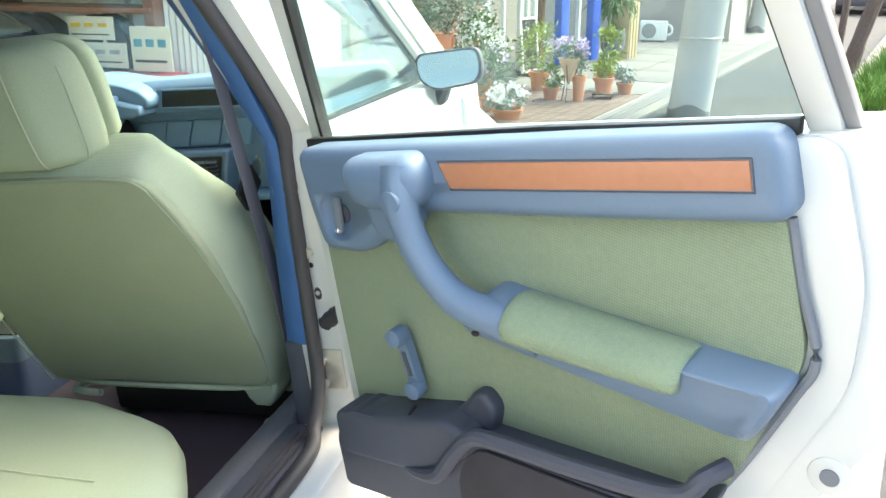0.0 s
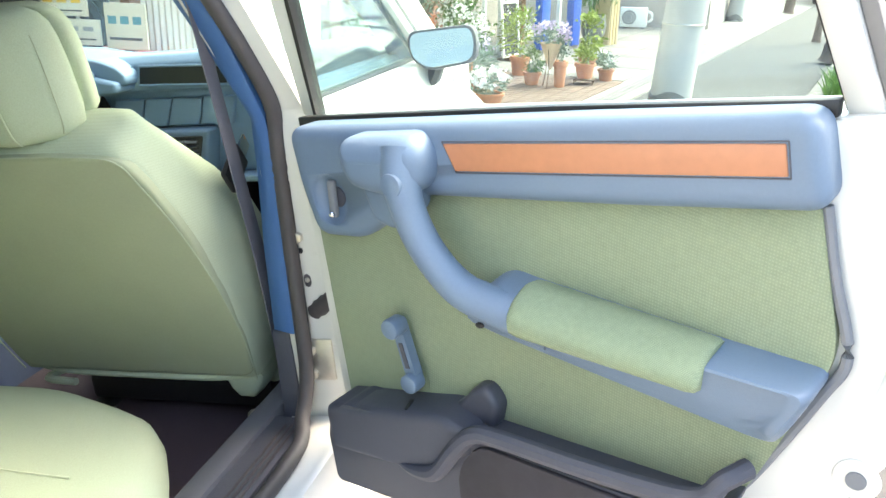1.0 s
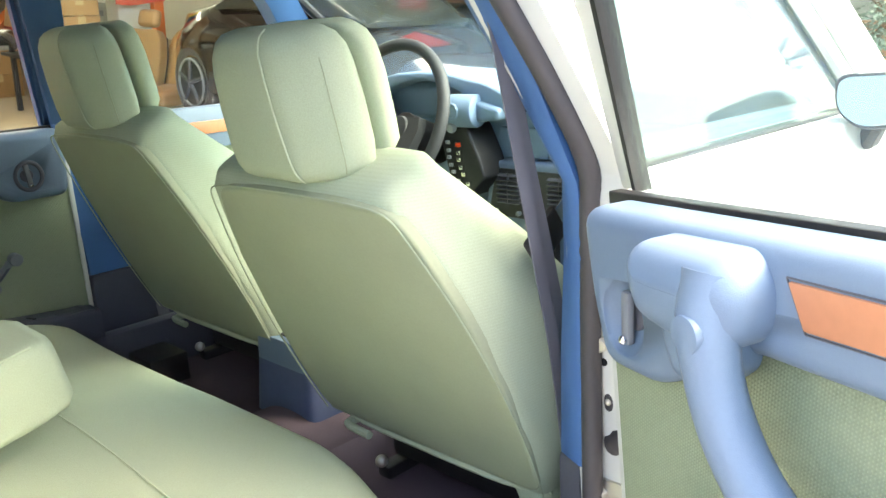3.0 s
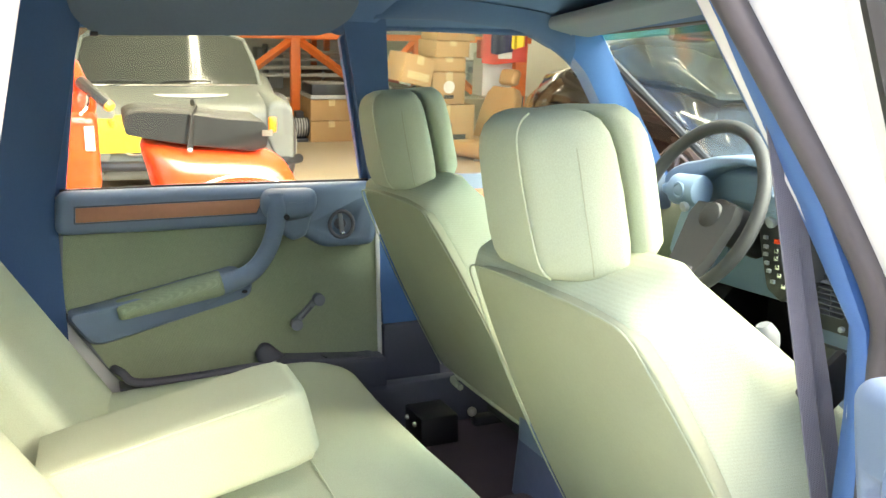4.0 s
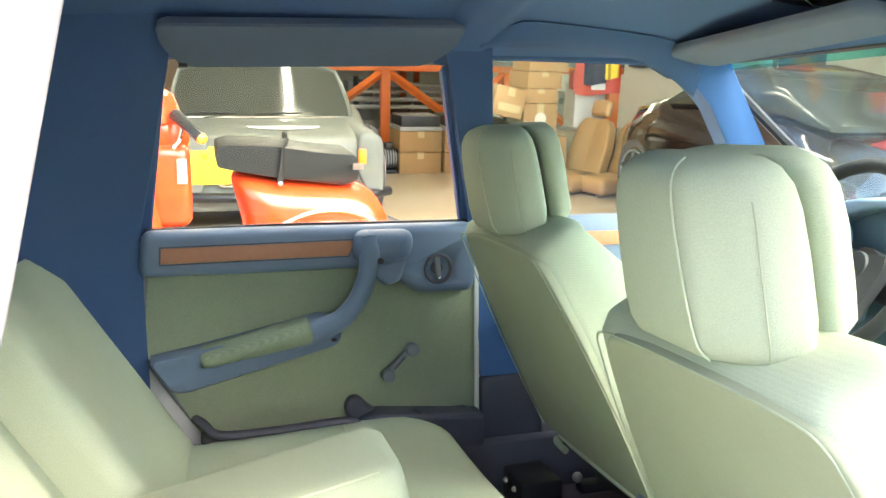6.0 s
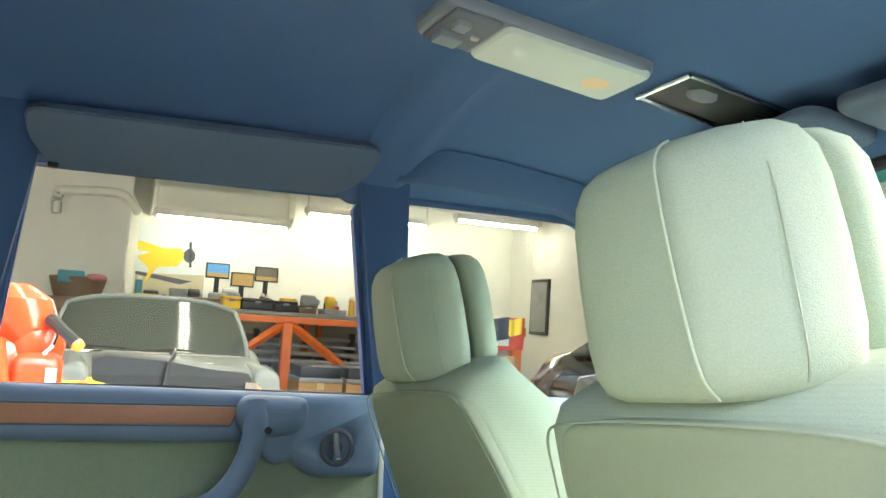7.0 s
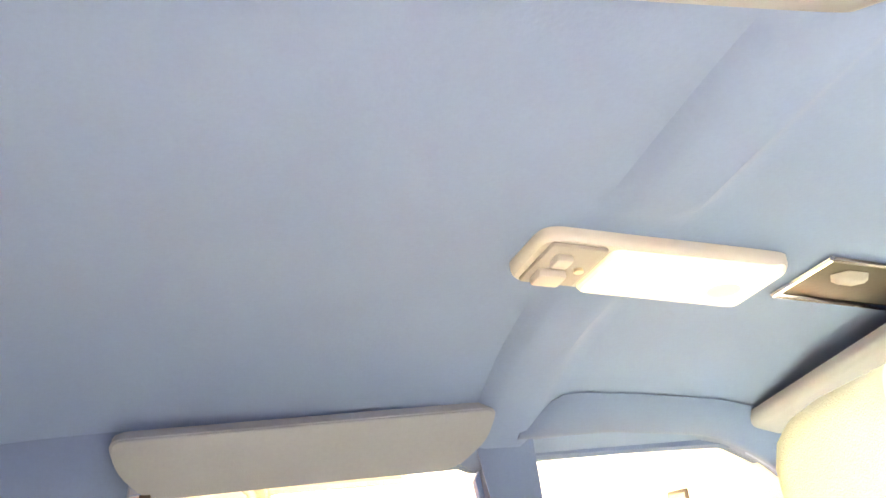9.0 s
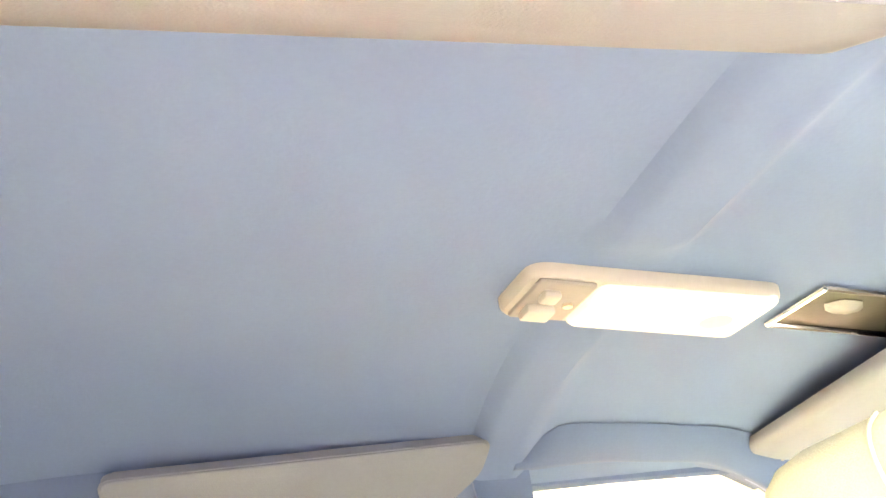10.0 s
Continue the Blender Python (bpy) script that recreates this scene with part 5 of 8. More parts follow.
def seat_belt(s, label):
    belt = thing("seat_belt", (s * 0.60, 0.0, 0.6), label, "seat belt", "seat belts")
    if s > 0:
        runs = ([(0.652, -0.100, 1.14), (0.650, -0.082, 1.06), (0.644, -0.052, 0.95), (0.636, -0.012, 0.80), (0.632, 0.02, 0.66), (0.63, 0.05, 0.42)], [(0.655, -0.094, 1.14), (0.650, -0.066, 1.04), (0.641, -0.034, 0.94), (0.629, 0.014, 0.80), (0.626, 0.046, 0.66), (0.625, 0.075, 0.42)])
    else:
        runs = ([(0.032 - tum(z, -1), y, z) for y, z in ((-0.01, 1.075), (0.02, 0.965), (0.075, 0.82), (0.13, 0.62), (0.15, 0.42))],)
    hw = 0.0105 if s > 0 else 0.014
    for run in runs:
        bm = loft([[p + Vector((-0.0008, dy, -0.006 * k)) for k, dy in ((-1, -hw), (1, hw))] + [p + Vector((0.0008, dy, -0.006 * k)) for k, dy in ((1, hw), (-1, -hw))] for p in spline(run, 6)])
        part("webbing", bm, WEB, belt, "dark grey webbing")
    part("anchor", turned(box(-0.007, 0.007, -0.011, 0.011, -0.024, 0.018, 0.005, 2), Matrix.Translation((0.652, -0.101, 1.145) if s > 0 else (0.030 - tum(1.085, -1), -0.012, 1.085)) @ Matrix.Rotation(radians(18), 4, "X")), BLACK, belt, "black belt guide")
    tongue = part("tongue", turned(box(-0.005, 0.005, -0.028, 0.035, -0.022, 0.022, 0.004), Matrix.Translation((0.606, 0.035, 0.815) if s > 0 else (0.045 - tum(0.72, -1), 0.105, 0.72)) @ Matrix.Rotation(radians(35), 4, "X")), BLACK, belt)
    part("plate", turned(box(-0.002, 0.002, 0.030, 0.062, -0.013, 0.013, 0.003), Matrix.Translation((0.606, 0.035, 0.815) if s > 0 else (0.045 - tum(0.72, -1), 0.105, 0.72)) @ Matrix.Rotation(radians(35), 4, "X")), CHROME, tongue, "steel tongue plate")
    return belt


seat_belt(1, "dark grey front seat belt hanging on the pillar")
seat_belt(-1, "dark grey front seat belt hanging on the pillar")
BASE[0] = Matrix.Identity(4)

# ---- garage hall, level with the forecourt, modelled small and grown to its true size ----
NEAR_HALL, DEEP_HALL = 1.27, 1.60  # the front of the hall, and its far end
SIZE[0] = NEAR_HALL
FL, FLB = 0.26, 0.4475  # the same floor, in the two sizes
TAN = shader("tan_floor_paint", (0.40, 0.305, 0.20), 0.6, grain=0.06, size=20, blot=0.12, blot_size=1.2, bump=0.1)
solo("floor", box(-9.5, -1.45, -4.0, 4.7, -0.1, FL), TAN, "tan painted garage floor", "floor", kind="structure")
solo("wall_south", box(-9.2, -1.45, -4.2, -4.0, FL, 2.5), PLASTER, "plain white end wall", "wall", kind="structure")
solo("wall_pier", box(-1.45, -1.15, 3.4, 3.75, 0, 2.9), PLASTER, "white corner pier beside the opening", "wall", kind="structure")
solo("wall_return", box(-1.45, -1.25, 3.75, 4.6, FL, 2.5), PLASTER, "white wall behind the corner pier", "wall", kind="structure")
solo("ceiling", box(-9.5, -0.95, -4.2, 4.7, 2.5, 2.62), PLASTER, "white garage ceiling", "ceiling", kind="structure")
for x in (-8.6, -7.5, -6.4, -5.2, -4.0, -2.8, -1.7):
    solo("ceiling_beam", box(x - 0.05, x + 0.05, -4.0, 4.42, 2.38, 2.5, 0.005), PLASTER, "white painted ceiling beam", "beam", "ceiling beams", kind="structure")
solo("facade_upper", box(-1.45, -1.15, -4.2, 3.75, 2.62, 5.5), PLASTER, "plain white upper wall over the opening", "wall", kind="structure")
SIZE[0] = DEEP_HALL
solo("wall_west", box(-7.2, -7.0, -3.4, 3.6, FLB, 2.24), PLASTER, "white plaster back wall of the garage", "wall", kind="structure")
solo("wall_north", box(-7.0, -0.93, 3.4, 3.6, FLB, 2.24), PLASTER, "white plaster end wall of the garage", "wall", kind="structure")
solo("wall_pier", box(-7.0, -6.35, -3.3, -0.27, FLB, 2.22), PLASTER, "white plaster wall projection", "wall", kind="structure")
SIZE[0] = NEAR_HALL
# corrugated column at the corner of the opening
col = thing("corrugated_column", (-1.3, 3.1, FL), "white corrugated metal column at the opening", "column")
pts = []
for i in range(24):
    a, b = -1.62 + i * 0.018, 0.012 * (i % 2)
    pts.append((a, b))
part("cladding", prism([*pts, (-1.19, 0.05), (-1.62, 0.05)], lambda x, y, d: Vector((x, 3.10 + y, d)), FL, 2.48), PLASTER, col)

TUBE = glow("fluorescent_tube", (1.0, 0.95, 0.82), 6.5)


def strip_light(x, y0, y1, z, top, label="lit white fluorescent strip light on the ceiling"):
    t = thing("strip_light", (x, (y0 + y1) / 2, z), label, "ceiling light", "strip lights")
    part("body", box(x - 0.06, x + 0.06, y0, y1, z, z + 0.05, 0.006), PLASTER, t)
    part("tube", disc((x, (y0 + y1) / 2, z - 0.012), (0, 1, 0), 0.014, y1 - y0 - 0.06, 12), TUBE, t)
    for y in (y0 + 0.02, y1 - 0.02):
        part("hanger", box(x - 0.006, x + 0.006, y - 0.006, y + 0.006, z + 0.045, top), METAL, t)
        part("end_cap", box(x - 0.03, x + 0.03, y - 0.012, y + 0.012, z - 0.03, z, 0.003), PLASTER, t)
    return t


# three unseen lights added over the middle hall to brighten the coupe
for x, y0, y1 in ((-4.6, -1.2, 0.2), (-3.4, 0.2, 1.6), (-2.4, -1.6, -0.2)):
    strip_light(x, y0, y1, 2.33, 2.5)


def long_light(y, x0, x1, z):
    t = thing("strip_light", ((x0 + x1) / 2, y, z), "lit white twin-tube strip light over the parked coupe", "ceiling light", "strip lights")
    part("body", box(x0, x1, y - 0.09, y + 0.09, z, z + 0.05, 0.006), PLASTER, t)
    for dy in (-0.045, 0.045):
        part("tube", disc(((x0 + x1) / 2, y + dy, z - 0.012), (1, 0, 0), 0.014, x1 - x0 - 0.06, 12), TUBE, t)
    for x in (x0 + 0.02, x1 - 0.02):
        part("hanger", box(x - 0.006, x + 0.006, y - 0.006, y + 0.006, z + 0.045, 2.5), METAL, t)
    return t


long_light(0.34, -4.3, -2.6, 2.36)
SIZE[0] = DEEP_HALL
for x, y0, y1, z in ((-6.55, 1.15, 2.3, 1.96), (-6.3, 2.45, 3.3, 2.02), (-6.45, -0.1, 1.0, 1.80)):
    strip_light(x, y0, y1, z, 2.226)

ac = thing("air_conditioner", (-6.75, 0.5, 1.95), "white wall air conditioner with long louvre", "air conditioner")
part("case", prism(rounded([(-6.99, 1.84), (-6.99, 2.12), (-6.70, 2.13), (-6.62, 2.06), (-6.66, 1.90), (-6.75, 1.84)], 0.02, 3), lambda x, z, d: Vector((x, d, z)), -0.10, 1.08, 0.006), shader("off_white_plastic", (0.68, 0.66, 0.58), 0.5, bump=0.05), ac)
part("louvre", box(-6.665, -6.655, -0.03, 1.01, 1.955, 1.965), GREY, ac)
part("louvre", box(-6.645, -6.635, -0.03, 1.01, 2.05, 2.058), GREY, ac)

pipe = spline([(-6.30, -0.80, 1.72), (-6.30, -0.80, 1.86), (-6.30, -0.76, 1.90), (-6.30, -0.40, 1.92), (-6.32, -0.30, 1.88), (-6.42, -0.22, 1.80)], 5)
solo("wall_pipe", tube(pipe, 0.035, 12), PLASTER, "white lagged air-conditioner pipe along the wall", "pipe")

# mural of an aeroplane, plain shapes
YEL = shader("yellow_paint", (0.80, 0.55, 0.03), 0.6, bump=0.05)
MUR = shader("pale_sky_print", (0.60, 0.66, 0.68), 0.7, bump=0.02)
mural = thing("aeroplane_poster", (-6.99, 0.15, 1.4), "large poster of a yellow aeroplane over sand", "poster")
wallp = lambda y, z, d: Vector((-6.995 + d, y, z))
part("sheet", prism([(-0.17, 1.13), (0.40, 1.13), (0.40, 1.78), (-0.17, 1.78)], wallp, 0, 0.006), MUR, mural)
part("sand", prism([(-0.17, 1.13), (0.40, 1.13), (0.40, 1.36), (-0.17, 1.34)], wallp, 0.006, 0.008), shader("sand_print", (0.46, 0.40, 0.28), 0.7), mural)
part("wing", prism([(-0.17, 1.62), (-0.17, 1.54), (0.08, 1.50), (0.12, 1.55)], wallp, 0.008, 0.010), YEL, mural)
part("fuselage", prism(rounded([(-0.17, 1.48), (0.02, 1.56), (0.18, 1.58), (0.24, 1.52), (0.16, 1.42), (0.0, 1.40), (-0.06, 1.30), (-0.10, 1.24), (-0.06, 1.38)], 0.02, 3), wallp, 0.010, 0.012), YEL, mural)
part("engine", prism([(0.26 + 0.05 * math.cos(t), 1.52 + 0.06 * math.sin(t)) for t in (i * math.pi / 8 for i in range(16))], wallp, 0.012, 0.014), SLATE, mural)
part("propeller", prism([(0.25, 1.64), (0.27, 1.64), (0.285, 1.42), (0.265, 1.42)], wallp, 0.014, 0.015), BLACK, mural)
part("shadow_wing", prism([(-0.17, 1.355), (0.02, 1.335), (0.30, 1.30), (0.20, 1.265), (0.0, 1.30), (-0.17, 1.33)], wallp, 0.008, 0.0095), SLATE, mural)

# long work bench of orange steel with things on it
bench2 = thing("steel_work_bench", (-4.95, 1.2, FLB), "orange steel work bench frame with diagonal braces", "work bench")
bx = -4.95
part("top_beam", box(bx - 0.03, bx + 0.03, -0.26, 2.5, 1.015, 1.0585, 0.004), BEAM, bench2)
part("worktop", box(-7.0, bx + 0.03, -0.26, 2.5, 1.060, 1.088, 0.004), shader("grey_bench_board", (0.22, 0.20, 0.18), 0.7), bench2)
for y in (0.72, 1.60, 2.44):
    part("post", box(bx - 0.03, bx + 0.03, y - 0.032, y + 0.032, FLB, 1.03, 0.004), BEAM, bench2)
for (y0, z0), (y1, z1) in (((0.70, 1.01), (0.36, 0.76)), ((0.74, 1.01), (1.24, 0.66)), ((1.58, 1.01), (1.24, 0.66)), ((1.62, 1.01), (2.05, 0.66))):
    part("brace", tube([(bx, y0, z0), (bx, y1, z1)], 0.030, 4, up=(1, 0, 0)), BEAM, bench2)
part("gusset", turned(box(-0.02, 0.02, -0.07, 0.07, -0.035, 0.035), Matrix.Translation((bx + 0.012, 1.24, 0.665))), BEAM, bench2)
part("lower_shelf", box(-6.6, bx - 0.05, 0.32, 2.45, 0.60, 0.62), METAL, bench2)
for k, y in enumerate((1.0, 1.10, 1.95)):
    part("stay", box(-5.6, -5.56, y - 0.02, y + 0.02, FLB, 1.06), BEAM, bench2)

rng = random.Random(5)
TONES = [shader("tool_tone_%s" % n, c, 0.5, vary=0.1) for n, c in (("black", (0.02, 0.02, 0.02)), ("steel", (0.30, 0.30, 0.30)), ("red", (0.55, 0.05, 0.03)), ("yellow", (0.75, 0.45, 0.03)), ("white", (0.6, 0.58, 0.52)), ("brown", (0.16, 0.09, 0.05)), ("teal", (0.05, 0.25, 0.32)), ("pink", (0.6, 0.2, 0.22)))]
NAMES = ["black", "steel", "red", "yellow", "white", "brown", "teal", "pink"]


def clutter(kind, x, y, z, w, d, h, tone, label):
    """A small workshop item: a lidded box, a can or a machine with a knob."""
    m = TONES[tone]
    if kind == "can":
        t = thing("spray_can", (x, y, z), label, "can", "workshop cans")
        part("can_body", disc((x, y, z + h / 2), (0, 0, 1), w / 2, h, 14, 0.004), m, t)
        part("can_cap", disc((x, y, z + h + 0.012), (0, 0, 1), w / 3, 0.024, 12, 0.003), TONES[4], t)
    elif kind == "tool":
        t = thing("power_tool", (x, y, z), label, "tool", "workshop tools")
        part("motor", disc((x, y, z + h * 0.6), (0, 1, 0), h * 0.35, w, 12, 0.01), m, t)
        part("grip", turned(box(-0.02, 0.02, -0.025, 0.025, -h * 0.3, h * 0.3, 0.01), Matrix.Translation((x, y - w * 0.3, z + h * 0.31))), TONES[0], t)
        part("chuck", disc((x, y + w * 0.6, z + h * 0.6), (0, 1, 0), h * 0.15, w * 0.3, 10), TONES[1], t)
    else:
        t = thing("tool_case", (x, y, z), label, "tool case", "workshop cases")
        part("case", box(x - d / 2, x + d / 2, y - w / 2, y + w / 2, z, z + h * 0.7, 0.008), m, t)
        part("lid", box(x - d / 2 - 0.003, x + d / 2 + 0.003, y - w / 2 - 0.003, y + w / 2 + 0.003, z + h * 0.7, z + h, 0.008), m, t)
        part("latch", box(x + d / 2, x + d / 2 + 0.008, y - 0.02, y + 0.02, z + h * 0.6, z + h * 0.8, 0.002), TONES[1], t)
    return t


y = -0.22
while y < 2.42:
    w = rng.uniform(0.05, 0.14)
    kind, tone = rng.choice(("case", "tool", "can", "case", "tool")), rng.choice((0, 0, 1, 1, 2, 3, 4, 5, 6))
    if kind == "can":
        w = 0.05
    clutter(kind, -5.75 - rng.uniform(0, 0.6), y + w / 2, 1.089, w, rng.uniform(0.10, 0.18), rng.uniform(0.06, 0.17), tone, "small %s %s on the work bench" % (NAMES[tone], {"can": "spray can", "tool": "power tool", "case": "tool case"}[kind]))
    y += w + 0.02
y = 0.40
while y < 2.40:
    w = rng.uniform(0.10, 0.26)
    kind, tone = rng.choice(("case", "tool", "case")), rng.choice((0, 0, 1, 1, 4, 5, 2))
    clutter(kind, -5.4 - rng.uniform(0, 0.4), y + w / 2, 0.621, w, rng.uniform(0.18, 0.3), rng.uniform(0.10, 0.30), tone, "dusty %s %s on the lower shelf" % (NAMES[tone], {"tool": "power tool", "case": "tool case"}[kind]))
    y += w + 0.03
for y, w, h, tn, lab in ((-0.17, 0.14, 0.06, 3, "yellow plastic parts drawer on the work bench"), (0.00, 0.17, 0.05, 1, "grey steel parts drawer on the work bench"), (0.20, 0.20, 0.06, 5, "brown wooden parts drawer on the work bench"), (0.375, 0.12, 0.085, 3, "yellow tool box on the work bench"), (0.55, 0.21, 0.08, 0, "black flat instrument case on the work bench"), (0.745, 0.16, 0.075, 0, "black flat case with a pale label"), (0.90, 0.13, 0.055, 5, "brown wooden tray of small tools"), (1.10, 0.16, 0.04, 1, "grey steel tray on the work bench"), (1.34, 0.10, 0.09, 4, "white carton of parts on the work bench")):
    clutter("case", -5.25, y, 1.089, w, 0.2, h, tn, lab)

SCREEN = [glow("lit_screen_%s" % n, c, 0.05) for n, c in (("blue", (0.06, 0.20, 0.42)), ("sand", (0.32, 0.20, 0.07)), ("dusk", (0.10, 0.085, 0.07)))]
for (y0, y1, z0, z1), sc in zip(((0.375, 0.572, 1.335, 1.465), (0.587, 0.782, 1.278, 1.40), (0.787, 0.987, 1.335, 1.465)), SCREEN):
    mon = thing("monitor", (-6.7, (y0 + y1) / 2, 1.089), "black desk monitor showing a landscape picture", "monitor", "bench monitors")
    part("frame", box(-6.72, -6.69, y0, y1, z0, z1, 0.005), BLACK, mon)
    part("picture", box(-6.689, -6.687, y0 + 0.012, y1 - 0.012, z0 + 0.012, z1 - 0.012), sc, mon)
    part("picture_ground", box(-6.687, -6.6855, y0 + 0.012, y1 - 0.012, z0 + 0.012, z0 + 0.045), SCREEN[1], mon)
    part("stand", box(-6.73, -6.71, (y0 + y1) / 2 - 0.02, (y0 + y1) / 2 + 0.02, 1.089, z0 + 0.04), BLACK, mon)
    part("foot", box(-6.78, -6.64, (y0 + y1) / 2 - 0.07, (y0 + y1) / 2 + 0.07, 1.0885, 1.10, 0.004), BLACK, mon)

# basket on a cabinet by the wall
cab = thing("wall_cabinet", (-6.15, -0.55, FLB), "brown wooden cabinet with clutter on top", "cabinet")
part("carcass", box(-6.34, -5.95, -0.82, -0.30, FLB, 1.10, 0.006), TONES[5], cab)
part("door", box(-5.95, -5.935, -0.81, -0.565, FLB + 0.03, 1.08, 0.003), TONES[5], cab)
part("door", box(-5.95, -5.935, -0.555, -0.31, FLB + 0.03, 1.08, 0.003), TONES[5], cab)
bas = thing("storage_basket", (-6.15, -0.60, 1.10), "brown basket with a blue packet", "basket")
part("basket", loft([[Vector((-6.15 + 0.14 * k * math.cos(t), -0.60 + 0.20 * k * math.sin(t), z)) for t in (i * math.pi / 10 for i in range(20))] for z, k in ((1.10, 0.8), (1.24, 1.0), (1.25, 0.95), (1.14, 0.75))]), TONES[5], bas)
part("packet", box(-6.2, -6.02, -0.74, -0.56, 1.20, 1.29, 0.01), TONES[6], bas)
part("cloth", ball((-6.06, -0.48, 1.25), 0.06, (1, 1.3, 0.5)), TONES[7], bas)

SIZE[0] = NEAR_HALL


# cartons
def carton(x, y, z, w, d, h, turn, label, mark=None, lean=0):
    """A taped cardboard box with folded flaps."""
    m = Matrix.Translation((x, y, z)) @ Matrix.Rotation(radians(turn), 4, "Z") @ Matrix.Rotation(radians(lean), 4, "X")
    c = thing("cardboard_box", (0, 0, 0), label, "box", "cartons", m=m)
    part("carton", box(-d / 2, d / 2, -w / 2, w / 2, 0, h, 0.004), CARD, c)
    part("flap", box(-d / 2, d / 2, -w / 2, -0.004, h, h + 0.004), CARD, c)
    part("flap", box(-d / 2, d / 2, 0.004, w / 2, h, h + 0.004), CARD, c)
    part("tape", box(-d / 2 - 0.001, d / 2 + 0.001, -0.025, 0.025, h + 0.004, h + 0.006), TAPE, c)
    part("tape_end", box(d / 2, d / 2 + 0.0015, -0.025, 0.025, h * 0.72, h), TAPE, c)
    if mark == "round":
        part("printed_mark", disc((d / 2 + 0.002, 0, h * 0.55), (1, 0, 0), h * 0.20, 0.002, 20), TONES[4], c)
        part("printed_bar", box(d / 2, d / 2 + 0.002, -w * 0.15, w * 0.15, h * 0.18, h * 0.30), TONES[0], c)
    elif mark:
        part("printed_bar", box(d / 2, d / 2 + 0.002, -w * 0.05, w * 0.35, h * 0.35, h * 0.45), TONES[0], c)
        part("printed_bar", box(d / 2, d / 2 + 0.002, -w * 0.35, w * 0.10, h * 0.60, h * 0.66), TONES[0], c)
    return c


TAPE = shader("packing_tape", (0.50, 0.36, 0.18), 0.3, bump=0.02)
for y, w in ((1.085, 0.325), (1.425, 0.30)):
    carton(-5.53, y, FL, w, 0.36, 0.152, 0, "brown cardboard box on the garage floor")
    carton(-5.53, y, FL + 0.160, w, 0.36, 0.152, 0, "brown cardboard box stacked under a crate")
    cr = thing("plastic_crate", (-5.53, y, FL + 0.320), "black plastic crate on two cardboard boxes", "crate", "crates")
    part("crate_body", box(-5.70, -5.36, y - w * 0.46, y + w * 0.46, FL + 0.320, FL + 0.430, 0.008), BLACK, cr)
    part("crate_rim", box(-5.715, -5.345, y - w / 2, y + w / 2, FL + 0.320, FL + 0.350, 0.004), TONES[1], cr)
# small electric motor beside the boxes
mo = thing("electric_motor", (-5.45, 0.855, FL), "small grey electric motor standing on the garage floor", "machine")
part("base", box(-5.53, -5.37, 0.80, 0.91, FL, FL + 0.025, 0.005), BLACK, mo)
part("barrel", disc((-5.45, 0.855, FL + 0.105), (0, 1, 0), 0.075, 0.11, 20, 0.010), TONES[1], mo)
for k in range(5):
    part("cooling_ring", disc((-5.45, 0.815 + 0.02 * k, FL + 0.105), (0, 1, 0), 0.081, 0.006, 20, 0.001), TONES[0], mo)
part("fan_cover", disc((-5.45, 0.922, FL + 0.105), (0, 1, 0), 0.070, 0.03, 20, 0.006), TONES[0], mo)
part("terminal_box", box(-5.49, -5.41, 0.825, 0.885, FL + 0.175, FL + 0.225, 0.006), TONES[0], mo)
SIZE[0] = DEEP_HALL
rr = thing("steel_rod_rack", (-5.38, 0.95, 0.621), "low rack of bright steel rods under the work bench", "rack")
for y in (0.60, 1.30):
    part("upright", box(-5.42, -5.34, y - 0.015, y + 0.015, 0.621, 0.96, 0.003), TONES[0], rr)
for k, (z, r) in enumerate(((0.745, 0.014), (0.80, 0.018), (0.855, 0.012), (0.905, 0.016))):
    part("rod", tube([(-5.335, 0.52 + 0.03 * k, z), (-5.335, 1.42 - 0.05 * k, z)], r, 10), METAL if k % 2 else TONES[4], rr)
SIZE[0] = NEAR_HALL
# stack seen through the front window
carton(-4.70, 1.68, FL, 0.42, 0.36, 0.36, 0, "large brown cardboard box on the floor", "bar")
carton(-4.70, 1.69, FL + 0.368, 0.25, 0.32, 0.212, 3, "brown cardboard box with a round printed mark", "round")
carton(-4.72, 1.71, FL + 0.587, 0.24, 0.32, 0.090, -2, "flat brown cardboard box in a stack")
carton(-4.72, 1.72, FL + 0.684, 0.25, 0.32, 0.105, 3, "flat brown cardboard box in a stack")
carton(-4.72, 1.75, FL + 0.796, 0.28, 0.32, 0.198, 0, "brown cardboard box with printing on a stack", "bar")
SIZE[0] = DEEP_HALL
clutter("case", -5.15, 1.66, 1.089, 0.12, 0.2, 0.15, 6, "teal plastic case on the work bench")
carton(-5.15, 1.655, 1.243, 0.12, 0.20, 0.13, 6, "small brown cardboard box on a case")
SIZE[0] = NEAR_HALL
# a dark car bonnet stored on a trestle, with a torn box on it
bon = thing("stored_bonnet", (-4.62, 1.34, FL), "dark grey car bonnet stored on a black trestle", "car part")
part("panel", sheet(lambda u, v: Vector((-4.80 + 0.34 * u, 1.24 + 0.32 * v, 0.782 - 0.058 * v - 0.05 * u * u - 0.03 * (2 * v - 1) ** 4)), 10, 14, Vector((0, 0, -0.03))), shader("dark_bonnet_paint", (0.035, 0.030, 0.036), 0.25, blot=0.1, bump=0.02, coat=0.3), bon, "dark glossy curved panel", sharp=60)
part("white_block", box(-4.50, -4.44, 1.36, 1.53, 0.630, 0.690, 0.01), PLASTER, bon)
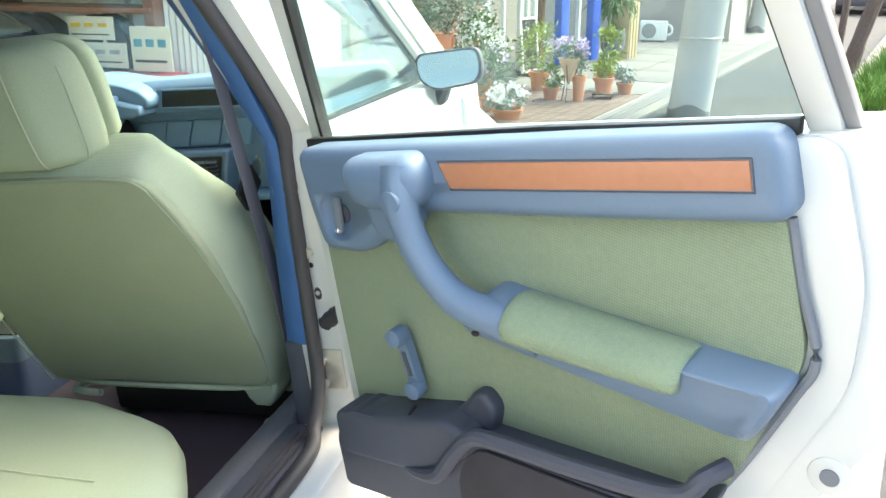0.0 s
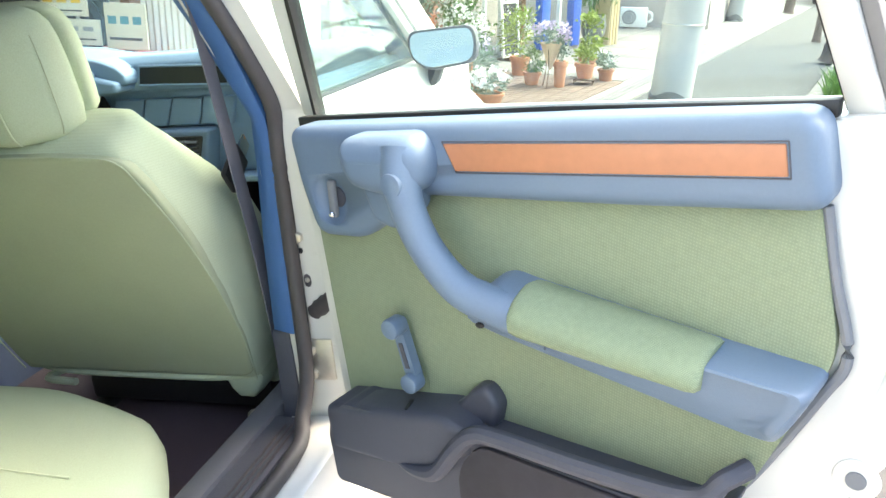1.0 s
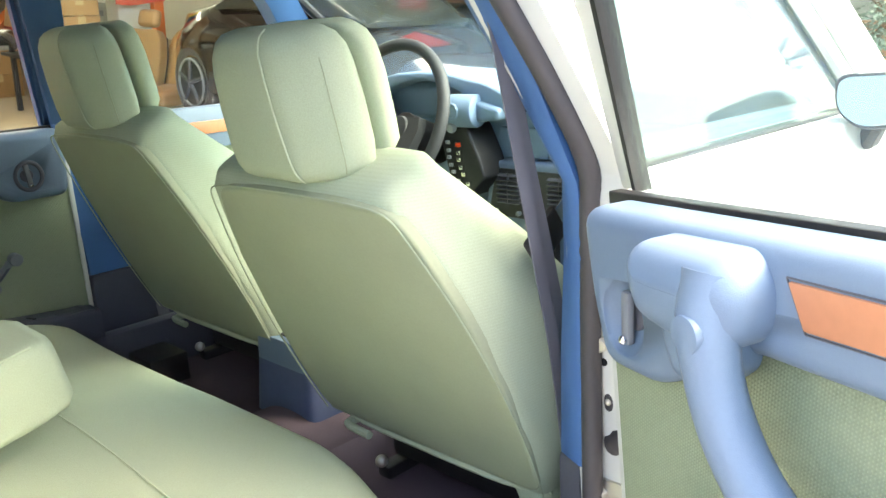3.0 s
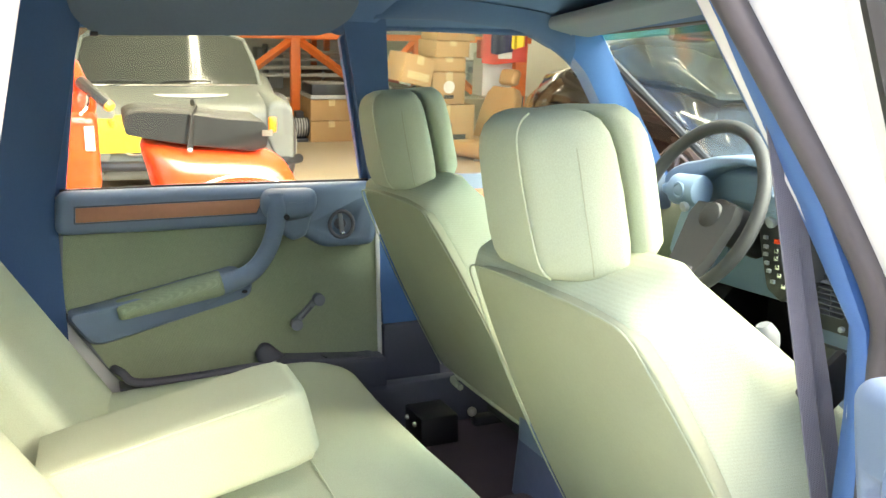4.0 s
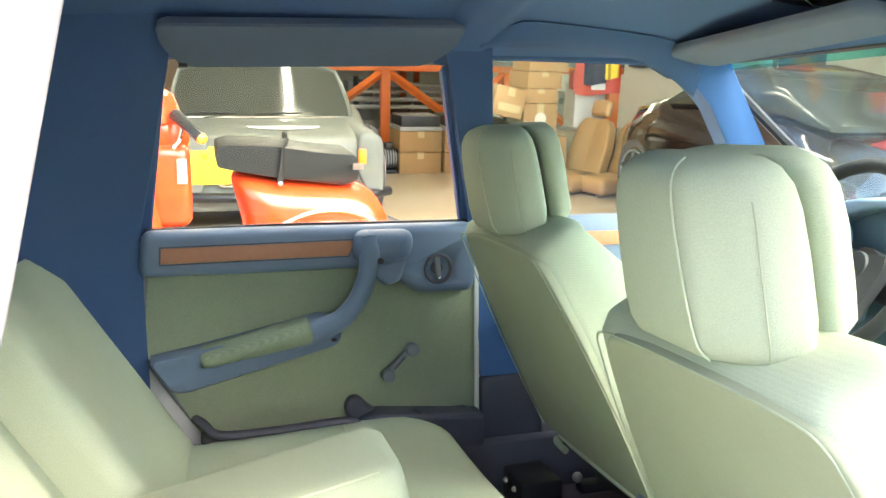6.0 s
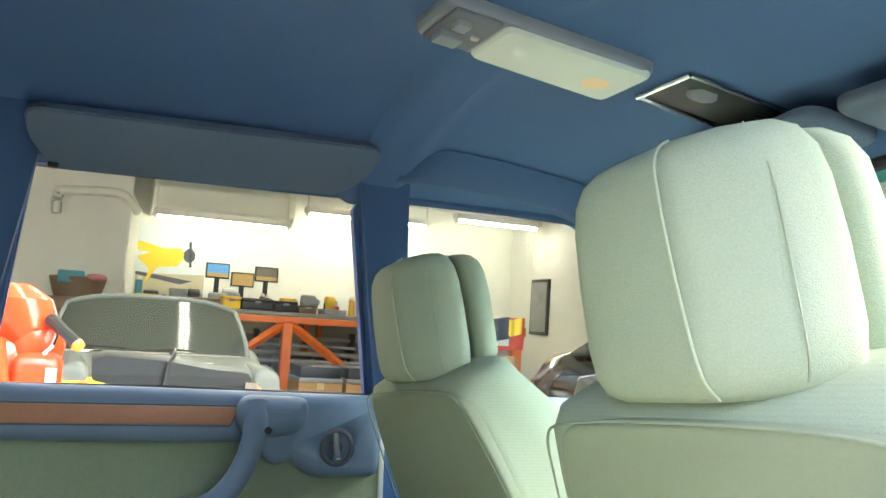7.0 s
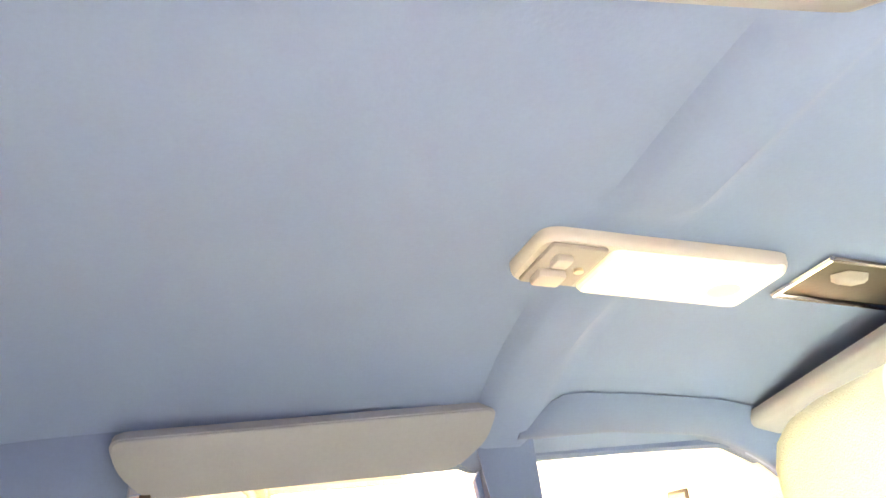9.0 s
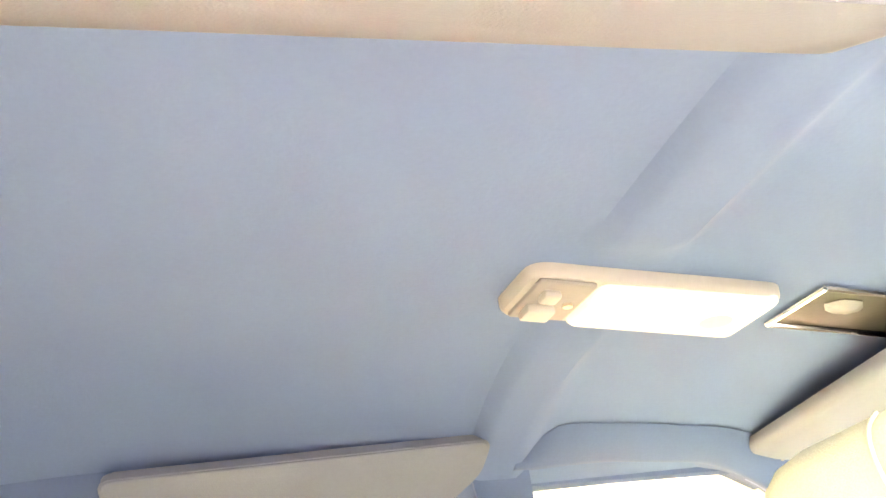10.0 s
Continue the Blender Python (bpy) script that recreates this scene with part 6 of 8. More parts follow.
part("shelf_board", box(-4.80, -4.44, 1.27, 1.555, 0.610, 0.629, 0.004), BLACK, bon)
for x in (-4.78, -4.50):
    for y in (1.33, 1.52):
        part("trestle_leg", box(x, x + 0.03, y - 0.015, y + 0.015, FL, 0.612 if x > -4.6 else 0.735, 0.003), BLACK, bon)
lean_box = carton(-4.64, 1.425, 0.764, 0.22, 0.30, 0.190, 4, "torn brown cardboard box leaning against a stack", None, -12)
part("torn_label", box(0.151, 0.153, -0.075, 0.085, 0.035, 0.085), TAPE, lean_box)

# tan car seats stored on the floor
LEATHER = shader("tan_leather", (0.40, 0.22, 0.09), 0.45, grain=0.08, size=60, blot=0.1, bump=0.15)


def stored_seat(x, y, turn, tilt, label):
    m = Matrix.Translation((x, y, FL + 0.016)) @ Matrix.Rotation(radians(turn), 4, "Z") @ Matrix.Scale(0.74, 4)
    c = thing("stored_car_seat", (0, 0, 0), label, "car seat", "stored seats", m=m)
    part("seat_cushion", box(-0.22, 0.24, -0.24, 0.24, 0.0, 0.15, 0.05, 3), LEATHER, c)
    tl = Matrix.Translation((-0.18, 0, 0.10)) @ Matrix.Rotation(radians(tilt), 4, "Y")
    part("seat_back", turned(loft([[Vector((x_ * 1.0, y_ * k, z)) for x_, y_ in rounded([(-0.07, -0.22), (0.05, -0.22), (0.02, 0), (0.05, 0.22), (-0.07, 0.22)], 0.03, 3)] for z, k in ((0.0, 1), (0.3, 1.0), (0.48, 0.85), (0.55, 0.6))]), tl), LEATHER, c)
    part("headrest", turned(box(-0.06, 0.04, -0.11, 0.11, 0.58, 0.74, 0.045, 4), tl), LEATHER, c)
    for yy in (-0.19, 0.19):
        part("side_strap", turned(tube(spline([(-0.075, yy, 0.05), (-0.08, yy, 0.3), (-0.07, yy * 0.85, 0.5)], 4), 0.018, 6), tl), BLACK, c)
    for yy in (-0.16, 0.16):
        part("rail", box(-0.2, 0.22, yy - 0.015, yy + 0.015, -0.02, 0.0), METAL, c)
    return c


stored_seat(-4.50, 1.92, -66, -20, "tan leather car seat stored upright on the floor")
stored_seat(-4.34, 2.10, -74, -26, "tan leather car seat stored beside boxes")

# red and orange stand with cloths
stand = thing("garment_stand", (-4.75, 2.25, FL), "red and orange tubular stand with draped cloths", "stand")
for x in (-4.75, -5.05):
    part("upright", box(x - 0.03, x + 0.03, 2.29, 2.36, FL, 1.02), BEAM, stand)
part("cross_bar", box(-4.79, -4.71, 2.00, 2.37, 0.93, 1.06, 0.01), TONES[2], stand)
part("white_band", box(-4.708, -4.704, 2.13, 2.25, 0.932, 1.055), PLASTER, stand)
part("drawer_box", box(-4.97, -4.79, 2.06, 2.30, 0.66, 0.96, 0.006), PLASTER, stand)
for y0, y1, z0, dx, tn, nm in ((2.01, 2.36, 0.90, -0.012, TONES[2], "red cloth"), (2.07, 2.24, 0.97, 0.004, shader("navy_cloth", (0.02, 0.02, 0.06), 0.9), "navy cloth"), (2.22, 2.33, 1.01, 0.010, YEL, "yellow cloth")):
    part("cloth", sheet(lambda u, v, y0=y0, y1=y1, z0=z0, dx=dx: Vector((-4.69 + dx + 0.012 * math.sin(9 * u) - 0.10 * max(0, v - 0.7), y0 + (y1 - y0) * u, z0 + (1.125 - z0) * min(1, v / 0.7) - 0.01 * math.sin(5 * u))), 10, 8, Vector((-0.004, 0, 0))), tn, stand, nm)

# framed poster on the end wall, shelf unit
SIZE[0] = DEEP_HALL
fr = thing("framed_poster", (-6.3, 3.39, 1.3), "narrow dark framed poster on the end wall", "picture frame")
part("frame", box(-6.52, -6.18, 3.375, 3.399, 1.03, 1.55, 0.006), BLACK, fr)
part("print", box(-6.49, -6.21, 3.370, 3.376, 1.06, 1.52), shader("grey_print", (0.25, 0.24, 0.24), 0.6, blot=0.4, blot_size=8), fr)

SIZE[0] = NEAR_HALL
rack = thing("storage_rack", (-2.6, 3.2, FL), "brown wooden shelf rack along the end wall", "shelf")
RACKWOOD = shader("rack_wood", (0.22, 0.09, 0.05), 0.6, grain=0.1, size=40, bump=0.1)
for x in (-3.9, -2.78, -1.66):
    part("upright", box(x - 0.03, x + 0.03, 3.02, 3.38, FL, 1.75, 0.003), RACKWOOD, rack)
for z in (0.55, 0.98, 1.28):
    part("shelf", box(-3.92, -1.64, 3.0, 3.39, z, z + 0.03, 0.003), RACKWOOD, rack)
for x in (-3.6, -3.2, -2.5, -2.05):
    pair = thing("tyre_pair", (x, 3.16, 0.58), "two black tyres standing on the rack", "tyres", "stored tyres")
    for k in range(2):
        part("tyre", tube([(x + 0.14 * math.cos(t), 3.10 + 0.13 * k, 0.775 + 0.14 * math.sin(t)) for t in (i * math.pi / 12 for i in range(24))], 0.055, 8, up=(0, 1, 0), loop=True), RUBBER, pair)
for i, (x, w, h, tn) in enumerate(((-3.7, 0.22, 0.12, 2), (-3.45, 0.2, 0.09, 3), (-3.2, 0.22, 0.07, 4), (-2.95, 0.2, 0.10, 1), (-2.6, 0.26, 0.08, 3), (-2.3, 0.2, 0.10, 4), (-1.95, 0.22, 0.12, 0))):
    clutter("case", x, 3.16, 1.311, 0.24, w, h, tn, "%s case on the top shelf of the rack" % NAMES[tn])
def board(x0, x1, z0, z1, y, tn, label):
    bd = thing("parts_card", ((x0 + x1) / 2, y, z0), label, "card", "parts cards")
    part("card", box(x0, x1, y, y + 0.012, z0, z1, 0.002), PAPER, bd)
    for k in range(3):
        part("printed_bar", box(x0 + 0.02 + k * (x1 - x0) * 0.3, x0 + 0.02 + k * (x1 - x0) * 0.3 + (x1 - x0) * 0.2, y - 0.002, y, z0 + (z1 - z0) * 0.55, z0 + (z1 - z0) * 0.72), tn, bd)
    part("printed_bar", box(x0 + 0.02, x1 - 0.03, y - 0.002, y, z0 + (z1 - z0) * 0.2, z0 + (z1 - z0) * 0.26), TONES[0], bd)
PAPER = shader("cream_card", (0.62, 0.58, 0.46), 0.7, blot=0.08)
board(-2.14, -1.86, 0.845, 0.965, 2.985, TONES[3], "cream parts card with small printed pictures")
board(-2.10, -1.80, 0.70, 0.83, 2.99, TONES[1], "cream parts card with small printed pictures")
board(-1.76, -1.52, 0.69, 0.92, 2.98, TONES[6], "cream card with a ring picture")
solo("red_tray", box(-1.95, -1.50, 2.90, 3.3, 0.60, 0.675, 0.01), TONES[2], "red metal tray on the rack", "tray")
# red wall screen
tv = thing("wall_screen", (-2.3, 3.3, 1.5), "black framed wall screen showing a red picture", "screen")
part("frame", box(-2.62, -2.08, 2.95, 2.99, 1.36, 1.66, 0.008), BLACK, tv)
part("picture", box(-2.60, -2.10, 2.946, 2.951, 1.38, 1.64), glow("red_screen", (0.6, 0.03, 0.02), 0.4), tv)
part("bracket", box(-2.38, -2.32, 2.99, 4.435, 1.46, 1.52), BLACK, tv)

# ---- silver car in the garage, nose towards the opening ----
sc = thing("silver_coupe", (-4.2, -0.15, FL), "grey-green classic coupe with a yellow board at its nose", "car")
DARKGLASS = shader("dark_reflecting_glass", (0.045, 0.05, 0.042), 0.10, grain=0.0, blot=0.0, bump=0.0)
cy = -0.14


def car_section(x, hw, zlow, zshoulder, ztop, k=0.92):
    return [Vector((x, cy + yy, z)) for yy, z in rounded([(-hw, zlow), (-hw, zshoulder), (-hw * k, ztop), (hw * k, ztop), (hw, zshoulder), (hw, zlow)], 0.05, 4)]


part("body", loft([car_section(*a) for a in ((-3.262, 0.42, 0.44, 0.68, 0.715), (-3.268, 0.445, 0.43, 0.71, 0.738), (-3.29, 0.465, 0.42, 0.735, 0.762), (-3.38, 0.475, 0.42, 0.75, 0.780), (-3.58, 0.48, 0.42, 0.755, 0.795), (-3.9, 0.52, 0.42, 0.76, 0.812), (-4.6, 0.63, 0.42, 0.76, 0.83), (-5.6, 0.62, 0.42, 0.74, 0.80), (-6.0, 0.55, 0.46, 0.66, 0.72))]), SILVER, sc, "grey-green bodywork", sharp=50)
for s in (-1, 1):
    fender = [(0.345, 0.62), (0.352, 0.775), (0.385, 0.802), (0.44, 0.800), (0.474, 0.770), (0.482, 0.70), (0.480, 0.50), (0.42, 0.44)]
    part("wing", loft([[Vector((x, cy + s * (0.42 + (y - 0.42) * k), 0.60 + (z - 0.60) * k)) for y, z in rounded(fender, 0.02, 3)] for x, k in ((-3.235, 0.80), (-3.238, 0.93), (-3.255, 0.99), (-3.32, 1.0), (-3.7, 1.02), (-4.0, 0.97))]), SILVER, sc, "rounded front wing", sharp=60)
    lampo = part("headlamp", disc((-3.255, cy + s * 0.27, 0.60), (1, 0, 0), 0.065, 0.03, 20, 0.004), CHROME, sc)
    part("lamp_glass", ball((-3.245, cy + s * 0.27, 0.60), 0.056, (0.2, 1, 1)), DARKGLASS, lampo)
    part("indicator", box(-3.30, -3.226, cy + s * 0.372 - 0.020, cy + s * 0.372 + 0.022, 0.642, 0.722, 0.012), shader("amber_lens", (0.9, 0.25, 0.02), 0.2), sc, "amber indicator")
    whl = part("wheel", disc((-3.75, cy + s * 0.50, FL + 0.26), (0, 1, 0), 0.17, 0.14, 24, 0.01), METAL, sc)
    part("tyre", tube([(-3.75 + 0.21 * math.cos(t), cy + s * 0.50, FL + 0.265 + 0.21 * math.sin(t)) for t in (i * math.pi / 14 for i in range(28))], 0.055, 8, up=(0, 1, 0), loop=True), RUBBER, whl)
    whl = part("wheel", disc((-5.5, cy + s * 0.56, FL + 0.26), (0, 1, 0), 0.17, 0.14, 24, 0.01), METAL, sc)
    part("tyre", tube([(-5.5 + 0.21 * math.cos(t), cy + s * 0.56, FL + 0.265 + 0.21 * math.sin(t)) for t in (i * math.pi / 14 for i in range(28))], 0.055, 8, up=(0, 1, 0), loop=True), RUBBER, whl)


def glasshouse(u, v):
    yy = (2 * u - 1) * (0.485 - 0.055 * v ** 2)
    return Vector((-3.86 - 0.22 * v - 0.08 * (2 * u - 1) ** 2, cy - 0.045 + yy, 0.815 + 0.285 * v - 0.045 * v * (2 * u - 1) ** 4 - 0.01 * (2 * u - 1) ** 2))


part("windscreen", sheet(glasshouse, 16, 6, Vector((-0.006, 0, 0))), DARKGLASS, sc, "dark reflecting windscreen")
edge = [glasshouse(0, i / 6) for i in range(7)] + [glasshouse(i / 16, 1) for i in range(1, 17)] + [glasshouse(1, 1 - i / 6) for i in range(1, 7)]
part("screen_frame", tube(edge, 0.013, 8), SILVER, sc)
part("screen_sill", tube([glasshouse(i / 16, 0) for i in range(17)], 0.010, 8), CHROME, sc)
part("roof", loft([[Vector((x, cy - 0.045 + yy, z)) for yy, z in rounded([(-hw - 0.06, 0.80), (-hw, zt - 0.03), (-hw * 0.6, zt), (hw * 0.6, zt), (hw, zt - 0.03), (hw + 0.06, 0.80)], 0.05, 4)] for x, hw, zt in ((-4.14, 0.405, 1.092), (-4.5, 0.42, 1.105), (-5.0, 0.42, 1.08), (-5.6, 0.38, 0.84))]), SILVER, sc)
for y in (-0.45, -0.10):
    part("wiper", tube([(-3.845, cy + y, 0.835), (-3.85, cy + y + 0.10, 0.842), (-3.86, cy + y + 0.26, 0.838)], 0.006, 6), BLACK, sc, "black wiper")
# a separate yellow board before the coupe's left front, modelled as a part of it
part("nose_board", sheet(lambda u, v: Vector((-3.225 - 3 * max(0, 0.17 * u - 0.10) ** 2, cy - 0.47 + 0.34 * v, 0.562 + 0.172 * u)), 8, 8, Vector((-0.03, 0, 0))), YEL, sc, "yellow board at the left of the coupe's front")
part("number_roundel", sheet(lambda u, v: Vector((-3.62 + 0.16 * math.sqrt(u) * math.cos(2 * math.pi * v), cy + 0.03 + 0.19 * math.sqrt(u) * math.sin(2 * math.pi * v), 0.792)), 6, 24, Vector((0, 0, 0.004))), PLASTER, sc, "plain white roundel")
part("bumper", tube(spline([(-3.30, cy - 0.52, 0.50), (-3.22, cy - 0.38, 0.50), (-3.20, cy, 0.50), (-3.22, cy + 0.38, 0.50), (-3.30, cy + 0.52, 0.50)], 5), 0.024, 10), BLACK, sc, "black bumper")
part("grille", box(-3.29, -3.26, cy - 0.30, cy + 0.30, 0.545, 0.63, 0.005), BLACK, sc)

# ---- orange scooter, side on ----
sx = -1.95
sco = thing("motor_scooter", (sx, -0.4, FL), "glossy orange motor scooter with black seat", "scooter")
bodyp = [(-0.46, 0.825), (-0.30, 0.80), (-0.06, 0.785), (0.02, 0.745), (0.09, 0.60), (0.08, 0.45), (-0.05, 0.40), (-0.30, 0.42), (-0.40, 0.52), (-0.42, 0.66)]
o = rounded(bodyp, 0.05, 4)
part("rear_body", loft([[Vector((sx + d, -0.18 + (y + 0.18) * k, 0.58 + (z - 0.58) * k)) for y, z in o] for d, k in ((-0.17, 0.6), (-0.15, 0.82), (-0.09, 0.97), (0, 1.0), (0.09, 0.97), (0.15, 0.82), (0.17, 0.6))]), ORANGE, sco, "orange rear bodywork", sharp=60)
part("side_cowl", ball((sx + 0.13, -0.16, 0.60), 0.15, (0.55, 1.25, 0.75), 20, 12), ORANGE, sco)
part("cowl_trim", tube(spline([(sx + 0.19, -0.35, 0.655), (sx + 0.20, -0.20, 0.715), (sx + 0.20, -0.05, 0.70), (sx + 0.17, 0.05, 0.61)], 5), 0.006, 6), CHROME, sco)
seatp = rounded([(-0.495, 0.845), (-0.497, 0.908), (-0.46, 0.922), (-0.30, 0.914), (-0.18, 0.893), (-0.066, 0.884), (-0.054, 0.86), (-0.056, 0.792), (-0.10, 0.780), (-0.30, 0.805), (-0.42, 0.828)], 0.012, 4)
SEATV = shader("black_seat_vinyl", (0.008, 0.009, 0.009), 0.42, grain=0.1, bump=0.1)
seat = part("seat", loft([[Vector((sx + d, y, 0.86 + (z - 0.86) * k)) for y, z in seatp] for d, k in ((-0.13, 0.80), (-0.12, 0.95), (0, 1.0), (0.12, 0.97), (0.13, 0.88))]), SEATV, sco, "black vinyl seat", sharp=60)
part("seat_strap", tube([(sx + 0.137, -0.305, 0.79), (sx + 0.135, -0.295, 0.90), (sx + 0.08, -0.275, 0.925), (sx, -0.27, 0.930), (sx - 0.1, -0.27, 0.920)], 0.012, 6, 0.4), SEATV, seat)
part("strap_button", ball((sx + 0.142, -0.305, 0.795), 0.010), CHROME, seat)
part("seat_badge", box(sx + 0.134, sx + 0.140, -0.075, -0.040, 0.835, 0.855), CHROME, seat)
apron = rounded([(-0.20, 0.0), (-0.16, -0.04), (0.16, -0.04), (0.20, 0.0), (0.16, 0.03), (-0.16, 0.03)], 0.02, 3)
part("legshield", loft([[Vector((sx + x * k, -0.68 - sh + y, z)) for x, y in apron] for z, k, sh in ((0.40, 0.8, -0.04), (0.60, 1.0, 0.0), (0.85, 0.95, 0.05), (0.95, 0.7, 0.07))]), ORANGE, sco, "orange leg shield")
part("front_fairing", box(sx - 0.15, sx + 0.10, -0.86, -0.655, 0.46, 0.97, 0.07, 5), ORANGE, sco, "large orange front fairing")
part("glovebox", box(sx - 0.13, sx + 0.13, -0.70, -0.572, 0.66, 0.915, 0.035, 4), ORANGE, sco)
part("steering_neck", loft([[Vector((sx + 0.11 * k * math.cos(t), -0.655 + y0 + 0.085 * k * math.sin(t), z)) for t in (i * math.pi / 8 for i in range(16))] for z, k, y0 in ((0.88, 0.85, 0.0), (0.92, 0.95, 0.004), (0.97, 0.98, 0.0), (1.0, 0.85, -0.01))]), ORANGE, sco)
part("glovebox_badge", box(sx + 0.131, sx + 0.134, -0.612, -0.585, 0.80, 0.875), PLASTER, sco)
part("handlebar_cowl", loft([[Vector((sx + 0.12 * k * math.cos(t), -0.680 + y0 + 0.095 * k * math.sin(t), z)) for t in (i * math.pi / 8 for i in range(16))] for z, k, y0 in ((0.93, 0.7, 0.0), (0.98, 1.0, 0.0), (1.06, 1.0, -0.03), (1.10, 0.6, -0.05))]), ORANGE, sco)
AMBER = shader("orange_marker", (0.9, 0.30, 0.03), 0.3)
for s in (-1, 1):
    bar = ((sx + 0.10, -0.612, 1.005), (sx + 0.175, -0.570, 0.972), (sx + 0.20, -0.540, 0.946)) if s > 0 else ((sx - 0.10, -0.72, 1.03), (sx - 0.17, -0.78, 1.0), (sx - 0.22, -0.83, 0.96))
    g = part("grip", tube(bar, [0.020, 0.016, 0.017], 10), SEATV, sco)
    part("grip_end", tube([bar[2], Vector(bar[2]) * 1.28 - Vector(bar[1]) * 0.28, Vector(bar[2]) * 1.40 - Vector(bar[1]) * 0.40], [0.018, 0.015, 0.006], 10), AMBER, g, "orange bar-end marker")
    part("brake_lever", tube(spline([(bar[0][0] + 0.03, bar[0][1] + 0.02, 0.99), (bar[1][0], bar[1][1] - 0.03, 0.94), (bar[1][0] + 0.01, bar[1][1] - 0.05, 0.915)], 4), 0.006, 6), CHROME, sco)
part("headlamp", disc((sx, -0.80, 1.03), (0, 1, 0), 0.07, 0.05, 20, 0.006), CHROME, sco)
part("footboard", box(sx - 0.19, sx + 0.19, -0.66, -0.32, 0.40, 0.43, 0.01), ORANGE, sco)
for y in (-0.86, 0.02):
    w = part("wheel", disc((sx, y, FL + 0.20), (1, 0, 0), 0.12, 0.06, 20), METAL, sco)
    part("tyre", tube([(sx, y + 0.155 * math.cos(t), FL + 0.20 + 0.155 * math.sin(t)) for t in (i * math.pi / 12 for i in range(24))], 0.045, 8, up=(1, 0, 0), loop=True), RUBBER, w)
part("fork", tube([(sx + 0.05, -0.86, FL + 0.2), (sx + 0.05, -0.74, 0.7)], 0.02, 8), METAL, sco)
part("stand", tube([(sx - 0.12, -0.2, FL + 0.005), (sx, -0.25, 0.42), (sx + 0.12, -0.2, FL + 0.005)], 0.012, 6), METAL, sco)

# ---- black car at the end of the hall ----
BLACKPAINT = shader("black_car_paint", (0.012, 0.007, 0.006), 0.12, grain=0.01, bump=0.0, coat=0.6)
bc = thing("black_coupe", (-3.0, 2.4, FL), "glossy black rounded coupe parked by the end wall", "car")


def bsec(x, hw, z0, z1, k=0.8):
    return [Vector((x, 2.42 + yy, z)) for yy, z in rounded([(-hw, z0), (-hw, z0 + (z1 - z0) * 0.7), (-hw * k, z1), (hw * k, z1), (hw, z0 + (z1 - z0) * 0.7), (hw, z0)], 0.08, 5)]


part("body", loft([bsec(*a) for a in ((-4.05, 0.30, 0.48, 0.70), (-3.98, 0.40, 0.44, 0.82), (-3.8, 0.45, 0.42, 0.92), (-3.5, 0.46, 0.42, 0.97), (-3.0, 0.46, 0.42, 0.96), (-2.4, 0.46, 0.42, 0.93), (-1.95, 0.42, 0.44, 0.84), (-1.85, 0.34, 0.46, 0.74))]), BLACKPAINT, bc, "glossy black bodywork", sharp=60)
part("cabin", loft([bsec(*a) for a in ((-3.45, 0.42, 0.92, 0.97, 0.75), (-3.2, 0.40, 0.92, 1.12, 0.75), (-2.9, 0.39, 0.92, 1.17, 0.75), (-2.5, 0.38, 0.92, 1.12, 0.75), (-2.2, 0.36, 0.9, 0.93, 0.75))]), DARKGLASS, bc, "dark cabin glass", sharp=60)
for x in (-3.70, -2.3):
    for s in (-1, 1):
        w = part("wheel", disc((x, 2.42 + s * 0.41, FL + 0.23), (0, 1, 0), 0.155, 0.10, 24, 0.01), BLACK, bc, "black alloy wheel")
        part("tyre", tube([(x + 0.182 * math.cos(t), 2.42 + s * 0.41, FL + 0.235 + 0.182 * math.sin(t)) for t in (i * math.pi / 14 for i in range(28))], 0.052, 8, up=(0, 1, 0), loop=True), RUBBER, w)
        part("rim", tube([(x + 0.14 * math.cos(t), 2.42 + s * 0.462, FL + 0.235 + 0.14 * math.sin(t)) for t in (i * math.pi / 14 for i in range(28))], 0.008, 6, up=(0, 1, 0), loop=True), GREY, w)
        for a in range(5):
            t = a * 2 * math.pi / 5 + 0.3
            part("spoke", tube([(x, 2.42 + s * 0.470, FL + 0.235), (x + 0.135 * math.cos(t), 2.42 + s * 0.464, FL + 0.235 + 0.135 * math.sin(t))], 0.013, 6), SLATE, w)

# ---- the street and the flower shop beyond the open door ----
SIZE[0] = 1.0
BASE[0] = Matrix.Identity(4)
TERRA = shader("terracotta", (0.50, 0.22, 0.12), 0.85, grain=0.10, size=60, blot=0.15, blot_size=9, bump=0.2, vary=0.12)
ORANGE_POT = shader("orange_plastic_planter", (0.72, 0.25, 0.13), 0.6, grain=0.05, blot=0.08, bump=0.05)
BUFF = shader("buff_cone_pot", (0.62, 0.46, 0.32), 0.8, grain=0.08, size=80, blot=0.10, bump=0.15)
GREYPOT = shader("grey_glazed_pot", (0.16, 0.16, 0.16), 0.4, grain=0.08, blot=0.10, bump=0.05)
LEAF = shader("mid_green_leaf", (0.075, 0.155, 0.035), 0.55, grain=0.2, size=40, blot=0.35, blot_size=9, bump=0.1)
LEAF_GREY = shader("grey_green_leaf", (0.17, 0.23, 0.17), 0.6, grain=0.2, size=40, blot=0.30, blot_size=9, bump=0.1)
LEAF_LIME = shader("lime_green_leaf", (0.24, 0.31, 0.05), 0.55, grain=0.2, size=40, blot=0.30, blot_size=9, bump=0.1)
GRASS = shader("grass_blade", (0.12, 0.24, 0.045), 0.6, grain=0.2, size=30, blot=0.35, blot_size=5, bump=0.1)
